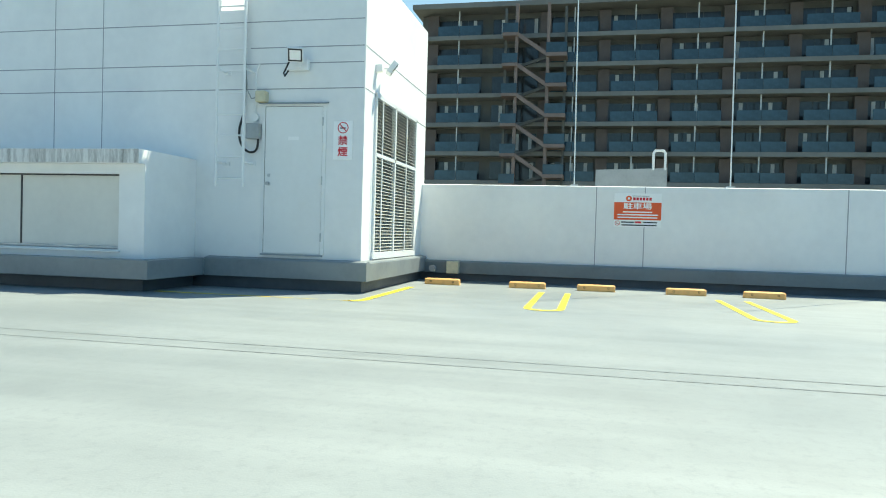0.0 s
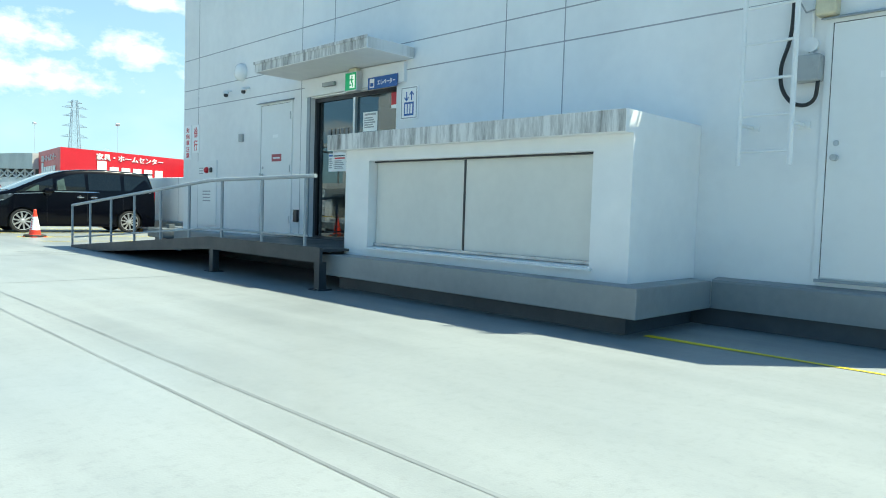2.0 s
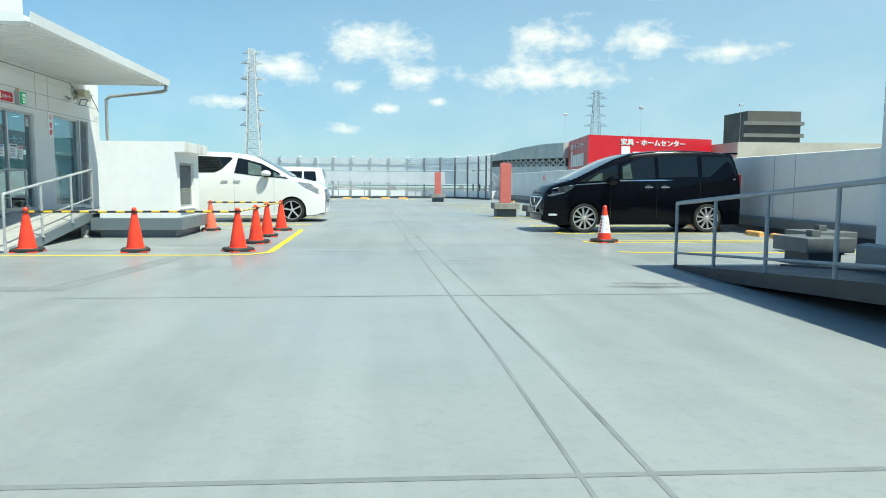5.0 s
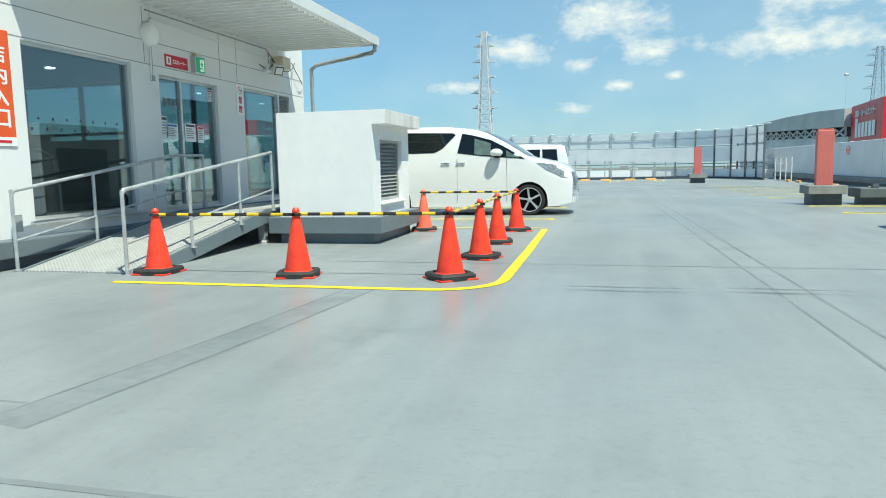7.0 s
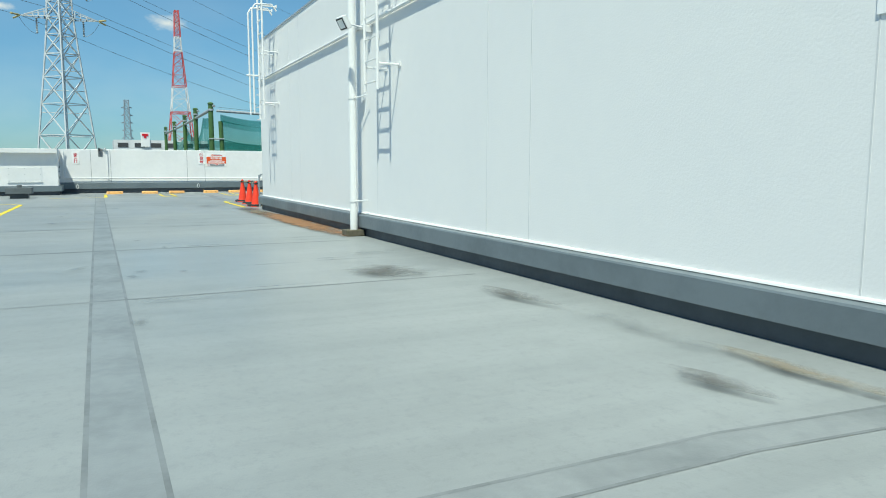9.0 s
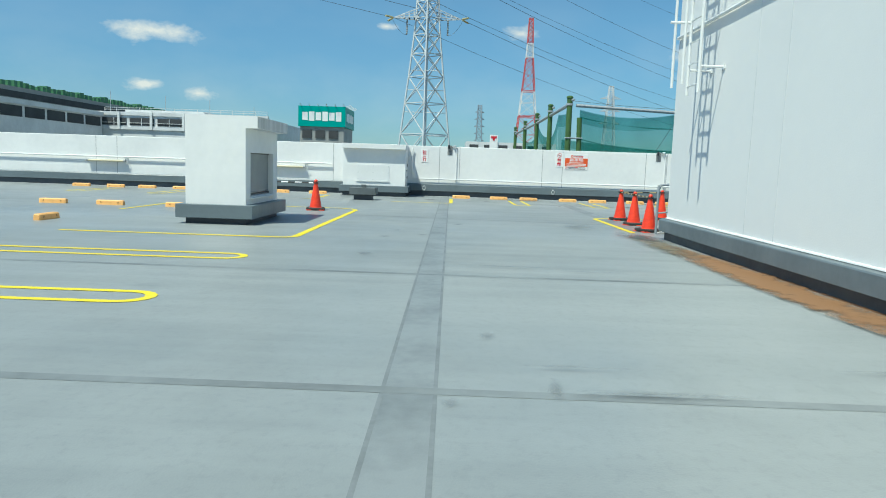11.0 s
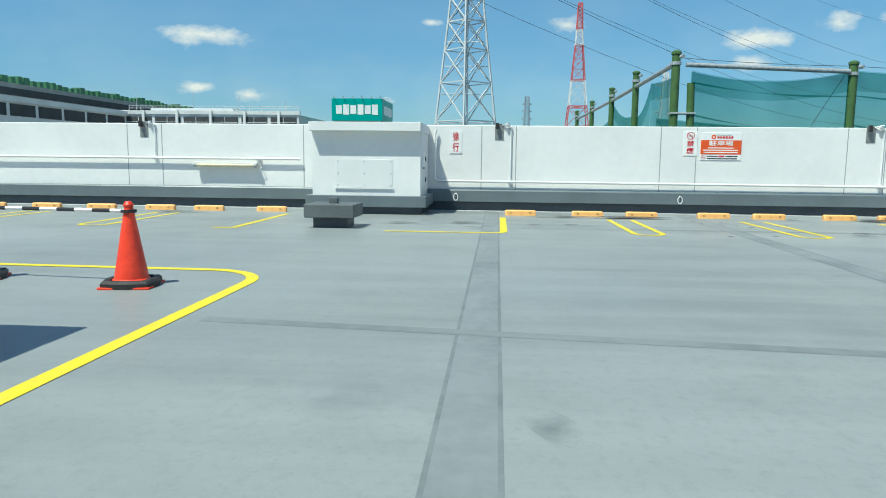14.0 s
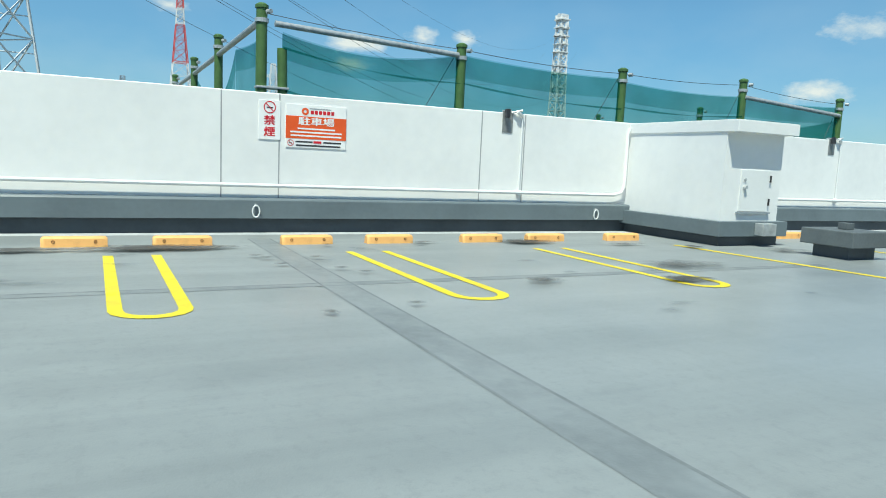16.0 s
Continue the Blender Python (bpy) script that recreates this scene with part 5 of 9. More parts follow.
V = vent_housing("vent_housing", (0, 0, 0), "white vent housing with grey louvre grille on a coated plinth", (1.46, 1.85, 1.90), 0.2, (0.35, 1.45, 0.58, 1.5), (0.15, 0.39), foot=CURB)
fr = part("grille_frame", bx(1.36, 1.40, 0.35, 0.40, 0.58, 1.5), GREYBOX, V)
for y0, y1, z0, z1 in ((1.40, 1.45, 0.58, 1.5), (0.4, 1.4, 0.58, 0.62), (0.4, 1.4, 1.46, 1.5)):
    part("frame_bar", bx(1.36, 1.40, y0, y1, z0, z1), GREYBOX, fr)
b = prism([(0.0, 0.03), (0.006, 0.032), (0.055, -0.03), (0.049, -0.032)], "y", 0, 1.0)
SLAT3 = mesh_of("slat", b, mat("grey_green_slat", (0.30, 0.31, 0.29), 0.45, var=0.06, bump=0.02))
for k in range(15):
    piece("slat", SLAT3, fr, Matrix.Translation((1.335, 0.4, 0.645 + k * 0.055)))
part("back_panel", bx(-0.012, -0.002, 0.30, 1.50, 0.58, 1.5), GREYBOX, V, "grey back panel")
V.matrix_basis = pose(-11.02, 20.76, 0)
WORLD[V] = V.matrix_basis.copy()

V = vent_housing("vent_housing", (0, 0, 0), "white vent housing with closed grey shutter on a coated plinth", (1.02, 2.12, 1.82), 0.2, (0.29, 1.83, 0.46, 1.22), (0.10, 0.33))
part("shutter", bx(0.90, 0.92, 0.30, 1.82, 0.52, 1.215, 0.003), mat("grey_shutter", (0.27, 0.285, 0.285), 0.45, var=0.04, bump=0.03), V, "flat grey shutter panel")
part("shutter_rail", bx(0.88, 0.94, 0.29, 1.83, 0.475, 0.50), BLACKFRAME, V)
part("shutter_rail", bx(0.88, 0.935, 0.29, 1.83, 1.20, 1.22), BLACKFRAME, V)
V.matrix_basis = pose(-29.86, 9.48, 0, 0, 0, 90)
WORLD[V] = V.matrix_basis.copy()


def wall_housing(name, x1, y0, y1, label, side, cap=0.12, top=1.77):
    """A white housing built against the west parapet."""
    ob = thing(name, (x1, (y0 + y1) / 2, 0), label, "vent housing", "housings on the west parapet")
    part("body", bx(-43.64, x1, y0, y1, 0.36, top - 0.17), WHITE, ob)
    part("cap", bx(-43.64, x1 + cap, y0 - 0.02, y1 + (0.06 if side else 0.02), top - 0.17, top, 0.008), WHITE, ob, "flat cap slab")
    part("plinth", bx(-43.64, x1 + 0.11, y0 - 0.12, y1 + 0.12, 0.14, 0.36, 0.008), CURB, ob, "grey coated plinth")
    part("plinth_foot", bx(-43.64, x1 + 0.02, y0 - 0.02, y1 + 0.02, 0, 0.14), CURB_DARK, ob)
    return ob


W1 = wall_housing("wall_housing", -42.15, 10.25, 12.38, "white housing with bolted access panel against the parapet", False, 0.19)
pn = part("access_panel", bx(-42.15, -42.142, 10.72, 11.84, 0.52, 1.06, 0.002), WHITE_SMOOTH, W1, "white bolted access panel")
for y in (10.76, 11.28, 11.80):
    for z in (0.56, 0.79, 1.02):
        part("bolt", rod((-42.142, y, z), (-42.134, y, z), 0.012, n=8), STEEL, pn)
part("panel_sill", bx(-42.15, -42.12, 10.70, 11.86, 0.49, 0.505), WHITE_SMOOTH, W1)
hd = part("hatch_door", bx(-42.95, -42.40, 12.38, 12.392, 0.52, 1.22, 0.002), WHITE_SMOOTH, W1, "white hatch door")
for z in (0.66, 1.08):
    part("hinge", rod((-42.94, 12.40, z - 0.05), (-42.94, 12.40, z + 0.05), 0.012, n=8), BLACKFRAME, hd)
part("knob", rod((-42.48, 12.39, 0.9), (-42.48, 12.43, 0.9), 0.025, n=10), STEEL, hd)

W2 = wall_housing("wall_housing", -41.62, 23.82, 25.0, "white housing with low steel hatch against the parapet", True, 0.20, 1.79)
hd = part("hatch_door", bx(-41.62, -41.608, 24.16, 24.76, 0.50, 1.10, 0.002), WHITE_SMOOTH, W2, "white steel hatch door")
part("hatch_sill", bx(-41.62, -41.58, 24.12, 24.80, 0.47, 0.495), PAINTSTEEL, hd)
for z in (0.64, 0.98):
    part("hinge", rod((-41.60, 24.77, z - 0.05), (-41.60, 24.77, z + 0.05), 0.014, n=8), BLACKFRAME, hd)
part("knob", rod((-41.61, 24.24, 0.85), (-41.56, 24.24, 0.85), 0.028, n=10), STEEL, hd)
part("lock_cylinder", rod((-41.61, 24.24, 0.96), (-41.59, 24.24, 0.96), 0.022, n=10), STEEL, hd)
part("drain_box", bx(-41.51, -41.36, 24.42, 24.70, 0.16, 0.34, 0.01), STEEL, W2, "galvanised box")

# ---- wheel stops ----
b = bmesh.new()
rows = []
for y, k in ((-0.30, 0.82), (-0.285, 0.96), (-0.26, 1.0), (0.26, 1.0), (0.285, 0.96), (0.30, 0.82)):
    rows.append([b.verts.new((u * k, y, w * k if w > 0.01 else w)) for u, w in ((-0.062, 0.0), (-0.056, 0.085), (-0.036, 0.105), (0.036, 0.105), (0.056, 0.085), (0.062, 0.0))])
for p_, q_ in zip(rows, rows[1:]):
    for i in range(6):
        b.faces.new((p_[i], p_[(i + 1) % 6], q_[(i + 1) % 6], q_[i]))
b.faces.new(rows[0]), b.faces.new(rows[-1])
STOP = thing("wheel_stop", (-42.38, 14.33, 0), "weathered orange wheel stop bolted to the deck", "wheel stop", "wheel stops in the bays")
b.transform(WORLD[STOP])
part("block", b, ORANGE, STOP, smooth=True)
for y in (-0.19, 0.19):
    bb = lathe([(0.017, 0.0), (0.017, 0.003), (0.010, 0.003), (0.010, -0.02), (0, -0.02)], 12, WORLD[STOP] @ Matrix.Translation((0.0600, y, 0.055)) @ Matrix.Rotation(radians(86), 4, "Y"))
    # Shade in the bolt hole is put into a darker orange.
    part("bolt_hole", bb, mat("orange_shadowed_recess", (0.30, 0.13, 0.04), 0.7, bump=0) if y < 0 else bpy.data.materials["orange_shadowed_recess"], STOP)
for y in (15.63, 16.66, 18.02, 19.05, 20.35, 21.35, 22.70, 26.3, 27.6, 9.35, 8.05, 7.03, 5.78, 4.6, 3.4, 2.3, 1.1):
    copy_thing(STOP, pose(-42.38, y, 0))
for y in (-0.53, -1.96, -3.07, -4.45, -5.6):
    copy_thing(STOP, pose(2.25, y, 0, 0, 0, 180))
for y in (19.9, 20.9, 22.8, 24.1, 26.0, 33.0, 35.5, 38.4, 41.8, 47.3, 49.3):
    copy_thing(STOP, pose(2.62 if y < 40 else 2.4, y, 0, 0, 0, 180))
for y in (5.1, 6.38, 7.93):
    copy_thing(STOP, pose(-33.6, y, 0))
for x in (-29.7, -27.9, -26.1, -25.0, -23.6, -22.4):
    copy_thing(STOP, pose(x, 7.2, 0, 0, 0, 90))
for x in (-7.75, -6.5, -5.05, -3.8, -9.3, -10.5):
    copy_thing(STOP, pose(x, 56.1, 0, 0, 0, -90))

# ---- cones and bars ----
def cone(name, at, plastic, label, worn=False, turn=0):
    ob = thing(name, at, label, "traffic cone", "traffic cones", turn=turn)
    m = WORLD[ob]
    c = lathe([(0.150, 0.045), (0.148, 0.06), (0.135, 0.07), (0.034, 0.655), (0.040, 0.66), (0.040, 0.675), (0.028, 0.69), (0.022, 0.70), (0.0, 0.702)], 24, m)
    body = part("cone_body", c, plastic, ob, smooth=True)
    f = bx(-0.204, 0.204, -0.204, 0.204, 0.0, 0.018, 0.006)
    f.transform(m)
    part("flange", f, plastic, ob)
    r = bmesh.new()
    prof = [(0.212, 0.004), (0.215, 0.046), (0.195, 0.066), (0.155, 0.066), (0.14, 0.03)]
    oct_ = [45, 80, 100, 135, 170, 190, 225, 260, 280, 315, 350, 10]
    rings = [[r.verts.new((k * min(1.22, 1 / max(abs(math.cos(radians(a))), abs(math.sin(radians(a))))) * math.cos(radians(a)),
                           k * min(1.22, 1 / max(abs(math.cos(radians(a))), abs(math.sin(radians(a))))) * math.sin(radians(a)), z)) for a in oct_] for k, z in prof]
    for p, q in zip(rings, rings[1:] + rings[:1]):
        for i in range(12):
            r.faces.new((p[i], p[(i + 1) % 12], q[(i + 1) % 12], q[i]))
    r.transform(m)
    part("weight_ring", r, RUBBER, ob, "black rubber weight ring")
    return ob


C = cone("traffic_cone", (-11.0, 17.8, 0), CONE, "red-orange traffic cone with black weight ring")
for x, y, a in ((-9.36, 17.77, 12), (-7.78, 17.8, 40), (-7.75, 19.3, -15), (-7.8, 20.9, 5), (-7.77, 22.75, 30), (-34.1, 10.87, 8), (-34.25, 9.4, 20),
                (-34.05, 17.84, 10), (-32.7, 17.8, -20), (-34.65, 18.95, 35), (-31.15, 17.68, 15)):
    copy_thing(C, pose(x, y, 0, 0, 0, a))
cone("traffic_cone", (-9.35, 22.75, 0), CONE_FADED, "sun-faded pale red traffic cone with black weight ring", turn=10)
WC = cone("traffic_cone", (-1.25, 19.35, 0), CONE, "red traffic cone wrapped in a white printed sleeve", turn=20)
part("sleeve", lathe([(0.118, 0.18), (0.063, 0.51), (0.060, 0.51), (0.115, 0.18)], 20, WORLD[WC]), SIGNW, WC, "white sleeve with red print")
for z, lo, hi, tall, mt in [(0.21 + 0.058 * k, -172, -140, 0.020, SIGNR) for k in range(5)] + [(0.26, -100, -72, 0.022, CREAM), (0.37, -100, -72, 0.022, CREAM)]:
    r_ = 0.1195 - (z - 0.18) * 0.167
    bb = lathe([(r_ + 0.003, z - tall), (r_ - 0.003, z + tall)], 60, WORLD[WC])
    far = [v for v in bb.verts if not lo < math.degrees(math.atan2(v.co.y - 19.35, v.co.x + 1.25)) < hi]
    bmesh.ops.delete(bb, geom=far, context="VERTS")
    part("print_bar", bb, mt, WC)


def cone_bar(p, q, z=0.635, mats=(STRIPE_Y, STRIPE_K), n=12, r=0.017, label="yellow and black striped barrier bar between cones"):
    p, q = Vector((*p, z)), Vector((*q, z))
    ob = thing("barrier_bar", tuple((p + q) / 2), label, "barrier bar", "barrier bars between the cones")
    for k in range(n):
        part("stripe", rod(p.lerp(q, k / n), p.lerp(q, (k + 1) / n), r, n=8), mats[k % 2], ob)
    for e in (p, q):
        part("end_loop", lathe([(0.05, -0.012), (0.062, -0.012), (0.062, 0.012), (0.05, 0.012), (0.05, -0.012)], 14, Matrix.Translation(e)), RUBBER, ob)


PTS = [(-11.0, 17.8), (-9.36, 17.77), (-7.78, 17.8), (-7.75, 19.3), (-7.8, 20.9), (-7.77, 22.75), (-9.35, 22.75)]
for k, (p, q) in enumerate(zip(PTS, PTS[1:])):
    if k in (2, 3, 4):
        cone_bar(p, q, 0.63 + 0.004 * k, (BAMBOO, STRIPE_Y), 8, 0.016, "faded striped barrier bar between cones")
    else:
        cone_bar(p, q, 0.63 + 0.004 * k)
cone_bar((-34.1, 10.87), (-34.25, 9.4), 0.62, (SIGNW, STRIPE_K), 9, 0.016, "black and white striped barrier bar between cones")
cone_bar((-34.05, 17.84), (-32.7, 17.8), 0.63, (BAMBOO, CABLE), 8, 0.014, "faded striped barrier bar between cones")
cone_bar((-32.7, 17.8), (-31.15, 17.68), 0.634, (BAMBOO, CABLE), 8, 0.014, "faded striped barrier bar between cones")
cone_bar((-34.05, 17.84), (-34.65, 18.95), 0.638, (BAMBOO, CABLE), 6, 0.014, "faded striped barrier bar between cones")

# ramp and rail behind the west end of the hall
RW = thing("west_ramp", (-31.2, 19.4, 0), "low grey ramp with dull steel handrail at the hall's west end", "ramp")
part("ramp_plate", prism([(17.75, 0.0), (17.75, 0.015), (20.6, 0.42), (22.4, 0.42), (22.4, 0.38), (20.6, 0.38)], "x", -32.0, -30.72), CHECKER, RW)
x = -30.68
for y in (17.68, 19.0, 20.4, 22.0):
    z = max(0, min(0.42, (y - 17.75) * 0.147))
    part("rail_post", rod((x, y, z), (x, y, z + 0.88), 0.022, n=10), PAINTSTEEL, RW)
part("top_rail", tube([(x, 17.68, 0.8), (x, 17.72, 0.88), (x, 20.5, 1.30), (x, 22.0, 1.30)], 0.024), PAINTSTEEL, RW, smooth=True)
part("low_rail", tube([(x, 17.68, 0.38), (x, 20.5, 0.78), (x, 22.0, 0.78)], 0.015), PAINTSTEEL, RW, smooth=True)


# ---- concrete duct blocks ----
def duct_block(at, turn=0, label="square slate grey coated duct block with overhanging lid", knob=True, s=(0.50, 0.54, 0.40), name="duct_block"):
    ob = thing(name, at, label, "duct block", "duct blocks on the deck", turn=turn)
    m = WORLD[ob]
    sx, sy, h = s
    for nm, bm, mt in (("base", bx(-sx / 2, sx / 2, -sy / 2, sy / 2, 0, h * 0.42), CURB_DARK), ("lid", bx(-sx / 2 - 0.12, sx / 2 + 0.12, -sy / 2 - 0.12, sy / 2 + 0.12, h * 0.40, h * 0.92, 0.012), SLATEBLOCK)):
        bm.transform(m)
        part(nm, bm, mt, ob)
    if knob:
        k = bx(-0.07, 0.07, -0.07, 0.07, h * 0.92, h * 0.92 + 0.09, 0.008)
        k.transform(m)
        part("cap_knob", k, SLATEBLOCK, ob)
    return ob


DB = duct_block((-39.5, 11.3, 0))
for x, y, a in ((-40.35, 24.75, 0), (0.7, 15.9, 3), (1.6, 17.1, 0), (-39.0, 26.5, 4)):
    copy_thing(DB, pose(x, y, 0, 0, 0, a))

duct_block((-0.13, 29.85, 0), s=(0.66, 0.66, 0.42))


def marker_pillar(at, label="faded red panel pillar on a grey concrete block"):
    ob = thing("marker_pillar", at, label, "pillar", "red pillars along the lane")
    m = WORLD[ob]
    for nm, bm, mt in (("base", bx(-0.33, 0.33, -0.32, 0.32, 0, 0.27), CURB_DARK), ("lid", bx(-0.42, 0.42, -0.42, 0.42, 0.26, 0.46, 0.012), CONCRETE),
                       ("panel", bx(-0.185, 0.185, -0.09, 0.09, 0.46, 1.76, 0.012), PINK), ("top_cap", bx(-0.17, 0.17, -0.07, 0.07, 1.76, 1.80, 0.006), PINK)):
        bm.transform(m)
        part(nm, bm, mt, ob)
    return ob


MP = marker_pillar((-1.27, 29.8, 0))
copy_thing(MP, pose(-1.95, 48.8, 0))


# ---- signs ----
def vertical_words(put, text, x, top, w, h, material, gap=1.0):
    k = h / len(text)
    for i, ch in enumerate(text):
        b = fit_words(ch, w, k * 0.84)
        b.transform(Matrix.Translation((x, top - k * (i + 0.5), 0)))
        put("character", b, material)


def smoke_sign(at, facing, w=0.285, h=0.54, label="white no-smoking sign with red characters"):
    ob, put = sign("no_smoking_sign", at, facing, w, h, label, group="notice signs")
    no_smoking(put, 0, h * 0.32, w * 0.28)
    vertical_words(put, "禁煙", 0, h * 0.14, w * 0.52, h * 0.58, SIGNR)


def slow_sign(at, facing, w=0.25, h=0.50, text="徐行", label="white slow-down sign with red characters"):
    ob, put = sign("slow_sign", at, facing, w, h, label, group="notice signs")
    vertical_words(put, text, 0, h * 0.46, w * 0.52, h * 0.92, SIGNR)


def parking_sign(at, facing, w=0.80, h=0.57):
    ob, put = sign("parking_sign", at, facing, w, h, "white and orange-red car-park notice board", group="notice signs")
    put("orange_field", rect(0, -h * 0.03, w, h * 0.52), SIGNO)
    b = fit_words("駐車場", w * 0.60, h * 0.19)
    b.transform(Matrix.Translation((0, h * 0.12, 0)))
    put("lettering", b, SIGNW, lift=0.002)
    for i, k in enumerate((0.62, 0.86, 0.84)):
        put("print_line", rect(0, -h * 0.055 - i * h * 0.082, w * k, h * 0.036), SIGNW, lift=0.002)
    for i in range(6):
        put("brand_bar", rect(-w * 0.075 + i * w * 0.068, h * 0.335, w * 0.050, h * 0.085), SIGNR)
    put("brand_mark", ring(-w * 0.19, h * 0.345, h * 0.085, h * 0.05), SIGNO)
    put("print_line", rect(w * 0.06, h * 0.42, w * 0.36, h * 0.02), SIGNG)
    no_smoking(put, -w * 0.42, -h * 0.395, h * 0.075)
    put("print_line", rect(-w * 0.20, -h * 0.36, w * 0.28, h * 0.036), SIGNK)
    put("red_words", rect(w * 0.02, -h * 0.36, w * 0.13, h * 0.055), SIGNR, lift=0.001)
    put("print_line", rect(w * 0.27, -h * 0.36, w * 0.30, h * 0.036), SIGNK)
    put("print_line", rect(w * 0.04, -h * 0.445, w * 0.74, h * 0.036), SIGNK)


smoke_sign((0, 0.466, 2.13), "-x")
slow_sign((0, 13.14, 2.245), "-x", 0.29, 0.55)
slow_sign((0, 13.49, 2.185), "-x", 0.28, 0.68, "対向車注意", "white oncoming-cars warning sign with red characters")
parking_sign((3.42, -3.74, 1.365), "-x", 0.80, 0.59)
slow_sign((-43.65, 12.97, 1.45), "+x", 0.26, 0.49)
smoke_sign((-43.65, 17.85, 1.455), "+x", 0.28, 0.50)
parking_sign((-43.65, 18.47, 1.40), "+x", 0.82, 0.56)
slow_sign((-13.65, 17.58, 2.22), "-y", 0.33, 0.62)
slow_sign((-13.22, 17.58, 2.16), "-y", 0.29, 0.70, "対向車注意", "white oncoming-cars warning sign with red characters")
smoke_sign((-22.6, 17.58, 2.13), "-y", 0.26, 0.58)
smoke_sign((BX, 23.26, 2.38), "+x", 0.24, 0.56, "white no-smoking sign beside the glass door")
parking_sign((3.42, 43.8, 1.45), "-x", 0.5, 0.45)

ob, put = sign("shop_entrance_sign", (BX, 17.925, 2.06), "+x", 0.33, 1.30, "orange-red vertical shop entrance banner with white characters", SIGNO)
vertical_words(put, "店内入口", 0, 0.50, 0.20, 0.96, SIGNW)
put("white_foot", rect(0, -0.60, 0.33, 0.10), SIGNW)
put("brand_bar", rect(0, -0.60, 0.18, 0.03), SIGNR, lift=0.003)

ob, put = sign("escalator_sign", (BX, 21.33, 2.80), "+x", 0.60, 0.19, "red escalator sign with white lettering", SIGNR)
b = fit_words("エスカレーター", 0.36, 0.07)
b.transform(Matrix.Translation((0.07, 0, 0)))
put("lettering", b, SIGNW)
put("pictogram", rect(-0.21, 0, 0.12, 0.12), SIGNW)
put("pictogram_step", rect(-0.21, 0, 0.03, 0.08), SIGNR, lift=0.003)

ob, put = sign("elevator_sign", (-0.06, 7.33, 2.735), "-x", 0.63, 0.165, "blue elevator sign with white lettering", SIGNB)
b = fit_words("エレベーター", 0.38, 0.07)
b.transform(Matrix.Translation((0.09, 0, 0)))
put("lettering", b, SIGNW)
put("pictogram", rect(-0.22, 0, 0.10, 0.125), SIGNW)
put("pictogram_bar", rect(-0.22, -0.02, 0.07, 0.05), SIGNB, lift=0.003)

ob, put = sign("lift_pictogram_sign", (0, 6.825, 2.41), "-x", 0.36, 0.44, "white lift pictogram sign in grey frame")
for x0, y0, w_, h_ in ((0, 0.20, 0.31, 0.012), (0, -0.20, 0.31, 0.012), (-0.15, 0, 0.012, 0.40), (0.15, 0, 0.012, 0.40)):
    put("frame_line", rect(x0, y0, w_, h_), SIGNG)
put("car_box", rect(0, -0.08, 0.19, 0.18), SIGNB)
for dx in (-0.055, 0, 0.055):
    put("figure_bar", rect(dx, -0.08, 0.035, 0.13), SIGNW, lift=0.003)
for dx, s in ((-0.05, -1), (0.05, 1)):
    put("arrow_stem", rect(dx, 0.09, 0.018, 0.11), SIGNB)
    for t in (-1, 1):
        bb = rect(0, 0, 0.06, 0.016)
        bb.transform(Matrix.Translation((dx + t * 0.02, 0.09 + s * 0.035, 0)) @ Matrix.Rotation(radians(-t * s * 45), 4, "Z"))
        put("arrow_head", bb, SIGNB, lift=0.001)


def exit_sign(at, facing):
    m = frame_of(at, facing) @ Matrix.Diagonal((0.82, 0.82, 1, 1))
    ob = thing("exit_sign", (0, 0, 0), "lit green emergency exit box sign", "exit sign")
    ob.matrix_basis = m
    WORLD[ob] = m.copy()
    for nm, bm, mt in (("case", bx(-0.17, 0.17, -0.17, 0.17, 0.0, 0.10, 0.008), ALU), ("face", bx(-0.15, 0.15, -0.15, 0.15, 0.10, 0.104), GREENGLOW),
                       ("doorway", bx(-0.02, 0.12, -0.12, 0.11, 0.104, 0.106), WHITEGLOW), ("figure_bar", bx(0.02, 0.06, -0.03, 0.05, 0.106, 0.108), GREENGLOW), ("figure_bar", bx(-0.03, 0.03, -0.08, -0.05, 0.106, 0.108), GREENGLOW), ("figure_bar", bx(0.055, 0.08, -0.10, -0.02, 0.106, 0.108), GREENGLOW), ("figure_bar", bx(0.03, 0.06, 0.06, 0.09, 0.106, 0.108), GREENGLOW),
                       ("figure_bar", bx(-0.02, 0.09, 0.015, 0.035, 0.1065, 0.1085), GREENGLOW), ("bracket", bx(-0.10, 0.10, 0.17, 0.23, 0.0, 0.08), CREAM)):
        bm.transform(m)
        part(nm, bm, mt, ob)


exit_sign((-0.06, 7.93, 2.79), "-x")
exit_sign((BX, 21.86, 2.82), "+x")

# sheets stuck inside the entrance panes
for y, z, w_, h_, top in ((8.76, 1.965, 0.12, 0.23, SIGNK), (8.54, 1.90, 0.32, 0.24, SIGNB), (8.27, 1.84, 0.22, 0.32, SIGNR), (8.52, 1.645, 0.32, 0.23, SIGNR), (8.745, 1.67, 0.12, 0.28, SIGNB),
                          (7.80, 2.24, 0.33, 0.28, SIGNG), (7.86, 1.45, 0.16, 0.2, SIGNG)):
    ob, put = sign("notice_sheet", (0.113, y, z), "-x", w_, h_, "white printed notice sheet stuck to the glass", thick=0.002, group="notice sheets", category="notice")
    put("heading_bar", rect(0, h_ * 0.38, w_ * 0.8, h_ * 0.10), top)
    lines_of_print(put, 0, h_ * 0.2, w_ * 0.8, 5, h_ * 0.12, SIGNG)
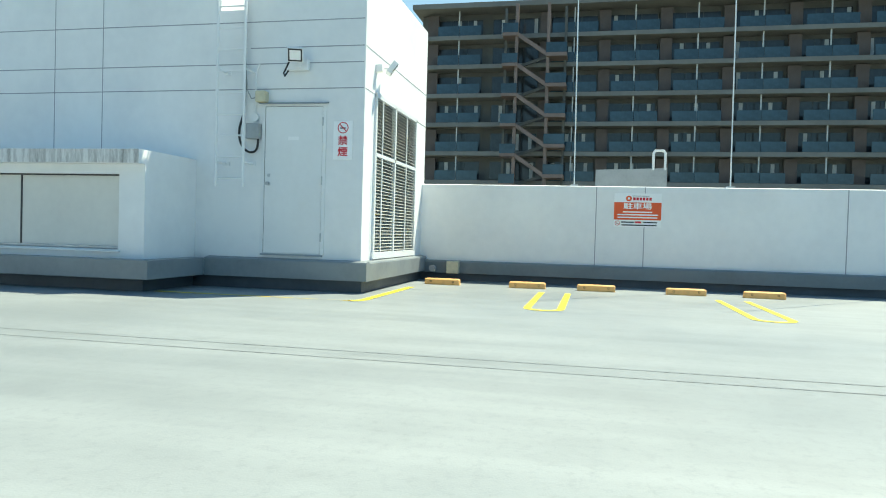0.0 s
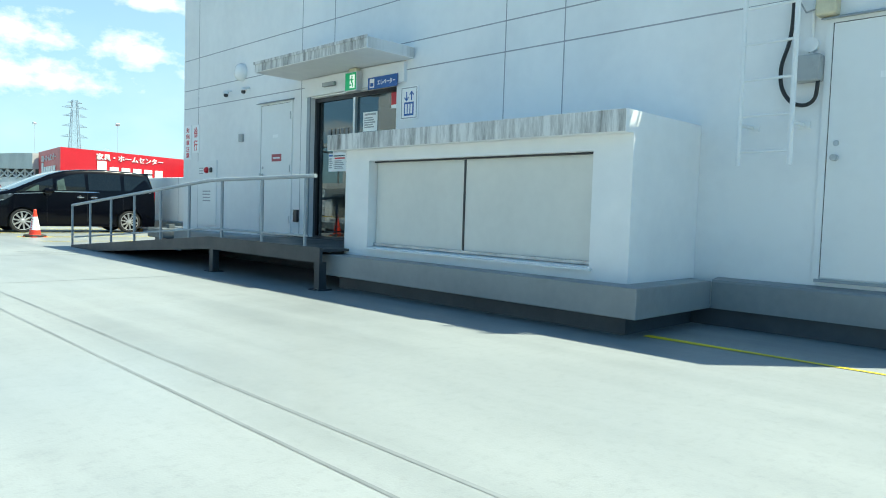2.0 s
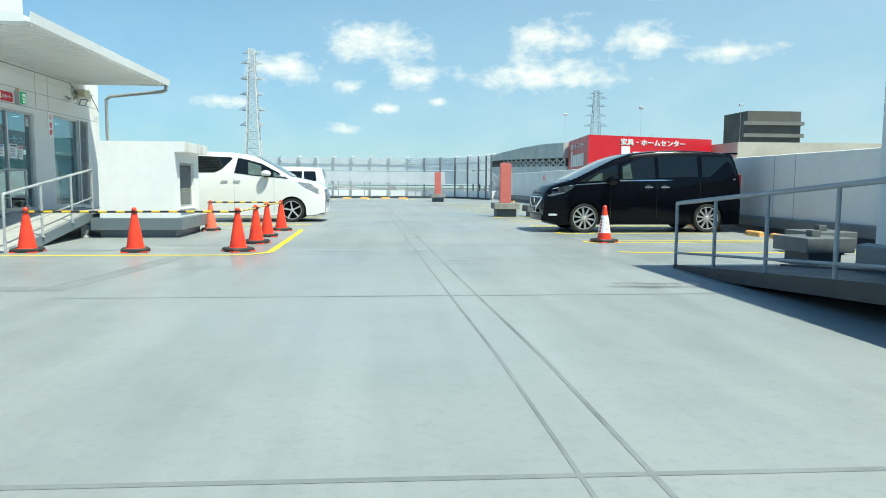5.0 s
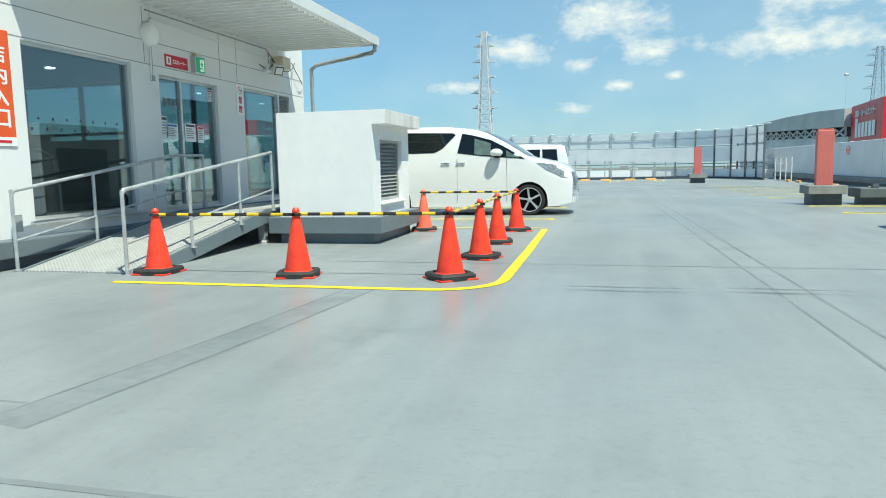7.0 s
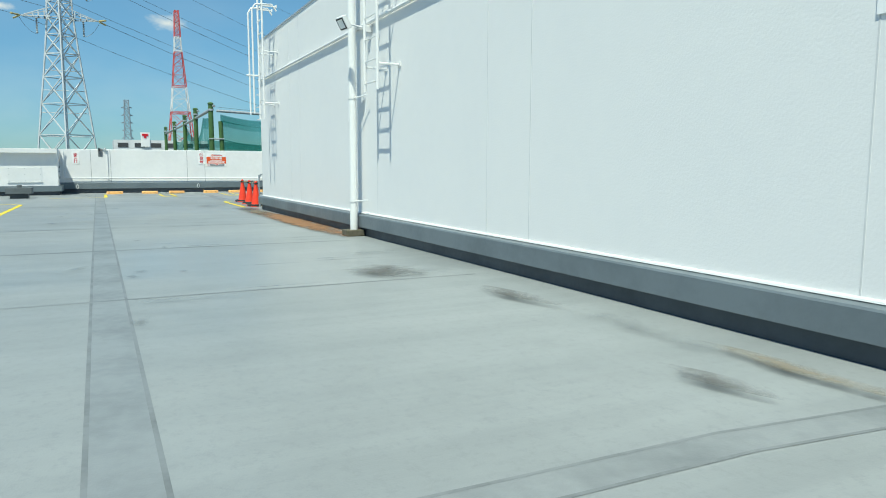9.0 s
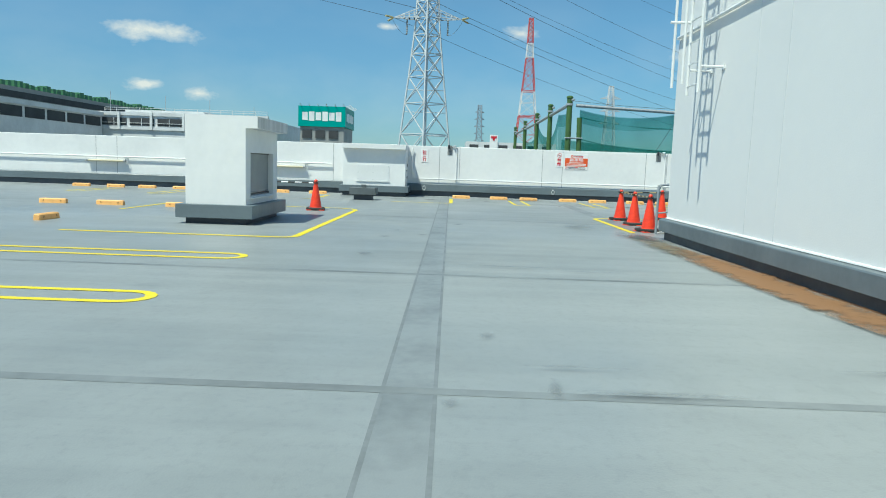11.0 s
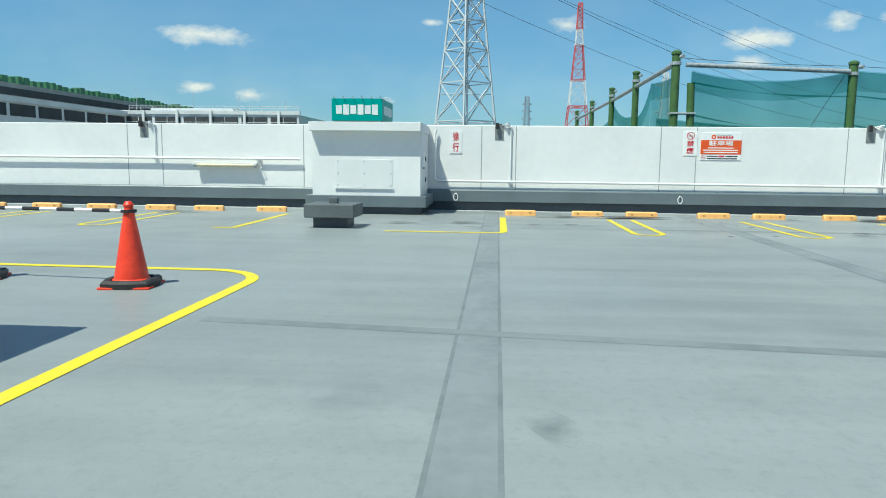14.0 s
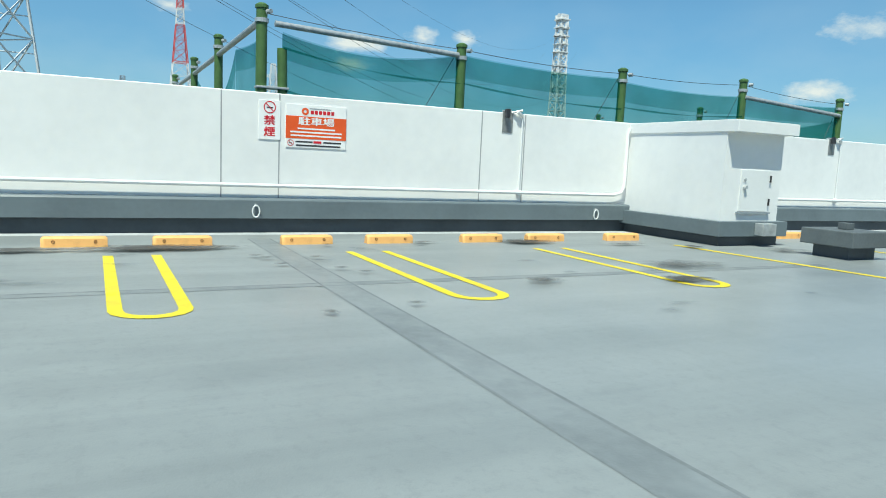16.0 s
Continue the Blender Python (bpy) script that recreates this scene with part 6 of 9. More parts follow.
ob, put = sign("security_sticker", (0.113, 7.26, 2.50), "-x", 0.15, 0.22, "red security sticker on the glass", SIGNR, thick=0.002, category="sticker")
put("white_foot", rect(0, -0.085, 0.15, 0.05), SIGNW)
ob, put = sign("glass_lettering", (0.113, 8.52, 2.085), "-x", 0.66, 0.02, "faded grey brand strip on the glass", SIGNG, thick=0.002, category="sticker")
for k in range(6):
    put("brand_block", rect(-0.27 + k * 0.108, 0.05, 0.07, 0.10), PRINT_DIM)
for y, z, w_, h_, top in ((21.05, 1.78, 0.16, 0.34, SIGNK), (21.25, 1.72, 0.3, 0.24, SIGNB), (21.75, 1.72, 0.3, 0.30, SIGNK), (22.05, 1.70, 0.18, 0.28, SIGNR), (22.38, 2.38, 0.13, 0.2, SIGNR)):
    ob, put = sign("notice_sheet", (BX - 0.090, y, z), "+x", w_, h_, "white printed notice sheet stuck to the glass door", thick=0.002, group="notice sheets", category="notice")
    put("heading_bar", rect(0, h_ * 0.38, w_ * 0.8, h_ * 0.12), top)
    lines_of_print(put, 0, h_ * 0.2, w_ * 0.8, 5, h_ * 0.12, SIGNG)
ob, put = sign("glass_lettering", (BX - 0.090, 21.3, 2.13), "+x", 0.5, 0.02, "faded grey brand strip on the glass door", SIGNG, thick=0.002, category="sticker")
for k in range(5):
    put("brand_block", rect(-0.21 + k * 0.105, 0.05, 0.07, 0.11), PRINT_DIM)


# ---- wall fixtures ----
def ladder(x0, x1, wall, out, z0, z1, facing, label, side=0.022):
    """A white cat ladder; it stands off the wall by out. facing '-x': along y; '-y': along x."""
    pl = (lambda u, d, z: (wall - d, u, z)) if facing == "-x" else (lambda u, d, z: (u, wall - d, z))
    ob = thing("wall_ladder", pl((x0 + x1) / 2, out, z0), label, "ladder")
    for u in (x0, x1):
        part("side_rail", rod(pl(u, out, z0), pl(u, out, z1), side, n=8), WHITE_SMOOTH, ob)
        for z in (z0 + 0.35, (z0 + z1) / 2, z1 - 0.5):
            part("bracket", rod(pl(u, 0, z), pl(u, out, z), 0.016, n=6), WHITE_SMOOTH, ob)
            part("bracket_pad", bx(*((wall - 0.02, wall, u - 0.05, u + 0.05) if facing == "-x" else (u - 0.05, u + 0.05, wall - 0.02, wall)), z - 0.03, z + 0.03), WHITE_SMOOTH, ob)
    z = z0 + 0.12
    while z < z1:
        part("rung", rod(pl(x0, out, z), pl(x1, out, z), 0.012, n=6), WHITE_SMOOTH, ob)
        z += 0.30
    return ob


ladder(1.83, 2.25, 0.0, 0.30, 1.44, 4.75, "-x", "white steel wall ladder")
ladder(-21.0, -20.5, BY, 0.33, 2.15, 5.2, "-y", "white steel wall ladder casting shadow")
l2 = ladder(-28.2, -27.75, BY, 0.33, 2.2, 5.2, "-y", "white steel wall ladder with curved top rails")
part("arm", rod((-28.2, BY - 0.33, 3.2), (-28.2, BY - 0.62, 3.2), 0.02), WHITE_SMOOTH, l2)
for x in (-28.2, -27.75):
    part("grab_rail", tube([(x, BY - 0.55, 2.3), (x, BY - 0.55, 4.6), (x, BY - 0.47, 4.72), (x, BY - 0.1, 4.74), (x, BY, 4.6)], 0.02), WHITE_SMOOTH, l2)

DP = thing("rain_pipe", (-22.0, 17.42, 0), "white rain downpipe on a mossy concrete block", "downpipe")
part("pipe", tube([(-22.0, 17.40, 0.1), (-22.0, 17.40, 5.0)], 0.062, 14), WHITE_SMOOTH, DP, smooth=True)
for z in (0.55, 2.16):
    part("clamp", lathe([(0.07, -0.015), (0.072, 0.015)], 14, Matrix.Translation((-22.0, 17.40, z))), WHITE_SMOOTH, DP)
    part("clamp_arm", rod((-21.94, 17.40, z), (-21.62, 17.5, z + 0.03), 0.010, n=6), WHITE_SMOOTH, DP)
part("splash_block", bx(-22.14, -21.86, 17.24, 17.53, 0, 0.10, 0.012), mat("mossy_block", (0.13, 0.115, 0.085), 0.9, scale=14, bump=0.6, col2=(0.07, 0.075, 0.04)), DP, "mossy concrete splash block")
DC = thing("drop_conduit", (-13.52, 17.5, 2.8), "white conduit dropping from the roof to a small box", "conduit")
part("pipe", tube([(-13.52, 17.53, 4.3), (-13.52, 17.53, 2.86)], 0.02), WHITE_SMOOTH, DC)
part("end_box", bx(-13.58, -13.46, 17.48, 17.575, 2.74, 2.88, 0.012), WHITE_SMOOTH, DC)
part("roof_arm", tube([(-13.52, 17.53, 4.3), (-13.52, 17.40, 4.36), (-13.52, 16.95, 4.36)], 0.025), WHITE_SMOOTH, DC)
CO = thing("wall_conduit", (-22, 17.55, 3.24), "long white conduit rail along the wall", "conduit")
part("rail", rod((-29.7, BY - 0.035, 3.26), (-13.9, BY - 0.035, 3.26), 0.026, n=8), WHITE_SMOOTH, CO)
for k in range(12):
    part("clip", rod((-29.6 + k * 1.4, BY, 3.26), (-29.6 + k * 1.4, BY - 0.035, 3.26), 0.012, n=6), WHITE_SMOOTH, CO)


def floodlight(at, turn, tilt, label, wall=None):
    ob = thing("floodlight", at, label, "floodlight")
    m = Matrix.Translation(at) @ Matrix.Rotation(radians(turn), 4, "Z") @ Matrix.Rotation(radians(tilt), 4, "X")
    for nm, bm, mt in (("housing", bx(-0.11, 0.11, -0.05, 0.03, -0.10, 0.10, 0.012), WHITE_SMOOTH), ("lens_rim", bx(-0.095, 0.095, -0.056, -0.05, -0.085, 0.085), BLACKFRAME),
                       ("lens", bx(-0.075, 0.075, -0.059, -0.055, -0.065, 0.065), LAMPW)):
        bm.transform(m)
        part(nm, bm, mt, ob)
    if wall:
        part("arm", rod(at, wall, 0.015, n=8), WHITE_SMOOTH, ob)
        part("wall_plate", bx(*[c + d for c in wall for d in (-0.05, 0.05)], 0.005), WHITE_SMOOTH, ob)
    return ob


F = floodlight((-0.25, 1.10, 3.28), -70, 25, "white square floodlight on the shaded wall", (-0.05, 1.12, 3.18))
part("backing_box", bx(-0.09, -0.004, 0.98, 1.28, 3.10, 3.26, 0.01), WHITE_SMOOTH, F)
part("cable", tube([(-0.23, 1.18, 3.22), (-0.18, 1.30, 3.04), (-0.1, 1.32, 3.02), (-0.03, 1.28, 3.14)], 0.012), CABLE, F)
floodlight((0.70, 0.0, 3.29), 20, 35, "small white floodlight on a short arm", (0.50, SY - 0.05, 3.24))
floodlight((-12.62, 24.15, 3.02), 60, 30, "white floodlight under the eave", (BX + 0.05, 24.25, 3.05))
floodlight((-21.60, 17.15, 3.22), 10, 30, "small floodlight beside the downpipe", (-21.62, BY - 0.05, 3.16))
cf = thing("wall_fan_box", (-12.75, 24.8, 3.2), "cream alarm horn and box under the eave", "alarm box")
part("box", bx(-12.97, -12.72, 24.6, 24.95, 3.12, 3.36, 0.02), CREAM, cf)
part("cable", tube([(-12.95, 24.6, 3.2), (-12.9, 24.3, 3.05), (-12.93, 24.0, 3.12)], 0.01), CABLE, cf)


def round_lamp(at, facing, r=0.19, label="round white opal wall lamp"):
    m = frame_of(at, facing)
    ob = thing("wall_lamp", (0, 0, 0), label, "wall lamp")
    ob.matrix_basis = m
    WORLD[ob] = m.copy()
    part("base", lathe([(0, 0), (r * 1.02, 0), (r * 1.02, 0.03), (r, 0.035)], 28, m), WHITE_SMOOTH, ob)
    part("cover", lathe([(r, 0.03), (r * 0.98, 0.06), (r * 0.85, 0.10), (r * 0.55, 0.125), (0, 0.135)], 28, m), LAMPW, ob, smooth=True)
    return ob


round_lamp((0, 11.33, 3.34), "-x", 0.155)
rl = round_lamp((BX, 20.66, 3.12), "+x", 0.18)
part("conduit", tube([(BX + 0.02, 20.66, 2.93), (BX + 0.02, 20.66, 2.45)], 0.014), WHITE_SMOOTH, rl)
part("conduit", tube([(BX + 0.02, 20.66, 3.30), (BX + 0.02, 20.75, 3.36), (BX + 0.02, 24.6, 3.30)], 0.014), WHITE_SMOOTH, rl)
for y in (11.72, 11.08):
    dl = thing("dome_lamp", (-0.12, y, 2.98), "small white wall spot with dark lens", "wall lamp", "dome lamps")
    part("shade", lathe([(0.0, 0.06), (0.035, 0.056), (0.055, 0.035), (0.06, 0.0), (0.055, -0.005)], 18, Matrix.Translation((-0.12, y, 2.98))), WHITE_SMOOTH, dl, smooth=True)
    part("bulb", lathe([(0.035, 0.0), (0.04, -0.03), (0.03, -0.055), (0, -0.06)], 14, Matrix.Translation((-0.12, y, 2.98))), BLACKFRAME, dl, smooth=True)
    part("arm", rod((-0.12, y, 3.02), (0, y, 3.04), 0.015), WHITE_SMOOTH, dl)

HY = thing("hydrant_cabinet", (-0.01, 12.64, 1.15), "white fire hydrant cabinet with red lamp and bell", "hydrant cabinet")
part("upper_panel", bx(-0.02, 0, 12.24, 13.04, 1.42, 1.80, 0.004), WHITE_SMOOTH, HY)
part("door", bx(-0.018, 0, 12.26, 13.02, 0.56, 1.39, 0.004), WHITE_SMOOTH, HY)
part("red_lamp", lathe([(0.06, 0), (0.06, 0.02), (0.045, 0.05), (0.02, 0.065), (0, 0.068)], 16, frame_of((-0.02, 12.62, 1.62), "-x")), SIGNR, HY, "red indicator lamp", smooth=True)
part("call_button", lathe([(0.05, 0), (0.05, 0.02), (0.03, 0.03), (0, 0.03)], 16, frame_of((-0.02, 12.45, 1.62), "-x")), BLACKFRAME, HY)
for k in range(4):
    part("print_line", bx(-0.0195, -0.018, 12.48, 12.80, 1.20 - k * 0.06, 1.225 - k * 0.06), SIGNG, HY)
for k in range(3):
    part("vent_slot", bx(-0.022, -0.02, 12.78, 12.96, 1.55 + k * 0.05, 1.57 + k * 0.05), GREYBOX, HY)

for nm, y0, y1, z0, z1, mt, lb in (("switch_box", 11.25, 11.37, 2.10, 2.24, GREYBOX, "small grey switch box on the wall"), ("outlet_box", 9.44, 9.54, 0.72, 0.92, BLACKFRAME, "dark outlet box by the door"),
                                   ("intercom", 8.42, 8.72, 2.80, 2.86, GREYBOX, "grey sensor bar above the entrance")):
    solid(nm, bx(-0.11 if nm == "intercom" else -0.05, -0.06 if nm == "intercom" else 0, y0, y1, z0, z1, 0.006), mt, lb, "wall box")

EB = thing("junction_box", (-0.05, 1.8, 2.4), "grey junction box with cream siren and loose black cable", "junction box")
part("grey_box", bx(-0.12, 0, 1.70, 1.90, 2.14, 2.36, 0.015), GREYBOX, EB)
part("siren", bx(-0.13, 0, 1.60, 1.76, 2.66, 2.82, 0.02), CREAM, EB, "cream siren box")
part("round_box", lathe([(0, 0), (0.06, 0), (0.06, 0.05), (0, 0.055)], 16, frame_of((0, 1.80, 2.45), "-x")), WHITE_SMOOTH, EB)
part("thin_conduit", tube([(-0.02, 1.80, 2.36), (-0.02, 1.80, 3.1), (-0.02, 1.75, 3.22)], 0.012), WHITE_SMOOTH, EB)
part("black_cable", tube(curve_through([(-0.05, 1.96, 4.05), (-0.06, 1.95, 3.4), (-0.05, 1.95, 2.75), (-0.05, 1.97, 2.5), (-0.06, 2.02, 2.3), (-0.06, 2.01, 2.12), (-0.06, 1.93, 1.99), (-0.07, 1.82, 1.95), (-0.07, 1.74, 2.0), (-0.07, 1.72, 2.15)]), 0.017), CABLE, EB, "thick black cable", smooth=True)
part("loop_cable", tube([(-0.05, 1.70, 2.75), (-0.05, 1.85, 2.72), (-0.05, 1.92, 2.85), (-0.05, 1.93, 3.0)], 0.008), GREYBOX, EB)

# fixtures on the west parapet
PC = thing("parapet_conduit", (-43.6, 17, 0.6), "white conduit pipe along the parapet", "conduit")
part("pipe", tube([(-43.575, 12.56, 1.70), (-43.575, 12.53, 1.60), (-43.575, 12.53, 0.68), (-43.575, 12.60, 0.62), (-43.575, 23.5, 0.60), (-43.575, 23.66, 0.64), (-43.575, 23.72, 0.74), (-43.575, 23.72, 1.62), (-43.575, 23.76, 1.70)], 0.027, 8), WHITE_SMOOTH, PC, smooth=True)
PC2 = thing("parapet_conduit", (-43.6, 4, 1.06), "white conduit pipe along the parapet", "conduit")
part("pipe", rod((-43.575, -14, 1.05), (-43.575, 9.6, 1.05), 0.027, n=8), WHITE_SMOOTH, PC2)
PC3 = thing("parapet_conduit", (-43.6, 30, 0.6), "white conduit pipe along the parapet", "conduit")
part("pipe", rod((-43.575, 25.2, 0.60), (-43.575, 40, 0.60), 0.027, n=8), WHITE_SMOOTH, PC3)
BRACKET = mat("weathered_bracket_plate", (0.30, 0.31, 0.31), 0.55, metal=0.4, scale=14, bump=0.1, col2=(0.20, 0.205, 0.2))
for y in (6.1, 13.9, 21.44, 29.0, 36.6):
    kb = thing("parapet_bracket", (-43.65, y, 1.7), "galvanised bracket plate with small flood lamp on the parapet", "bracket lamp", "bracket lamps on the parapet")
    part("plate", bx(-43.65, -43.64, y - 0.10, y + 0.08, 1.50, 1.82), BRACKET, kb)
    part("hook", bx(-43.75, -43.64, y - 0.05, y + 0.05, 1.81, 1.84), STEEL, kb)
    part("lamp_head", bx(-43.62, -43.55, y - 0.09, y - 0.02, 1.72, 1.85, 0.01), BLACKFRAME, kb)
    part("arm", rod((-43.64, y + 0.05, 1.80), (-43.57, y + 0.2, 1.84), 0.018), STEEL, kb)
    zc = 1.05 if y < 10 else 0.6
    part("drop_pipe", rod((-43.62, y + 0.24, zc), (-43.62, y + 0.24, 1.76), 0.013, n=8), WHITE_SMOOTH, kb)
    part("elbow", rod((-43.62, y + 0.24, 1.76), (-43.59, y + 0.12, 1.82), 0.03), WHITE_SMOOTH, kb)
    part("drop_box", rod((-43.64, y + 0.24, zc), (-43.58, y + 0.24, zc), 0.045, n=12), WHITE_SMOOTH, kb)
for y0 in (7.25, 0.7):
    tl = thing("tube_lamp", (-43.55, y0 + 0.7, 0.92), "white fluorescent tube lamp on the parapet", "tube lamp", "tube lamps on the parapet")
    part("tray", bx(-43.64, -43.55, y0, y0 + 1.4, 0.93, 0.97, 0.008), WHITE_SMOOTH, tl)
    part("tube", rod((-43.53, y0 + 0.06, 0.90), (-43.53, y0 + 1.34, 0.90), 0.035, n=12), CREAM, tl, "cream tube cover", smooth=True)
    for y in (y0 + 0.03, y0 + 1.37):
        part("end_cap", rod((-43.53, y - 0.035, 0.90), (-43.53, y + 0.035, 0.90), 0.042, n=12), GREYBOX, tl)
    part("junction", rod((-43.64, y0 + 1.42, 1.04), (-43.57, y0 + 1.42, 1.04), 0.05, n=12), WHITE_SMOOTH, tl)
    part("lead", tube([(-43.59, y0 + 1.42, 1.0), (-43.55, y0 + 1.50, 0.86), (-43.57, y0 + 1.44, 0.80), (-43.55, y0 + 1.38, 0.88)], 0.008), WHITE_SMOOTH, tl)
for y in (12.99, 17.66, 23.1, 26.8):
    hk = thing("tie_ring", (-43.48, y, 0.3), "white steel tie-down ring on the curb", "tie ring", "tie rings on the curb")
    part("eye", rod((-43.53, y, 0.36), (-43.48, y, 0.36), 0.02, n=8), STEEL, hk)
    part("ring", tube([(-43.48 + 0.0, y + 0.045 * math.sin(a), 0.285 + 0.075 * math.cos(a)) for a in [i * math.pi / 8 for i in range(17)]], 0.010, 6), WHITE_SMOOTH, hk, smooth=True)

# by the foot of the east parapet
EBX = thing("drain_box", (3.2, -0.45, 0.25), "pale drain box on the curb with rust stain", "wall box")
part("box", bx(3.15, 3.29, -0.62, -0.40, 0.14, 0.36, 0.01), CREAM, EBX)
part("round_port", rod((3.2, -0.12, 0.22), (3.29, -0.12, 0.22), 0.06, n=14), GREYBOX, EBX)
for y in (-2.63, -5.28, -8.0):
    wp = thing("stay_pole", (3.55, y, 1.78), "thin white pole standing on the parapet", "pole", "thin poles on the parapet")
    part("pole", rod((3.55, y, 1.70), (3.42, y + 0.06, 9.5), 0.012, n=8), WHITE_SMOOTH, wp)
    part("foot", bx(3.48, 3.62, y - 0.06, y + 0.06, 1.78, 1.81), STEEL, wp)
HT_ = thing("roof_hatch", (8.5, -3.8, 0), "grey stair hood with rounded ladder loop beyond the parapet", "roof hatch")
part("hood", prism([(-3.0, -1.0), (-3.0, 2.50), (-4.65, 2.55), (-4.65, -1.0)], "x", 8.0, 10.0), mat("grey_hood_cladding", (0.40, 0.42, 0.42), 0.6, bump=0.03), HT_)
part("ladder_loop", tube([(8.0, -4.33, 2.5), (8.0, -4.33, 2.9), (8.0, -4.37, 2.96), (8.0, -4.56, 2.96), (8.0, -4.6, 2.9), (8.0, -4.6, 2.5)], 0.03), WHITE_SMOOTH, HT_)
part("hood_base", bx(7.9, 10.1, -4.75, -2.9, -15, -1.0), MALLWALL, HT_)

# ---- vehicles ----
def car_paint(name, col, flake=0.0, coat=1.0):
    m = mat(name, col, 0.16, metal=flake, var=0.02, scale=1.0, bump=0, coat=coat, gloss=0.1)
    return m


PEARL = car_paint("pearl_white_car_paint", (0.80, 0.80, 0.785))
BLACKP = car_paint("black_car_paint", (0.002, 0.0025, 0.005), coat=0.16)
SILVERW = car_paint("plain_white_car_paint", (0.72, 0.73, 0.73))
CARGLASS = mat("dark_car_glass", (0.008, 0.011, 0.012), 0.03, var=0.1, bump=0, gloss=0.5)
# Opaque green patches paint daylight seen through the car windows.
CARGLASS2 = mat("green_daylight_car_glass", (0.16, 0.22, 0.20), 0.04, var=0.3, scale=5, bump=0)
CARGLASS3 = mat("dim_daylight_car_glass", (0.075, 0.11, 0.10), 0.04, var=0.3, scale=5, bump=0, gloss=0.3)
# Blue-grey base colour stands for sky mirrored in the windscreen.
SCREEN = mat("windscreen_glass_sky_tone", (0.075, 0.10, 0.12), 0.04, var=0.1, bump=0, gloss=0.9)
CHROME = mat("chrome_trim", (0.75, 0.76, 0.77), 0.12, metal=1.0, var=0.02, bump=0)
RIM = mat("silver_alloy_rim", (0.52, 0.53, 0.54), 0.35, metal=0.35, var=0.05, bump=0)
RIMDARK = mat("dark_wheel_recess", (0.008, 0.008, 0.009), 0.6, bump=0, gloss=0.1)
TYRE = mat("tyre_rubber", (0.025, 0.025, 0.026), 0.8, bump=0.15, bscale=80)
LENS_DARK = mat("smoked_headlight_lens", (0.05, 0.056, 0.064), 0.08, var=0.3, scale=14, bump=0)
RIMGREY = mat("machined_grey_alloy_rim", (0.46, 0.465, 0.47), 0.3, metal=0.35, var=0.2, scale=9, bump=0)
LENS = mat("headlight_lens", (0.40, 0.44, 0.48), 0.08, metal=0.2, var=0.3, scale=14, bump=0)
TAILR = mat("tail_lens_red", (0.22, 0.006, 0.01), 0.12, var=0.1, bump=0)
TRIMK = mat("black_plastic_trim", (0.02, 0.02, 0.022), 0.5, bump=0.05)


def interp(table, x):
    if x <= table[0][0]:
        return table[0][1]
    for (a, u), (c, v) in zip(table, table[1:]):
        if x <= c:
            return u + (v - u) * (x - a) / (c - a)
    return table[-1][1]


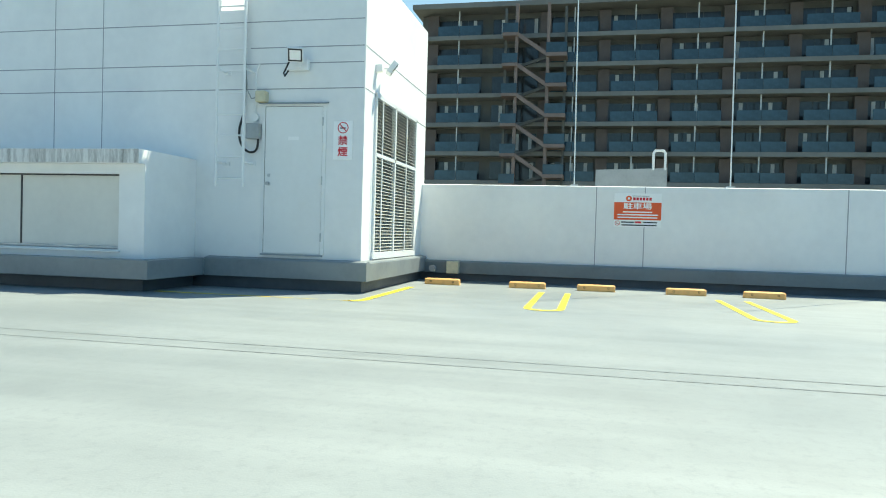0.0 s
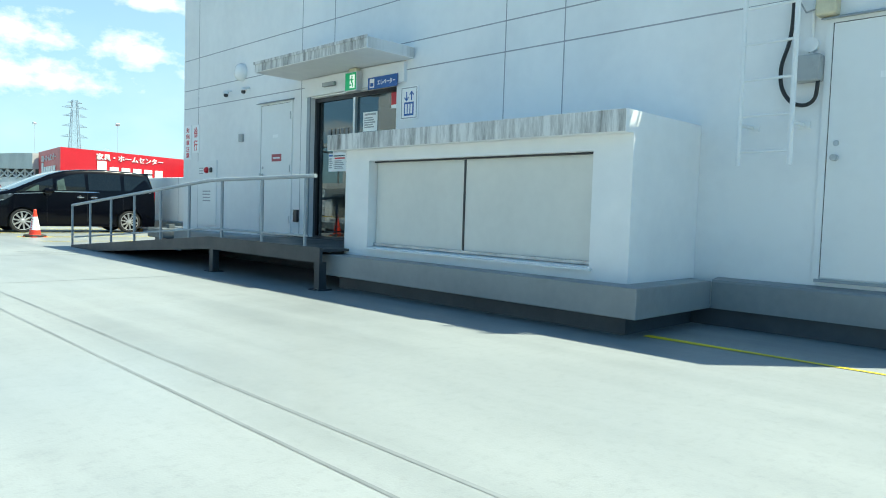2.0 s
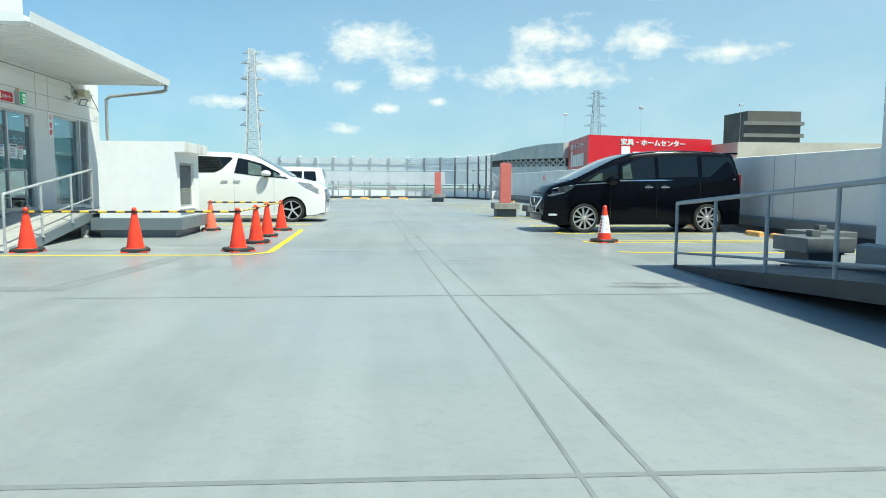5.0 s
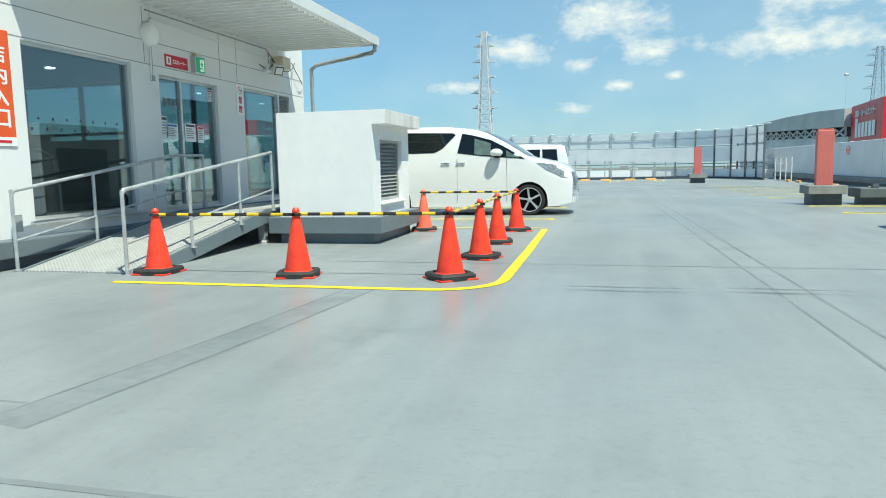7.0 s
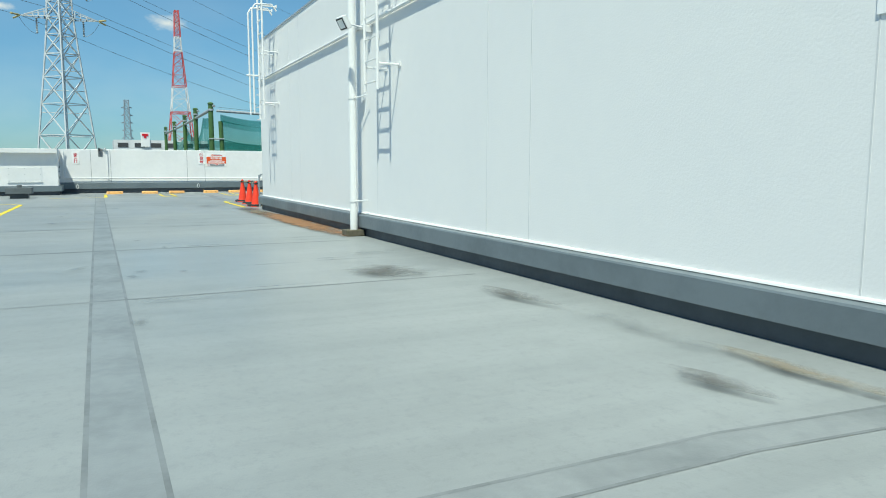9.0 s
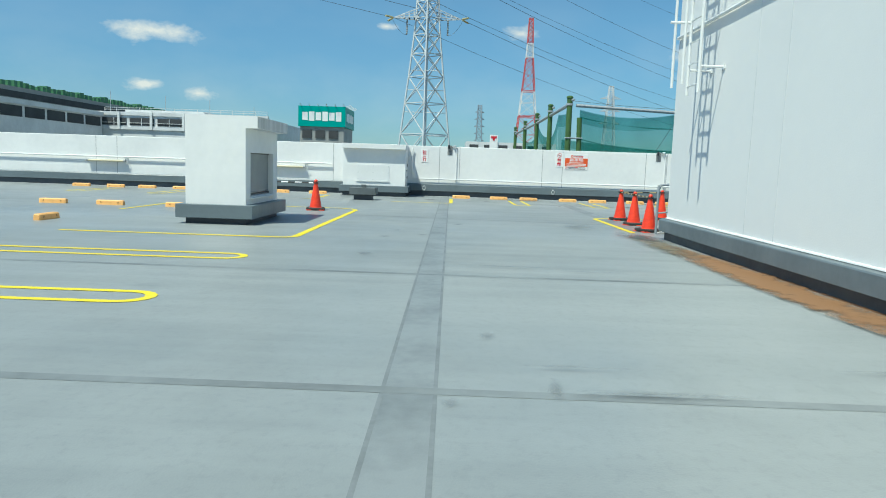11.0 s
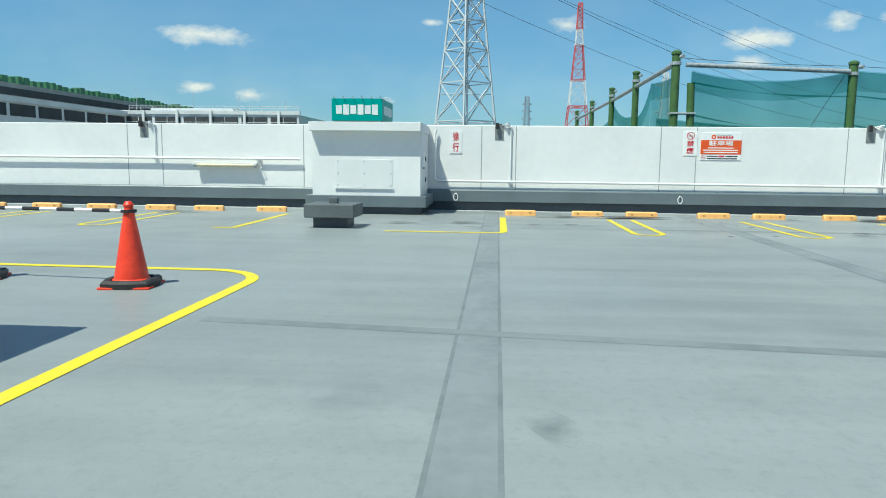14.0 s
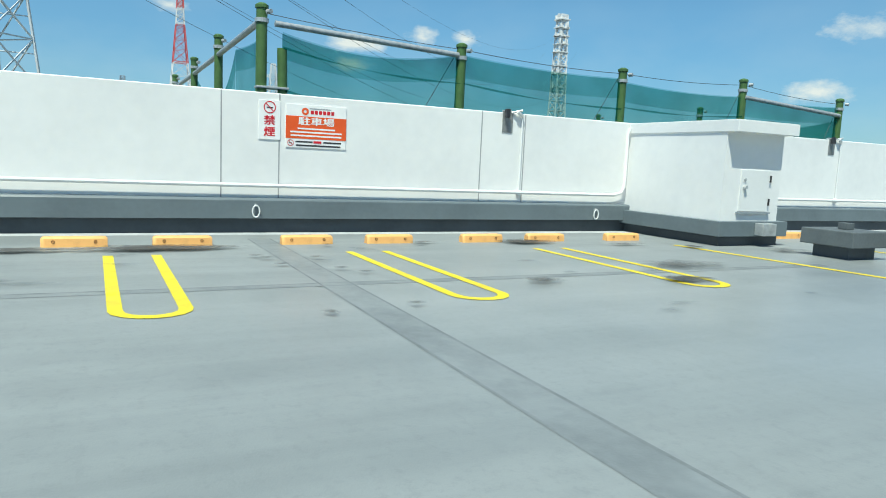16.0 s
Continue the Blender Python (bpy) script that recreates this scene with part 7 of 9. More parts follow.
def van(name, label, at, turn, paint, S):
    """A one-box car: tail at x = 0, nose at x = L in its own frame; loft of cross sections with cut wheel arches."""
    ob = thing(name, at, label, "car", "parked cars", turn=turn)
    m = WORLD[ob]
    L, W, belt, top, ax, ground = S["L"], S["W"] / 2, S["belt"], S["top"], S["axles"], 0.19
    R = 0.385

    def hw(x):
        k = W
        if x > L - 0.75:
            k -= 0.17 * ((x - L + 0.75) / 0.75) ** 2
        if x < 0.35:
            k -= 0.06 * ((0.35 - x) / 0.35) ** 2
        return k

    def side(x, z):
        """Half width at a height: upright below the belt, leaning in above."""
        k = hw(x)
        zb = min(belt(x), interp(top, x) - 0.08)
        if z <= zb:
            return k - 0.035 * max(0, (0.5 - z) / 0.35) ** 2 - 0.012 * max(0, (z - 0.8) / 0.4)
        return k - 0.012 - 0.24 * (z - zb) / 0.66 * 0.62

    def zbot(x):
        for a in ax:
            if abs(x - a) < R:
                return max(ground, 0.335 + math.sqrt(R * R - (x - a) ** 2))
        return ground + (0.08 * max(0, (x - L + 0.3) / 0.3))
    xs = {round(L * i / 56, 4) for i in range(57)} | {t[0] for t in top}
    for a in ax:
        xs |= {a + R * math.cos(math.pi * i / 12) * 0.9999 for i in range(13)} | {a - R - 0.002, a + R + 0.002}
    xs = sorted(x for x in xs if 0 <= x <= L)
    b = bmesh.new()
    rings = []
    for x in xs:
        zt, z0 = interp(top, x), zbot(x)
        zb = max(z0 + 0.05, min(belt(x), zt - 0.08))
        lv = [z0, z0 + (zb - z0) * 0.33, z0 + (zb - z0) * 0.66, zb, zb + (zt - 0.05 - zb) * 0.5, zt - 0.05]
        half = [(side(x, z), z) for z in lv]
        e = half[-1][0]
        half += [(e - 0.035, zt - 0.018), (e - 0.11, zt - 0.003), (e * 0.55, zt + 0.008), (0.0, zt + 0.012)]
        full = half + [(-y, z) for y, z in half[-2::-1]]
        rings.append([b.verts.new((x + (S["bow"] * (1 - (y / W) ** 2) * max(0, (x - L + 0.9) / 0.9) if x > L - 0.9 else 0), y, z)) for y, z in full])
    for p, q in zip(rings, rings[1:]):
        for i in range(len(p) - 1):
            b.faces.new((p[i], p[i + 1], q[i + 1], q[i]))
    b.faces.new(rings[0]), b.faces.new(rings[-1])
    b.transform(m)
    body = part("body", b, paint, ob, smooth=True)

    def P(nm, bm, mt, parent=ob, lb="", smooth=False):
        bm.transform(m)
        return part(nm, bm, mt, parent, lb, smooth)
    P("underbody", bx(0.15, L - 0.25, -W + 0.27, W - 0.27, 0.17, 0.85), TRIMK)

    def pane(pts, s, mt, nm="side_window", lift=0.006, lb=""):
        """A side window from (x, z) corners, on the leaning flank."""
        g = bmesh.new()
        vs = [g.verts.new((x, s * (side(x, z) + lift), z)) for x, z in pts]
        g.faces.new(vs)
        ext = bmesh.ops.extrude_face_region(g, geom=g.faces[:])
        for v in ext["geom"]:
            if isinstance(v, bmesh.types.BMVert):
                v.co.y -= s * 0.02
        bmesh.ops.triangulate(g, faces=g.faces[:])
        return P(nm, g, mt, ob, lb)
    for s in (-1, 1):
        for pts, mt in S["windows"]:
            pane(pts, s, mt, lift=0.012 if mt in (CARGLASS2, CARGLASS3) else 0.006)
        for x in S["seams"]:
            zs = belt(x) - 0.02
            P("door_seam", bx(x - 0.0025, x + 0.0025, s * (side(x, 0.7) - 0.01), s * (side(x, 0.7) + 0.0025), 0.32, zs), TRIMK if paint is BLACKP else GREYBOX)
        P("sill_trim", bx(ax[0] + R + 0.05, ax[1] - R - 0.05, s * (W - 0.05), s * (W - 0.02), 0.185, 0.25), S["trim"])
        if S.get("fog"):
            pane([(4.32, 0.39), (4.50, 0.385), (4.50, 0.43), (4.32, 0.43)], s, SIGNW, "fog_strip", 0.012, "white fog lamp strip")
            pane([(3.06, 1.135), (3.92, 1.075), (3.92, 1.093), (3.06, 1.157)], s, CHROME, "belt_moulding", 0.014)
        if S.get("beltline"):
            pane([(S["beltline"][0], belt(1.0) - 0.005), (S["beltline"][1], belt(2.5) - 0.02), (S["beltline"][1], belt(2.5) + 0.005), (S["beltline"][0], belt(1.0) + 0.02)], s, CHROME, "belt_moulding", 0.009)
        for x in S["handles"]:
            y = side(x, S["hz"])
            d = P("door_handle", bx(x - 0.10, x + 0.10, s * (y + 0.010), s * (y + 0.030), S["hz"] - 0.012, S["hz"] + 0.014, 0.009), CHROME, ob, "chrome door handle")
            P("handle_recess", lathe([(0.0, 0.0), (0.062, 0.0), (0.058, 0.004), (0, 0.005)], 18, Matrix.Translation((x, s * (y - 0.001), S["hz"] - 0.006)) @ Matrix.Rotation(radians(90 * -s), 4, "X")), S["recess"], d)
        mx, mz = S["mirror"]
        y = side(mx, mz)
        mb = bmesh.new()
        bmesh.ops.create_uvsphere(mb, u_segments=18, v_segments=12, radius=1, matrix=Matrix.Translation((mx, s * (y + 0.12), mz + 0.01)) @ Matrix.Diagonal((0.14, 0.10, 0.09, 1)))
        for v in mb.verts:
            v.co.z = max(v.co.z, mz - 0.055)
        mi = P("door_mirror", mb, paint, ob, "", True)
        P("mirror_foot", bx(mx - 0.06, mx + 0.07, s * (y - 0.02), s * (y + 0.16), mz - 0.10, mz - 0.05, 0.02), TRIMK, mi)
        g = bmesh.new()
        hx = S["lamp"]
        vs = [g.verts.new((x + S["bow"] * (1 - (hw(x) / W) ** 2) * max(0, (x - L + 0.9) / 0.9) + 0.008, s * (side(min(x, L), z) + 0.012 - inn), z)) for x, z, inn in hx]
        g.faces.new(vs)
        ext = bmesh.ops.extrude_face_region(g, geom=g.faces[:])
        for v in ext["geom"]:
            if isinstance(v, bmesh.types.BMVert):
                v.co.x -= 0.03
                v.co.y -= s * 0.02
        bmesh.ops.triangulate(g, faces=g.faces[:])
        hl = P("headlight", g, S.get("lens", LENS), ob, "clear headlight lens")
        if S.get("strips"):
            for (xa, za), (xb, zb_) in S["strips"]:
                g = bmesh.new()
                g.faces.new([g.verts.new((x + S["bow"] * (1 - (hw(x) / W) ** 2) * max(0, (x - L + 0.9) / 0.9) + 0.012, s * (side(min(x, L), z) + 0.016), z)) for x, z in ((xa, za), (xb, zb_), (xb, zb_ + 0.022), (xa, za + 0.016))])
                P("light_strip", g, LENS, hl, "bright lamp strip")
        if not S.get("plain_tail"):
            P("tail_light", bx(-0.006, 0.05, s * (W - 0.12), s * (W - 0.07), 1.02, 1.34, 0.012), TAILR, ob, "red tail light")
        P("fog_lamp", bx(L - 0.10, L - 0.02, s * (W - 0.36), s * (W - 0.20), 0.36, 0.46, 0.02), S["foglens"])
    # windscreen and rear glass follow the roof line
    for nm, x0, x1, k in (("windscreen", *S["screen"], 0.90), ("rear_window", *S["back"], 0.86)):
        g = bmesh.new()
        prev = None
        for i in range(9):
            x = x0 + (x1 - x0) * i / 8
            z = interp(top, x)
            w_ = (side(x, z - 0.05) - 0.06) * k / 0.9
            row = [g.verts.new((x + (S["bow"] * (1 - (y_ / W) ** 2) * max(0, (x - L + 0.9) / 0.9) if x > L - 0.9 else 0) + (0.006 if nm == "windscreen" else -0.008), y_, z + 0.016 - 0.01 * (y_ / W) ** 2 - (0.012 if abs(y_) > w_ * 0.9 else 0))) for y_ in (-w_, -w_ * 0.8, 0, w_ * 0.8, w_)]
            if prev:
                for a, c, d, e in zip(prev, prev[1:], row, row[1:]):
                    g.faces.new((a, c, e, d))
            prev = row
        P(nm, g, SCREEN, ob, "", True)
    # nose
    nx = L + S["bow"]

    def nose(y, z):
        x = L
        if z > top[-1][1]:
            for (a, u), (c, v) in zip(top[::-1], top[-2::-1]):
                if u <= z <= v:
                    x = a + (c - a) * (z - u) / (v - u)
                    break
        return x + S["bow"] * (1 - (y / W) ** 2) * max(0, (x - L + 0.9) / 0.9)

    def skin(y0, y1, za, zb, lift, thick=0.02, slope=0.0):
        """A patch that follows the nose, from y0 to y1 and za to zb."""
        g = bmesh.new()
        rows = []
        for i in range(11):
            y = y0 + (y1 - y0) * i / 10
            dz = slope * abs(y)
            rows.append([[g.verts.new((nose(y, z + dz) + lift - t, y, z + dz)) for z in (za, za * 0.5 + zb * 0.5, zb)] for t in (0, thick)])
        for a, c in zip(rows, rows[1:]):
            for t in (0, 1):
                for k in (0, 1):
                    g.faces.new((a[t][k], a[t][k + 1], c[t][k + 1], c[t][k]))
            for k in (0, 2):
                g.faces.new((a[0][k], a[1][k], c[1][k], c[0][k]))
        for r_ in (rows[0], rows[-1]):
            for k in (0, 1):
                g.faces.new((r_[0][k], r_[0][k + 1], r_[1][k + 1], r_[1][k]))
        return g
    gw = W - 0.26
    gr = P("grille", skin(-gw, gw, 0.52, 0.92, 0.012), TRIMK if S["dark_grille"] else CHROME, ob, "front grille")
    for k in range(5):
        P("grille_bar", skin(-gw * 0.96, gw * 0.96, 0.53 + k * 0.065, 0.55 + k * 0.065, 0.026), CHROME if not S["dark_grille"] or k > 3 else TRIMK, gr)
    if S["dark_grille"]:
        for s in (-1, 1):
            P("chrome_wing", skin(s * 0.22, s * gw, 0.40, 0.47, 0.03, slope=0.55), CHROME, gr)
    P("badge", lathe([(0, 0), (0.06, 0), (0.06, 0.012), (0.045, 0.014), (0, 0.014)], 18, Matrix.Translation((nose(0, 0.72) + 0.02, 0, 0.72)) @ Matrix.Rotation(radians(90), 4, "Y")), CHROME, gr)
    P("lower_bumper", skin(-W * 0.72, W * 0.72, 0.27, 0.40, 0.015), S["trim"])
    pl = P("number_plate", bx(nx + 0.012, nx + 0.022, -0.165, 0.165, 0.44, 0.605, 0.004), SIGNW, ob, "white number plate with dark bars")
    P("plate_bar", bx(nx + 0.022, nx + 0.024, -0.12, 0.12, 0.46, 0.53), SIGNK, pl)
    P("plate_bar", bx(nx + 0.022, nx + 0.024, -0.08, 0.08, 0.555, 0.585), SIGNK, pl)
    if S.get("visor"):
        P("rear_spoiler", bx(0.02, 0.32, -W + 0.22, W - 0.22, interp(top, 0.3) - 0.01, interp(top, 0.3) + 0.03, 0.012), paint)
    for x in ax:
        for s in (-1, 1):
            y = s * (W - 0.115)
            mw = Matrix.Translation((x, y, 0.335)) @ Matrix.Rotation(radians(90 * -s), 4, "X")
            w = P("wheel", lathe([(0.20, -0.10), (0.30, -0.105), (0.325, -0.09), (0.335, -0.05), (0.335, 0.05), (0.325, 0.09), (0.31, 0.105), (0.262, 0.10), (0.25, 0.06)], 36, mw), TYRE, ob, "", True)
            P("rim", lathe([(0.258, 0.095), (0.25, 0.09), (0.24, 0.03), (0.0, 0.02)], 36, mw), RIMDARK, w)
            P("rim_edge", lathe([(0.262, 0.098), (0.258, 0.107), (0.246, 0.105), (0.243, 0.09)], 36, mw), RIM, w, "", True)
            for k in range(S["spokes"]):
                a = 360 / S["spokes"] * k + 8
                sp = prism([(0.018, 0.04), (-0.018, 0.04), (-0.018 * S["fat"], 0.246), (0.018 * S["fat"], 0.246)], "z", 0.055, 0.088)
                sp.transform(mw @ Matrix.Rotation(radians(a), 4, "Z"))
                P("spoke", sp, S.get("rim", RIM), w)
            P("hub", lathe([(0.05, 0.05), (0.05, 0.09), (0.035, 0.098), (0, 0.1)], 18, mw), RIM, w)
    return ob


ALPHA = dict(
    L=4.90, W=1.85, axles=(1.0, 4.03), bow=0.10, belt=lambda x: 1.26 + 0.02 * min(1, x / 3), trim=PEARL, foglens=LENS, dark_grille=False, spokes=5, fat=1.3, visor=True, recess=PEARL,
    top=[(0, 0.95), (0.03, 1.25), (0.12, 1.66), (0.25, 1.86), (0.6, 1.93), (1.3, 1.96), (2.2, 1.95), (2.75, 1.89), (3.1, 1.80), (3.5, 1.59), (3.9, 1.34), (4.05, 1.25), (4.3, 1.20), (4.6, 1.12), (4.77, 1.04), (4.85, 0.94), (4.89, 0.80), (4.9, 0.62)],
    windows=[([(0.42, 1.42), (1.45, 1.37), (1.94, 1.375), (2.12, 1.46), (2.42, 1.76), (2.36, 1.80), (1.4, 1.83), (0.5, 1.81)], CARGLASS), ([(2.46, 1.36), (3.0, 1.29), (3.94, 1.21), (3.6, 1.42), (3.2, 1.63), (2.8, 1.74), (2.56, 1.785)], CARGLASS),
             ([(2.84, 1.33), (3.20, 1.295), (3.20, 1.56), (2.84, 1.67)], CARGLASS2), ([(3.54, 1.27), (3.82, 1.235), (3.54, 1.40)], CARGLASS2)],
    seams=(1.25, 2.46, 3.55), handles=(2.20, 2.54), hz=1.14, mirror=(3.34, 1.34), screen=(3.02, 4.02), back=(0.03, 0.22),
    lamp=[(4.20, 1.12, 0), (4.40, 0.97, 0), (4.70, 0.82, 0), (4.87, 0.78, 0.02), (4.865, 0.84, 0.05), (4.76, 0.98, 0.01), (4.5, 1.09, 0)])
SERE = dict(
    L=4.60, W=1.72, axles=(0.80, 3.70), lens=LENS_DARK, rim=RIMGREY, strips=(((3.98, 1.065), (4.40, 0.985)), ((4.16, 0.90), (4.50, 0.83))), bow=0.05, belt=lambda x: 1.24 - 0.02 * x, trim=BLACKP, foglens=SIGNW, dark_grille=True, spokes=10, fat=1.25, visor=True, fog=True, beltline=(0.15, 2.9), recess=TRIMK,
    top=[(0, 0.95), (0.04, 1.3), (0.14, 1.66), (0.2, 1.80), (0.7, 1.87), (1.5, 1.89), (2.1, 1.86), (2.6, 1.80), (3.0, 1.67), (3.45, 1.455), (3.8, 1.28), (4.03, 1.18), (4.25, 1.12), (4.42, 1.045), (4.51, 0.96), (4.565, 0.84), (4.59, 0.72), (4.60, 0.60)],
    windows=[([(0.10, 1.30), (0.95, 1.28), (0.95, 1.74), (0.25, 1.73)], CARGLASS), ([(1.05, 1.28), (1.98, 1.25), (1.98, 1.74), (1.06, 1.76)], CARGLASS), ([(2.06, 1.24), (2.86, 1.20), (2.84, 1.52), (2.45, 1.68), (2.08, 1.74)], CARGLASS), ([(2.60, 1.23), (2.82, 1.22), (2.82, 1.49), (2.64, 1.57)], CARGLASS3), ([(2.94, 1.19), (3.86, 1.14), (3.42, 1.38), (2.94, 1.56)], CARGLASS), ([(3.30, 1.185), (3.64, 1.165), (3.36, 1.34), (3.30, 1.36)], CARGLASS3)],
    seams=(1.00, 2.02, 3.1), handles=(1.84, 2.22), hz=1.04, mirror=(3.08, 1.19), screen=(2.66, 4.02), back=(0.04, 0.2),
    lamp=[(3.92, 1.08, 0), (4.00, 1.00, 0), (4.16, 0.89, 0), (4.42, 0.81, 0), (4.55, 0.80, 0.03), (4.53, 0.87, 0.05), (4.42, 0.98, 0.01), (4.18, 1.05, 0)])
KEI = dict(
    plain_tail=True,
    L=3.40, W=1.48, axles=(0.5, 2.85), bow=0.06, belt=lambda x: 1.05, trim=SILVERW, foglens=LENS, dark_grille=True, spokes=7, fat=1.2, recess=TRIMK,
    top=[(0, 0.9), (0.04, 1.3), (0.12, 1.58), (0.25, 1.63), (1.2, 1.66), (2.0, 1.64), (2.35, 1.58), (2.6, 1.38), (2.85, 1.12), (3.0, 1.02), (3.2, 0.96), (3.34, 0.86), (3.4, 0.66)],
    windows=[([(0.30, 1.17), (0.72, 1.15), (0.74, 1.50), (0.34, 1.50)], CARGLASS), ([(0.80, 1.14), (1.4, 1.13), (1.4, 1.50), (0.80, 1.50)], CARGLASS), ([(1.48, 1.12), (2.25, 1.10), (2.2, 1.36), (2.05, 1.50), (1.48, 1.50)], CARGLASS)],
    seams=(0.76, 1.44, 2.35), handles=(0.9, 1.6), hz=0.98, mirror=(2.3, 1.12), screen=(2.36, 2.92), back=(0.04, 0.14),
    lamp=[(3.02, 0.92, 0), (3.30, 0.86, 0), (3.36, 0.76, 0.04), (3.34, 0.74, 0.06), (3.2, 0.74, 0.0), (3.04, 0.80, 0)])
van("minivan", "pearl white minivan parked nose out beside the cones", (-11.98, 27.22, 0), 0, PEARL, ALPHA)
van("minivan", "black minivan with silver alloy wheels parked nose out", (2.81, 22.72, 0), 180, BLACKP, SERE)
van("small_car", "small white box car parked tail out behind the minivan", (-7.38, 31.8, 0), 180, SILVERW, KEI)

# ---- fence and ramp screen at the north end ----
DARKSTEEL = mat("dark_slate_steel", (0.14, 0.155, 0.168), 0.5, bump=0)
NF = thing("north_fence", (-9, 61, 0), "tall fence of frosted sheets on dark steel posts", "fence", "", "structure")
GREYPOST = mat("mid_grey_fence_steel", (0.40, 0.425, 0.44), 0.5, metal=0.2, bump=0)
FENCE = [(-11.63 - 1.40 * k, 61.0) for k in range(22, 0, -1)] + [(-11.63, 61.0), (-10.33, 61.0), (-8.99, 61.0), (-7.63, 61.0), (-6.17, 61.0), (-4.74, 60.95), (-3.29, 60.78), (-2.03, 60.34), (-0.88, 59.52), (0.15, 58.53), (0.95, 57.36), (1.56, 56.08), (1.91, 54.7), (2.04, 53.29)]


def fence_bar(p, q, z0, z1, thick, gap=0.0, off=0.0):
    """A bar or sheet between two posts, off being its distance to the back of their line."""
    p, q = Vector((*p, 0)), Vector((*q, 0))
    d = (q - p).normalized()
    n = Vector((-d.y, d.x, 0))
    b = bx(gap, (q - p).length - gap, off, off + thick, z0, z1)
    b.transform(Matrix(((d.x, n.x, 0, p.x), (d.y, n.y, 0, p.y), (0, 0, 1, 0), (0, 0, 0, 1))))
    return b


for k, (x, y) in enumerate(FENCE):
    dark = x > -2.5
    part("post", bx(x - 0.05, x + 0.05, y - 0.07, y + 0.07, 0, 3.02), DARKSTEEL if dark else GREYPOST, NF, "dark steel post" if dark else "grey steel post")
    part("lamp_arm", tube([(x, y - 0.02, 2.98), (x, y - 0.05, 3.08), (x + 0.14, y - 0.09, 3.10), (x + 0.30, y - 0.12, 3.08)], 0.035, 7), WHITE_SMOOTH, NF, "white lamp arm", smooth=True)
    if k + 1 < len(FENCE):
        q = FENCE[k + 1]
        part("upper_sheet", fence_bar((x, y), q, 2.10, 3.00, 0.012, 0.06, 0.03), SCREENSHEET, NF, "translucent white sheet")
        part("middle_sheet", fence_bar((x, y), q, 1.05, 1.98, 0.012, 0.06, 0.03), SCREENSHEET, NF, "translucent white sheet")
        part("lower_panel", fence_bar((x, y), q, 0.12, 0.60, 0.02, 0.06, 0.02), FROST, NF, "white lower panel")
        for z, mt in ((0.72, GREYPOST), (0.92, DARKSTEEL), (2.00, GREYPOST), (2.54, STEEL)):
            part("rail", fence_bar((x, y), q, z, z + 0.05, 0.035, 0.0, -0.03), mt, NF)
        part("base_beam", fence_bar((x, y), q, 0, 0.12, 0.12, 0.0, -0.06), CURB_DARK, NF)
RS = thing("ramp_screen", (-6, 58.5, 0), "pale sloping screen along the down ramp", "fence", "", "structure")
part("screen_sheet", prism([(-20.0, 1.40), (-20.0, 1.95), (-0.6, 1.95), (-0.6, 1.02), (-9.0, 1.28)], "y", 58.5, 58.54), SCREENSHEET, RS)
part("screen_base", bx(-20.0, -0.6, 58.5, 58.7, 0, 0.10), CURB_DARK, RS)
for k in range(11):
    part("post", bx(-19.9 + k * 1.9, -19.84 + k * 1.9, 58.56, 58.62, 0.1, 1.93), GREYPOST, RS)
for k, x in enumerate((1.5, 2.0, 2.45)):
    tp = thing("steel_post", (x, 58.4, 0), "tall dark steel post", "post", "tall posts at the ramp head")
    part("post", bx(x - 0.05, x + 0.05, 58.3, 58.42, 0, 2.95), BLACKFRAME, tp)
SA = thing("steel_stair", (2.9, 57.8, 0), "zigzag steel stair beyond the parapet end", "stair")
for k in range(8):
    part("tread", bx(2.3 + k * 0.14, 2.55 + k * 0.14, 57.5, 58.2, 1.75 - k * 0.16, 1.79 - k * 0.16), STEEL, SA)
for y in (57.5, 58.2):
    part("stringer", bars([((2.2, y, 1.95), (3.5, y, 0.45)), ((2.2, y, 2.7), (3.4, y, 1.3)), ((2.2, y, 1.9), (2.2, y, 2.7)), ((2.8, y, 1.2), (2.8, y, 2.0))], 0.03), STEEL, SA)
part("white_base", bx(2.6, 3.4, 56.9, 57.4, 0, 0.55, 0.01), WHITE, SA)
GF = thing("low_guard_rail", (3.0, 50, 0), "white steel guard rail near the lane end", "guard rail")
for k in range(4):
    part("post", rod((2.7, 50 + k * 1.2, 0), (2.7, 50 + k * 1.2, 1.2), 0.03), WHITE_SMOOTH, GF)
for z in (0.5, 0.85, 1.2):
    part("rail", rod((2.7, 50, z), (2.7, 53.6, z), 0.022), WHITE_SMOOTH, GF)

# ---- home centre to the north ----
HC = thing("home_centre", (24, 92, -15), "red home-centre sign block with grey arched hall", "building", "", "structure")
c0, cr, cl = Vector((17.1, 80.9, 0)), Vector((33.9, 87.0, 0)), Vector((18.5, 94.0, 0))
part("sign_block", prism([tuple(c0[:2]), tuple(cr[:2]), tuple((cr + cl - c0)[:2]), tuple(cl[:2])], "z", 1.5, 6.45), HOMERED, HC, "red fascia block")
part("lower_wall", prism([tuple(c0[:2]), tuple(cr[:2]), tuple((cr + cl - c0)[:2]), tuple(cl[:2])], "z", -15, 1.49), MALLWALL, HC)


def fascia(p, q, out, z):
    d = (q - p).normalized()
    return (d, Vector((0, 0, 1)), d.cross(Vector((0, 0, 1)))), p


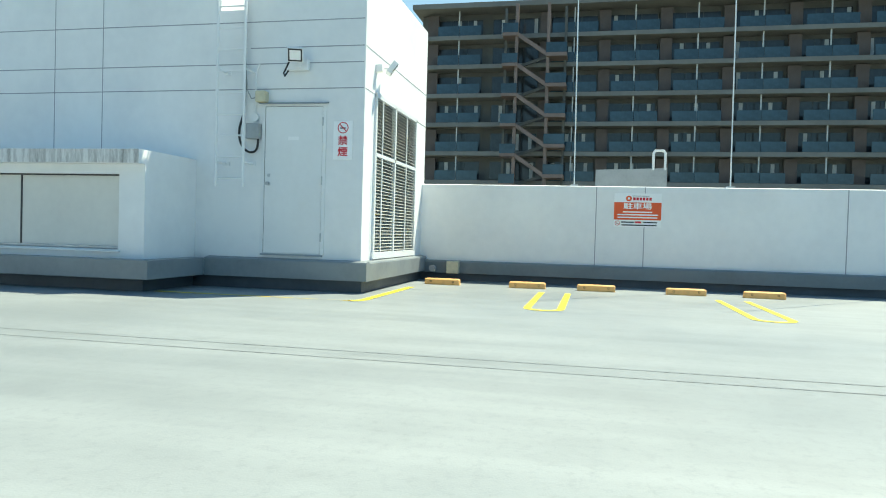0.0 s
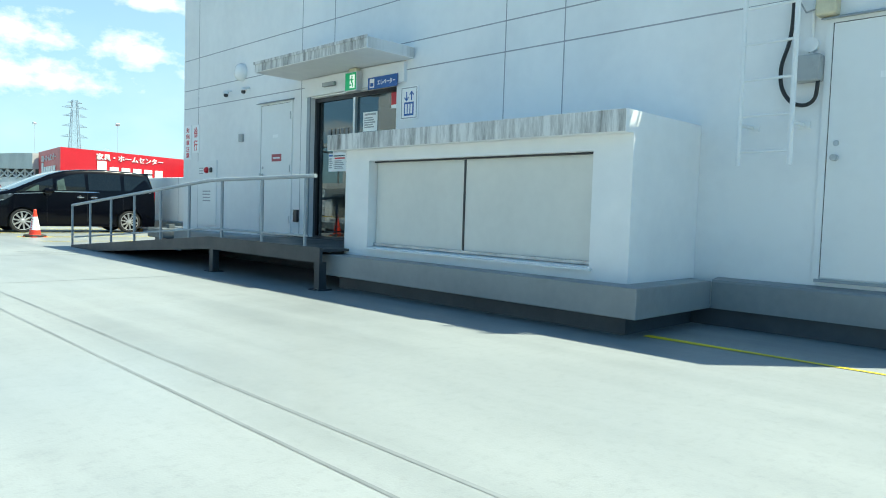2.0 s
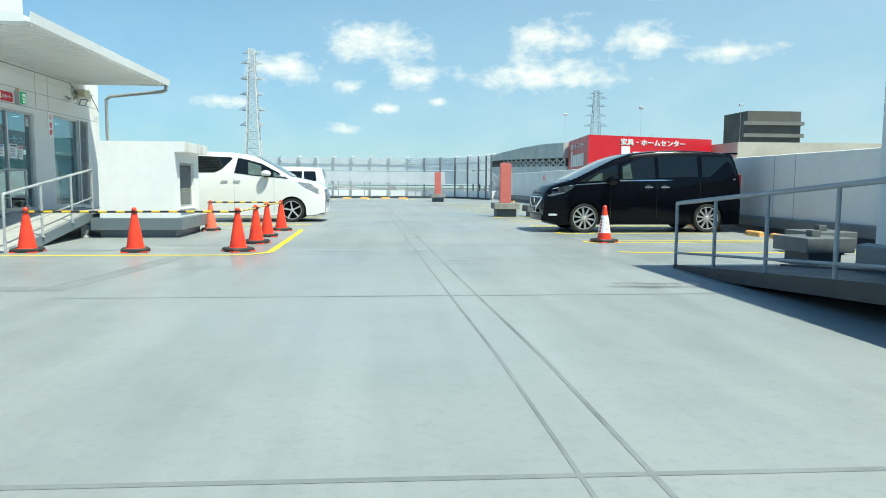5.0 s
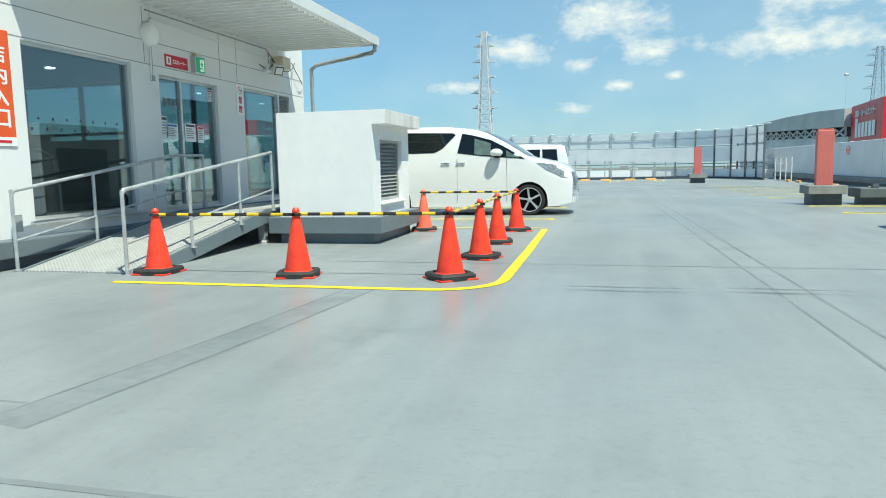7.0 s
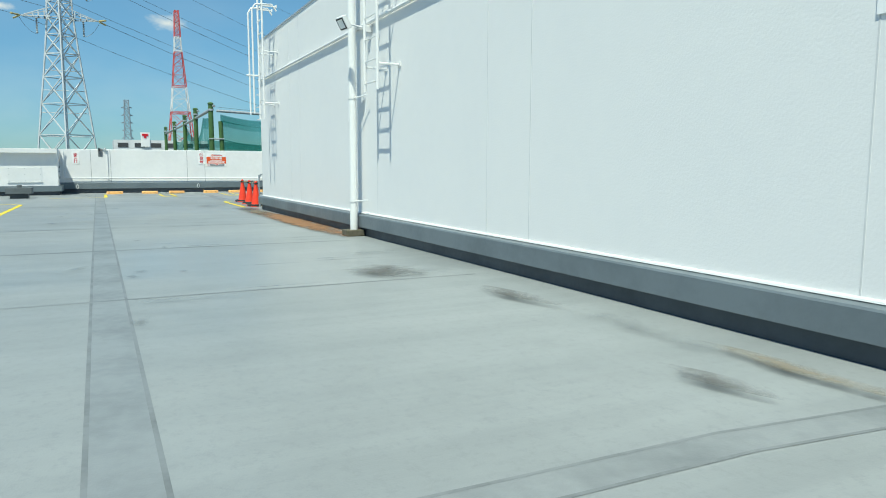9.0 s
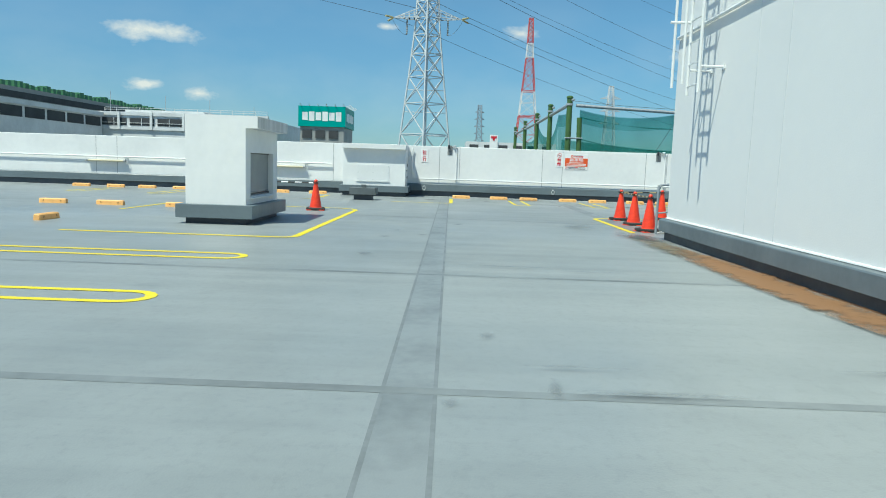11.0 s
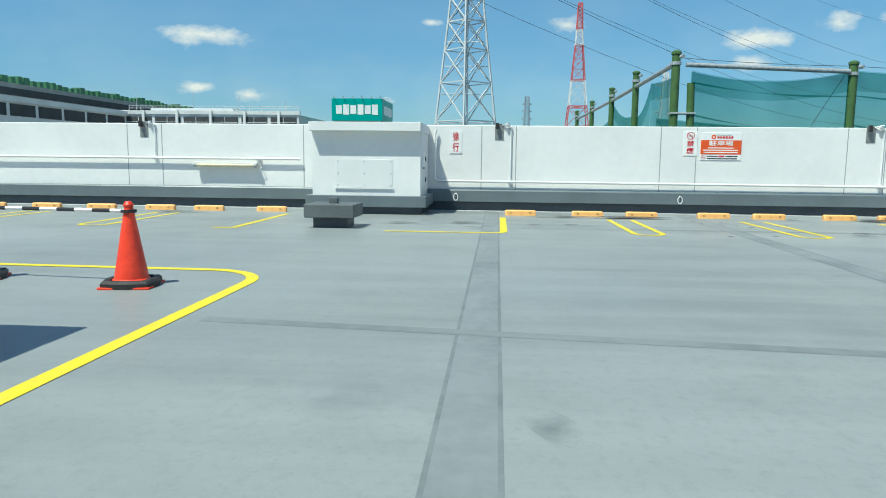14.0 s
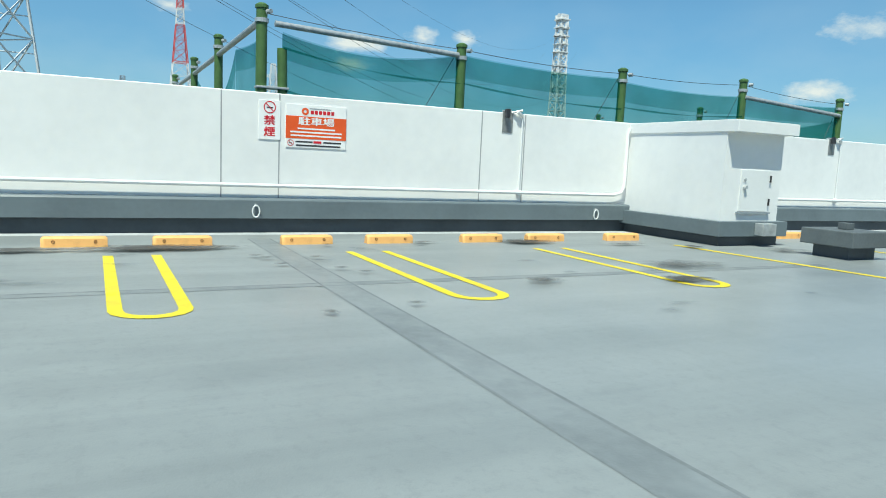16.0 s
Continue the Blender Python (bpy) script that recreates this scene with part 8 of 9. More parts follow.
for p, q, x0, w1, h1, w2, h2, zc in ((c0, cr, 9.0, 9.4, 0.75, 9.6, 2.2, 5.80), (cl, c0, 6.5, 8.8, 0.75, 8.6, 1.9, 5.55)):
    axes, _ = fascia(p, q, None, 0)
    for text, w_, h_, z, kind in (("家具・ホームセンター", w1, h1, zc, "lettering"),):
        b = fit_words(text, w_, h_, 0.04)
        b.transform(frame_of(tuple(p + axes[0] * x0 + Vector((0, 0, z)) + axes[2] * 0.03), axes))
        part(kind, b, SIGNW, HC, "white generic lettering")
    n_ = 6
    for k in range(n_):
        big = k == 0
        ww = w2 / n_ * 0.74
        hh = h2 * (1.0 if big else 0.74)
        b = rect(0, 0, ww, hh, 0, 0.05)
        b.transform(frame_of(tuple(p + axes[0] * (x0 - w2 / 2 + w2 / n_ * (k + 0.5)) + Vector((0, 0, zc - h1 / 2 - 0.10 - h2 + hh / 2)) + axes[2] * 0.03), axes))
        part("brand_block", b, SIGNW, HC)
for k in range(5):
    p = c0.lerp(cr, 0.1 + 0.18 * k)
    part("sign_lamp", bars([((p.x, p.y, 6.4), (p.x + 0.2, p.y - 0.7, 6.68)), ((p.x + 0.2, p.y - 0.7, 6.68), (p.x + 0.55, p.y - 0.8, 6.62))], 0.018), WHITE_SMOOTH, HC)
HALLROOF = mat("pale_metal_roofing", (0.58, 0.59, 0.57), 0.5, metal=0.0, scale=0.3, bump=0)
part("hall_wall", prism([(94.5, -15), (94.5, 3.4), (140, 4.4), (158, 4.7), (158, -15)], "x", 18.4, 58), MALLWALL, HC)
part("hall_roof", prism([(94.3, 4.45), (94.3, 6.35), (105, 6.75), (120, 7.0), (140, 7.05), (159, 6.7), (159, 5.9), (140, 5.65)], "x", 17.9, 58), HALLROOF, HC, "long pale metal roof with deep fascia")
# Solid dark band in place of shaded depth behind the truss.
part("clerestory_band", prism([(94.5, 3.4), (94.5, 4.45), (140, 5.65), (158, 5.9), (158, 4.7), (140, 4.4)], "x", 18.6, 57), DEEP, HC, "dark band painted as shade behind the truss")
lo, hi = (lambda y: 3.4 + (y - 94.5) * 0.022), (lambda y: 4.42 + (y - 94.5) * 0.0262)
part("truss_brace", bars([((18.3, 95.0 + k * 4.0 + (0 if s else 4.0), lo(95 + k * 4)), (18.3, 95.0 + k * 4.0 + (4.0 if s else 0), hi(95 + k * 4))) for k in range(11) for s in (0, 1)] + [((18.3, 95 + k * 4, lo(95 + k * 4)), (18.3, 95 + k * 4, hi(95 + k * 4))) for k in range(12)], 0.11), MALLWALL, HC)
LB = thing("low_beige_building", (42, 80, -15), "low beige building behind the sign block", "building", "", "structure")
part("wall", bx(34.5, 58, 82, 96, -15, 5.9), mat("beige_cladding", (0.60, 0.56, 0.48), 0.7, scale=0.4, bump=0), LB)
GA = thing("far_apartment", (91, 179, -15), "distant grey apartment block with balconies", "building", "", "structure")
part("wall", bx(86, 100, 175, 187, -15, 19.5), FLATWALL, GA)
for k in range(11):
    part("balcony_slab", bx(84.8, 100.5, 174.2, 175, -14 + k * 3.0, -13.1 + k * 3.0), FLATSLAB, GA)
for k, (x, y, h) in enumerate(((24.2, 84.5, 9.6), (19.6, 100, 10.3), (40, 92, 11))):
    lm = thing("lamp_mast", (x, y, -15), "thin roof lamp mast", "lamp mast")
    part("mast", rod((x, y, -15), (x, y, h), 0.014, n=8), STEEL, lm)
    part("head", bx(x - 0.22, x + 0.22, y - 0.15, y + 0.15, h, h + 0.28, 0.06), STEEL, lm)


# ---- lattice towers ----
def tower(name, at, label, top, shape, steel, arms, bands=None, step=1.0, r=(0.16, 0.07), group="power pylons", along="y", corner=False):
    """A square lattice tower. shape: (height, width) pairs; arms: (height, half length)."""
    x, y, z0 = at
    ob = thing(name, at, label, "pylon", group)
    wid = lambda z: interp(shape, z)
    legs = lambda z: [(x + sx * wid(z) / 2, y + sy * wid(z) / 2, z) for sx, sy in ((-1, -1), (1, -1), (1, 1), (-1, 1))]
    if corner:
        legs = lambda z: [(x + sx * wid(z) * 0.7071, y + sy * wid(z) * 0.7071, z) for sx, sy in ((0, -1), (1, 0), (0, 1), (-1, 0))]
    levels, z = [z0], z0
    while z < top - 0.3:
        z = min(top, z + max(1.2, wid(z) * 0.85 * step))
        levels.append(z)
    cuts = bands or [(top, steel)]
    lo = z0
    for zt, mt in cuts:
        seg = [z for z in levels if lo <= z <= zt]
        seg = sorted(set([lo] + seg + [zt]))
        for i in range(4):
            part("leg", tube([legs(a)[i] for a in seg], r[0], 5), mt, ob)
        br = []
        for a, c in zip(seg, seg[1:]):
            p, q = legs(a), legs(c)
            for i in range(4):
                j = (i + 1) % 4
                br += [(p[i], q[j]), (p[j], q[i]), (q[i], q[j])]
        part("bracing", bars(br, r[1]), mt, ob, kind="stuff")
        lo = zt
    for za, half in arms:
        w = wid(za) / 2
        for s in (-1, 1):
            br = []
            turn = (lambda p: p) if along == "y" else (lambda p: (x + p[1] - y, y + p[0] - x, p[2]))
            tip = (x, y + s * half, za)
            for sx in (-1, 1):
                br += [((x + sx * w, y + s * w, za), tip), ((x + sx * w, y + s * w, za + half * 0.25), tip)]
                for k in range(1, 5):
                    t = k / 5
                    a = Vector((x + sx * w, y + s * w, za)).lerp(Vector(tip), t)
                    c = Vector((x + sx * w, y + s * w, za + half * 0.25)).lerp(Vector(tip), t)
                    br += [(a, c), (a, Vector((x - sx * w, y + s * w, za)).lerp(Vector(tip), t))]
            part("cross_arm", bars([(turn(p), turn(q)) for p, q in br], r[1]), steel, ob)
    return ob


PX, PY = -73.5, 11.75
ARMS = ((12.3, 2.6), (15.0, 2.9), (17.8, 2.5))
LOWER = [(-15, 5.4), (1.5, 2.95), (4.5, 2.5), (8.4, 1.82), (12.2, 1.25), (21.3, 0.82)]
BP = tower("power_pylon", (PX, PY, -15), "large galvanised lattice power pylon with insulator strings", 21.3, LOWER, LATTICE, ARMS, r=(0.075, 0.043), step=1.05, corner=True)
for z in (1.5, 3.4, 5.2, 6.9, 8.4, 9.7, 11):
    d = interp(LOWER, z) * 0.7
    part("inner_brace", rod((PX, PY - d, z), (PX, PY + d, z), 0.03, n=6), LATTICE, BP)
CERAMIC = mat("grey_insulator", (0.35, 0.38, 0.40), 0.3, bump=0)
ENDS = []
for za, half in ARMS:
    for s in (-1, 1):
        tip = Vector((PX, PY + s * half, za))
        ENDS.append((tip, s))
        part("insulator_string", lathe([(0.02, 0)] + [(0.086 if k % 2 else 0.034, -0.086 * k - 0.043) for k in range(14)] + [(0.02, -1.25)], 8, Matrix.Translation(tip + Vector((0, -s * 1.03, 0)))), CERAMIC, BP)
        part("jumper", tube([tip + Vector((0, -s * 1.03 + s * 1.12 * k / 8, -1.25 + 1.12 * (k / 8) ** 2)) for k in range(9)], 0.013, 5), WIRE, BP)
        for t in (-1, 1):
            part("tension_insulator", rod(tip + Vector((t * 0.13, s * 0.09, 0)), tip + Vector((t * 0.95, s * 0.52, -0.06)), 0.073, n=8), INSUL, BP, "yellow-brown tension insulators")


def wire(p, q, sag, r=0.05, name="power_line"):
    p, q = Vector(p), Vector(q)
    pts = [p.lerp(q, t / 24) - Vector((0, 0, sag * 4 * (t / 24) * (1 - t / 24))) for t in range(25)]
    ob = thing(name, tuple(p), "thin dark overhead power line", "power line", "overhead power lines")
    part("wire", tube(pts, r, 5), WIRE, ob)


for tip, s in ENDS:
    far = 1.1 + (tip.z - 1.1) / 0.43
    wire(tip, (-260 + s * 5, 175 + s * 4, far + 4), 13, 0.016)
    wire(tip, (-60, -190 + s * 8, far + 44), 5, 0.016)
wire((PX, PY, 21.3), (-260, 175, 52), 11, 0.013)

tower("relay_tower", (-322, 45.5, -15), "tall red and white banded steel lattice tower", 64, [(-15, 14), (12, 9.2), (31, 5.6), (50, 2.6), (64, 1.6)], LAT_WHITE, [],
      bands=[(9, LAT_WHITE), (23.5, LAT_RED), (33.5, LAT_WHITE), (47.5, LAT_RED), (53.5, LAT_WHITE), (64, LAT_RED)], r=(0.20, 0.10), group="distant towers")
tower("power_pylon", (-422, 29, -15), "distant grey lattice power pylon", 36, [(-15, 5), (8, 3.6), (36, 2.0)], LATTICE_FAR, [(12, 2.7), (16, 2.9), (20, 2.7), (24, 2.9), (28, 2.7), (32, 2.5)], r=(0.30, 0.16), step=1.2)
tower("power_pylon", (-364, 90, -15), "distant pale lattice power pylon", 42, [(-15, 9), (42, 1.8)], LATTICE, [(24, 5), (30, 5), (36, 5)], r=(0.25, 0.13))
RT = tower("relay_tower", (-260, 175, -15), "distant pale steel relay tower with aerials", 58, [(-15, 8), (20, 4.6), (58, 2.9)], LAT_WHITE, [(44, 3.4), (50, 3.4), (36, 3.6)], r=(0.28, 0.16), group="distant towers")
rnd = random.Random(9)
for z in (22, 28, 31, 36, 39, 44, 47, 50, 53, 56):
    part("platform", bx(-262.2, -257.8, 172.8, 177.2, z, z + 0.35), LAT_WHITE, RT)
    for k in range(3):
        a = rnd.uniform(0, 360)
        c = Vector((-260 + 2.4 * math.cos(radians(a)), 175 + 2.4 * math.sin(radians(a)), z + rnd.uniform(0.6, 2.0)))
        part("aerial", rod(c - Vector((0, 0, 1.0)), c + Vector((0, 0, 1.0)), 0.38, n=10), LAT_WHITE, RT, "white aerial drum")
tower("power_pylon", (-240, 270, -15), "distant dark lattice power pylon", 24, [(-15, 7), (24, 1.5)], LATTICE_FAR, [(12, 4), (16, 4), (20, 4)], r=(0.2, 0.1))
tower("power_pylon", (-42.6, 221, -15), "pale lattice power pylon with six cross arms", 40.2, [(-15, 7.6), (5, 4.9), (18, 3.3), (40, 1.5)], LATTICE, [(39, 2.4), (36, 3.2), (31.5, 3.6), (27, 3.6), (22.5, 4.0), (18, 3.8)], r=(0.19, 0.10), step=0.75, along="x")
tower("power_pylon", (44.5, 166, -15), "distant pale lattice power pylon", 22.5, [(-15, 6), (5, 2.6), (22.5, 0.9)], LATTICE_FAR, [(21.9, 1.6), (20.8, 2.6), (19, 2.5), (16.8, 2.6), (14.5, 2.8)], r=(0.06, 0.03), along="x")

# ---- golf driving range nets ----
GR = thing("golf_range_net", (-52.4, 30, -15), "green driving-range net hung on green posts", "golf net", "", "structure")
POLES = [(-52.1, 19.5, 4.50), (-52.25, 25.05, 4.20), (-52.4, 30.95, 4.12), (-52.5, 36.5, 4.30), (-52.6, 42.0, 4.05), (-58.7, 19.5, 4.68), (-64.9, 19.5, 4.64), (-72.4, 19.5, 4.62), (-80.5, 19.5, 4.6),
         (-60.0, 42.3, 4.1), (-68.0, 42.5, 4.1)]
for k, (x, y, zt) in enumerate(POLES):
    po = part("post", rod((x, y, -15), (x, y, zt), 0.15, 0.135, n=14), POLEG, GR, "green painted steel post", smooth=True)
    part("collar", lathe([(0.14, zt - 0.34), (0.165, zt - 0.34), (0.165, zt - 0.24), (0.14, zt - 0.24)], 14, Matrix.Translation((x, y, 0))), STEEL, po)
    part("top_cap", lathe([(0.16, zt), (0.16, zt + 0.07), (0.08, zt + 0.12), (0, zt + 0.12)], 14, Matrix.Translation((x, y, 0))), POLEG, po)
    part("pulley", rod((x + 0.16, y + 0.1, zt - 0.1), (x + 0.28, y + 0.16, zt - 0.1), 0.06), STEEL, po)
part("brace_post", rod((-52.0, 20.45, -15), (-52.1, 20.0, 3.6), 0.12, n=12), POLEG, GR, smooth=True)
part("brace_clamp", bx(-52.26, -51.94, 19.36, 20.16, 2.60, 2.66, 0.015), STEEL, GR)
for p, q, r_ in (((-52.0, 19.8, 4.16), (-52.15, 24.9, 3.97), 0.075), ((-52.1, 19.5, 4.22), (-58.7, 19.5, 4.15), 0.085), ((-58.7, 19.5, 4.15), (-64.9, 19.5, 4.1), 0.085), ((-64.9, 19.5, 4.1), (-72.4, 19.5, 4.1), 0.085),
                 ((-52.4, 36.5, 3.77), (-52.5, 41.9, 3.50), 0.075), ((-72.4, 19.5, 4.1), (-80.5, 19.5, 4.1), 0.085)):
    part("top_bar", rod(p, q, r_, n=12), STEEL, GR, "galvanised top bar", smooth=True)


def net(p, q, zp, zq, sag, low, hang=0.6, mt=NET, n=18):
    b = bmesh.new()
    rows = []
    for i in range(n + 1):
        t = i / n
        x, y = p[0] + (q[0] - p[0]) * t, p[1] + (q[1] - p[1]) * t
        zt = zp + (zq - zp) * t - sag * 4 * t * (1 - t)
        col = []
        for j in range(9):
            u = j / 8
            wob = 0.10 * math.sin(7 * t + 3 * u) * math.sin(math.pi * u)
            col.append(b.verts.new((x + wob, y + wob * 0.3, zt + (low - zt) * u)))
        rows.append(col)
    for a, c in zip(rows, rows[1:]):
        for j in range(8):
            b.faces.new((a[j], a[j + 1], c[j + 1], c[j]))
    part("net_sheet", b, mt, GR, "sagging green net sheet", smooth=True)
    b = bmesh.new()
    prev = None
    for i in range(n + 1):
        t = i / n
        x, y = p[0] + (q[0] - p[0]) * t, p[1] + (q[1] - p[1]) * t
        zt = zp + (zq - zp) * t - sag * 4 * t * (1 - t)
        row = [b.verts.new((x + 0.05, y, zt + 0.03)), b.verts.new((x + 0.05, y, zt - hang))]
        if prev:
            b.faces.new((prev[0], prev[1], row[1], row[0]))
        prev = row
    part("net_hem", b, NETHEM, GR, "double hem of the net")


def fold(p, q, zp, zq, sag, wide=0.07, n=16):
    """A gathered fold that runs across a net sheet."""
    b = bmesh.new()
    prev = None
    for i in range(n + 1):
        t = i / n
        x, y = p[0] + (q[0] - p[0]) * t, p[1] + (q[1] - p[1]) * t
        z = zp + (zq - zp) * t - sag * 4 * t * (1 - t)
        w_ = wide * (0.6 + 0.4 * math.sin(9 * t + p[1]))
        row = [b.verts.new((x + 0.12, y, z + w_)), b.verts.new((x + 0.12, y, z - w_))]
        if prev:
            b.faces.new((prev[0], prev[1], row[1], row[0]))
        prev = row
    part("net_fold", b, NETFOLD, GR, "gathered fold in the net")


for p, q, zp, zq, sag in (((-52.1, 20.0), (-52.25, 25.05), 3.61, 3.21, 0.15), ((-52.1, 20.0), (-52.25, 25.05), 2.6, 2.2, 0.2), ((-52.25, 25.05), (-52.4, 30.95), 3.22, 2.94, 0.1), ((-52.25, 25.05), (-52.4, 30.95), 2.3, 2.1, 0.2),
                          ((-52.4, 30.95), (-52.5, 36.5), 3.0, 3.09, 0.1), ((-52.5, 36.5), (-52.6, 41.8), 2.6, 2.3, 0.1), ((-56.0, 19.8), (-56.8, 42.0), 2.0, 1.6, 0.2)):
    fold(p, q, zp, zq, sag, 0.03)
net((-52.1, 20.0), (-52.25, 25.05), 3.96, 3.99, 0.32, -6)
net((-52.25, 25.05), (-52.4, 30.95), 3.98, 3.88, 0.09, -6)
net((-52.4, 30.95), (-52.5, 36.5), 3.79, 3.77, 0.10, -6)
net((-52.5, 36.5), (-52.6, 41.9), 3.71, 3.79, 0.05, -6)
net((-52.3, 19.6), (-56.2, 19.6), 3.85, 4.0, 0.05, -6)
net((-56.2, 19.6), (-58.7, 19.6), 4.0, 2.9, 0.25, -6)
net((-58.7, 19.6), (-64.9, 19.6), 3.1, 3.9, 0.4, -6)
net((-64.9, 19.6), (-72.4, 19.6), 3.4, 3.2, 0.3, -6)
net((-56.0, 19.8), (-56.8, 42.0), 2.7, 2.0, 0.35, -6, 0.4)
net((-52.6, 42.0), (-68.0, 42.4), 3.3, 3.0, 0.5, -6)
for p, q, s in (((-52.1, 19.5, 4.4), (-52.25, 25.05, 4.15), 0.05), ((-52.25, 25.05, 4.15), (-52.4, 30.95, 4.06), 0.08), ((-52.4, 30.95, 4.06), (-52.5, 36.5, 4.2), 0.08), ((-52.5, 36.5, 4.2), (-52.6, 42.0, 3.95), 0.08),
                ((-52.25, 25.05, 4.3), (-52.2, 23.4, 1.5), 0.0), ((-52.4, 30.95, 4.2), (-52.3, 29.2, 1.5), 0.0), ((-52.5, 36.5, 4.2), (-52.4, 34.9, 1.5), 0.0), ((-52.6, 42.0, 4.0), (-52.5, 40.6, 1.5), 0.0)):
    p, q = Vector(p), Vector(q)
    pts = [p.lerp(q, t / 8) - Vector((0, 0, s * 4 * (t / 8) * (1 - t / 8))) for t in range(9)]
    part("stay_wire", tube(pts, 0.009, 5), WIRE, GR)

# ---- mall to the south-west ----
ML = thing("mall_building", (-150, -40, -15), "white mall car-park decks with dark open storeys", "building", "", "structure")


def deck_block(x0, x1, y0, y1, base, top, mt, name="wall"):
    part(name, bx(x0, x1, y0, y1, base, top), mt, ML)


deck_block(-175, -140, -62, -18, -15, 8.0, MALLWALL)
for k in range(9):
    # Thin dark boxes on the closed wall stand for shaded bays.
    part("open_bay", bx(-140.01, -139.9, -61 + k * 4.8, -56.8 + k * 4.8, 6.3, 7.6), DEEP, ML, "flat dark panel painted as a shaded car-park bay")
    part("bay_rail", bars([((-139.8, -61 + k * 4.8, 6.75), (-139.8, -56.8 + k * 4.8, 6.75)), ((-139.8, -58.9 + k * 4.8, 6.3), (-139.8, -58.9 + k * 4.8, 7.6))], 0.05), WHITE_SMOOTH, ML)
part("deck_edge", bx(-140.3, -139.8, -62.2, -17.8, 8.0, 8.6), MALLWALL, ML)
part("deck_edge", bx(-140.3, -139.7, -62.2, -17.8, 5.6, 6.1), MALLWALL, ML)
for k in range(8):
    part("slab_rib", bx(-139.8, -139.55, -60.6 + k * 5.6, -60.2 + k * 5.6, 5.6, 8.6), WHITE_SMOOTH, ML)
deck_block(-180, -143, -44, -30, 8.0, 9.2, MALLWALL, "stair_block")
deck_block(-300, -135, -160, -86, -15, 15.9, MALLGREY, "grey_hall")
part("hall_band", bx(-260, -135, -86.0, -85.85, 13.4, 14.9), DEEP, ML, "dark window band")
rnd = random.Random(11)
for k in range(58):
    x = -264 + k * 2.25
    part("roof_unit", bx(x, x + rnd.uniform(1.1, 1.9), -88.5, -86.2, 15.9, 16.7 + rnd.uniform(0.1, 0.9), 0.05), GREENUNIT, ML, "green rooftop unit")
deck_block(-139.7, -100, -50.5, -46.5, -15, 8.1, MALLWALL, "front_deck")
part("deck_edge", bx(-139.6, -100, -46.5, -46.1, 7.7, 8.4), MALLWALL, ML)
for k in range(7):
    part("open_bay", bx(-139 + k * 5.5, -134.2 + k * 5.5, -46.5, -46.42, 6.0, 7.5), DEEP, ML)
part("deck_rail", bars([((-139.8, -46, 9.3), (-139.8, -18, 9.3)), ((-139.8, -46, 8.95), (-139.8, -18, 8.95))] + [((-139.8, -46 + k * 2, 8.5), (-139.8, -46 + k * 2, 9.3)) for k in range(15)], 0.04), WHITE_SMOOTH, ML)
for k, (y, h) in enumerate(((-30, 11.5), (-38, 12.0), (-22, 10.5), (-48, 12.6))):
    part("roof_mast", rod((-146, y, 7.5), (-146, y, h), 0.05, n=6), STEEL, ML)
NB = thing("mall_sign_block", (-146, -9, -15), "teal rooftop sign block with white shapes", "sign", "", "structure")
part("face_block", bx(-152, -141, -12.9, -4.7, 7.2, 10.7), TEAL, NB, "teal sign panel")
part("under_wall", bx(-152, -141.3, -12.6, -5.0, -15, 7.19), MALLGREY, NB)
for k in range(3):
    part("under_window", bx(-141.3, -141.15, -12.2 + k * 2.3, -10.6 + k * 2.3, 5.2, 6.6), DEEP, NB)
for fx, span, n_, side in ((0, (-12.3, -5.3), 6, "+x"), (1, (-150.8, -142.2), 5, "+y")):
    for k in range(n_):
        c = span[0] + (span[1] - span[0]) * (k + 0.5) / n_
        w_ = (span[1] - span[0]) / n_ * 0.62
        b = rect(0, 0, w_ * 1.3, 1.6 if k % 2 else 1.35, 0, 0.04)
        b.transform(frame_of((-141, c, 8.95) if side == "+x" else (c, -4.7, 8.95), side))
        part("brand_shape", b, SIGNW, NB)
for k in range(6):
    part("sign_lamp", bars([((-141, -12.4 + k * 1.5, 10.7), (-140.2, -12.4 + k * 1.5, 11.0))], 0.07), WHITE_SMOOTH, NB)
    part("sign_lamp", bars([((-150 + k * 1.7, -4.7, 10.7), (-150 + k * 1.7, -3.9, 11.0))], 0.07), WHITE_SMOOTH, NB)
WBD = thing("far_white_building", (-223, 26, -15), "distant white low building with small red and white sign", "building", "", "structure")
part("wall", bx(-240, -223, 18, 44, -15, 8.4), MALLWALL, WBD)
for k in range(6):
    part("window", bx(-223, -222.9, 19 + k * 4.2, 21.6 + k * 4.2, 6.4, 7.6), DEEP, WBD)
part("sign_board", bx(-222.9, -222.6, 24.8, 27.1, 6.6, 10.5), SIGNW, WBD)
part("sign_mark", bx(-222.6, -222.5, 25.15, 26.75, 9.5, 10.1), SIGNR, WBD)
part("sign_mark", bx(-222.6, -222.5, 25.65, 26.25, 8.9, 9.5), SIGNR, WBD)

# ---- apartment block to the east ----
AP = thing("apartment_block", (62, -16, -15), "brown eight-storey apartment block with blue glass balconies", "building", "", "structure")
part("wall", bx(61.6, 76, -60, 15, -15, 23.2), FLATWALL, AP)
part("roof_slab", bx(59.2, 76.5, -60.5, 15.5, 23.2, 23.7), FLATSLAB, AP)
part("roof_house", bx(64, 70, -3, 4, 23.7, 26), FLATWALL, AP)
FLOORS = [20.62 - 2.88 * k for k in range(12)]
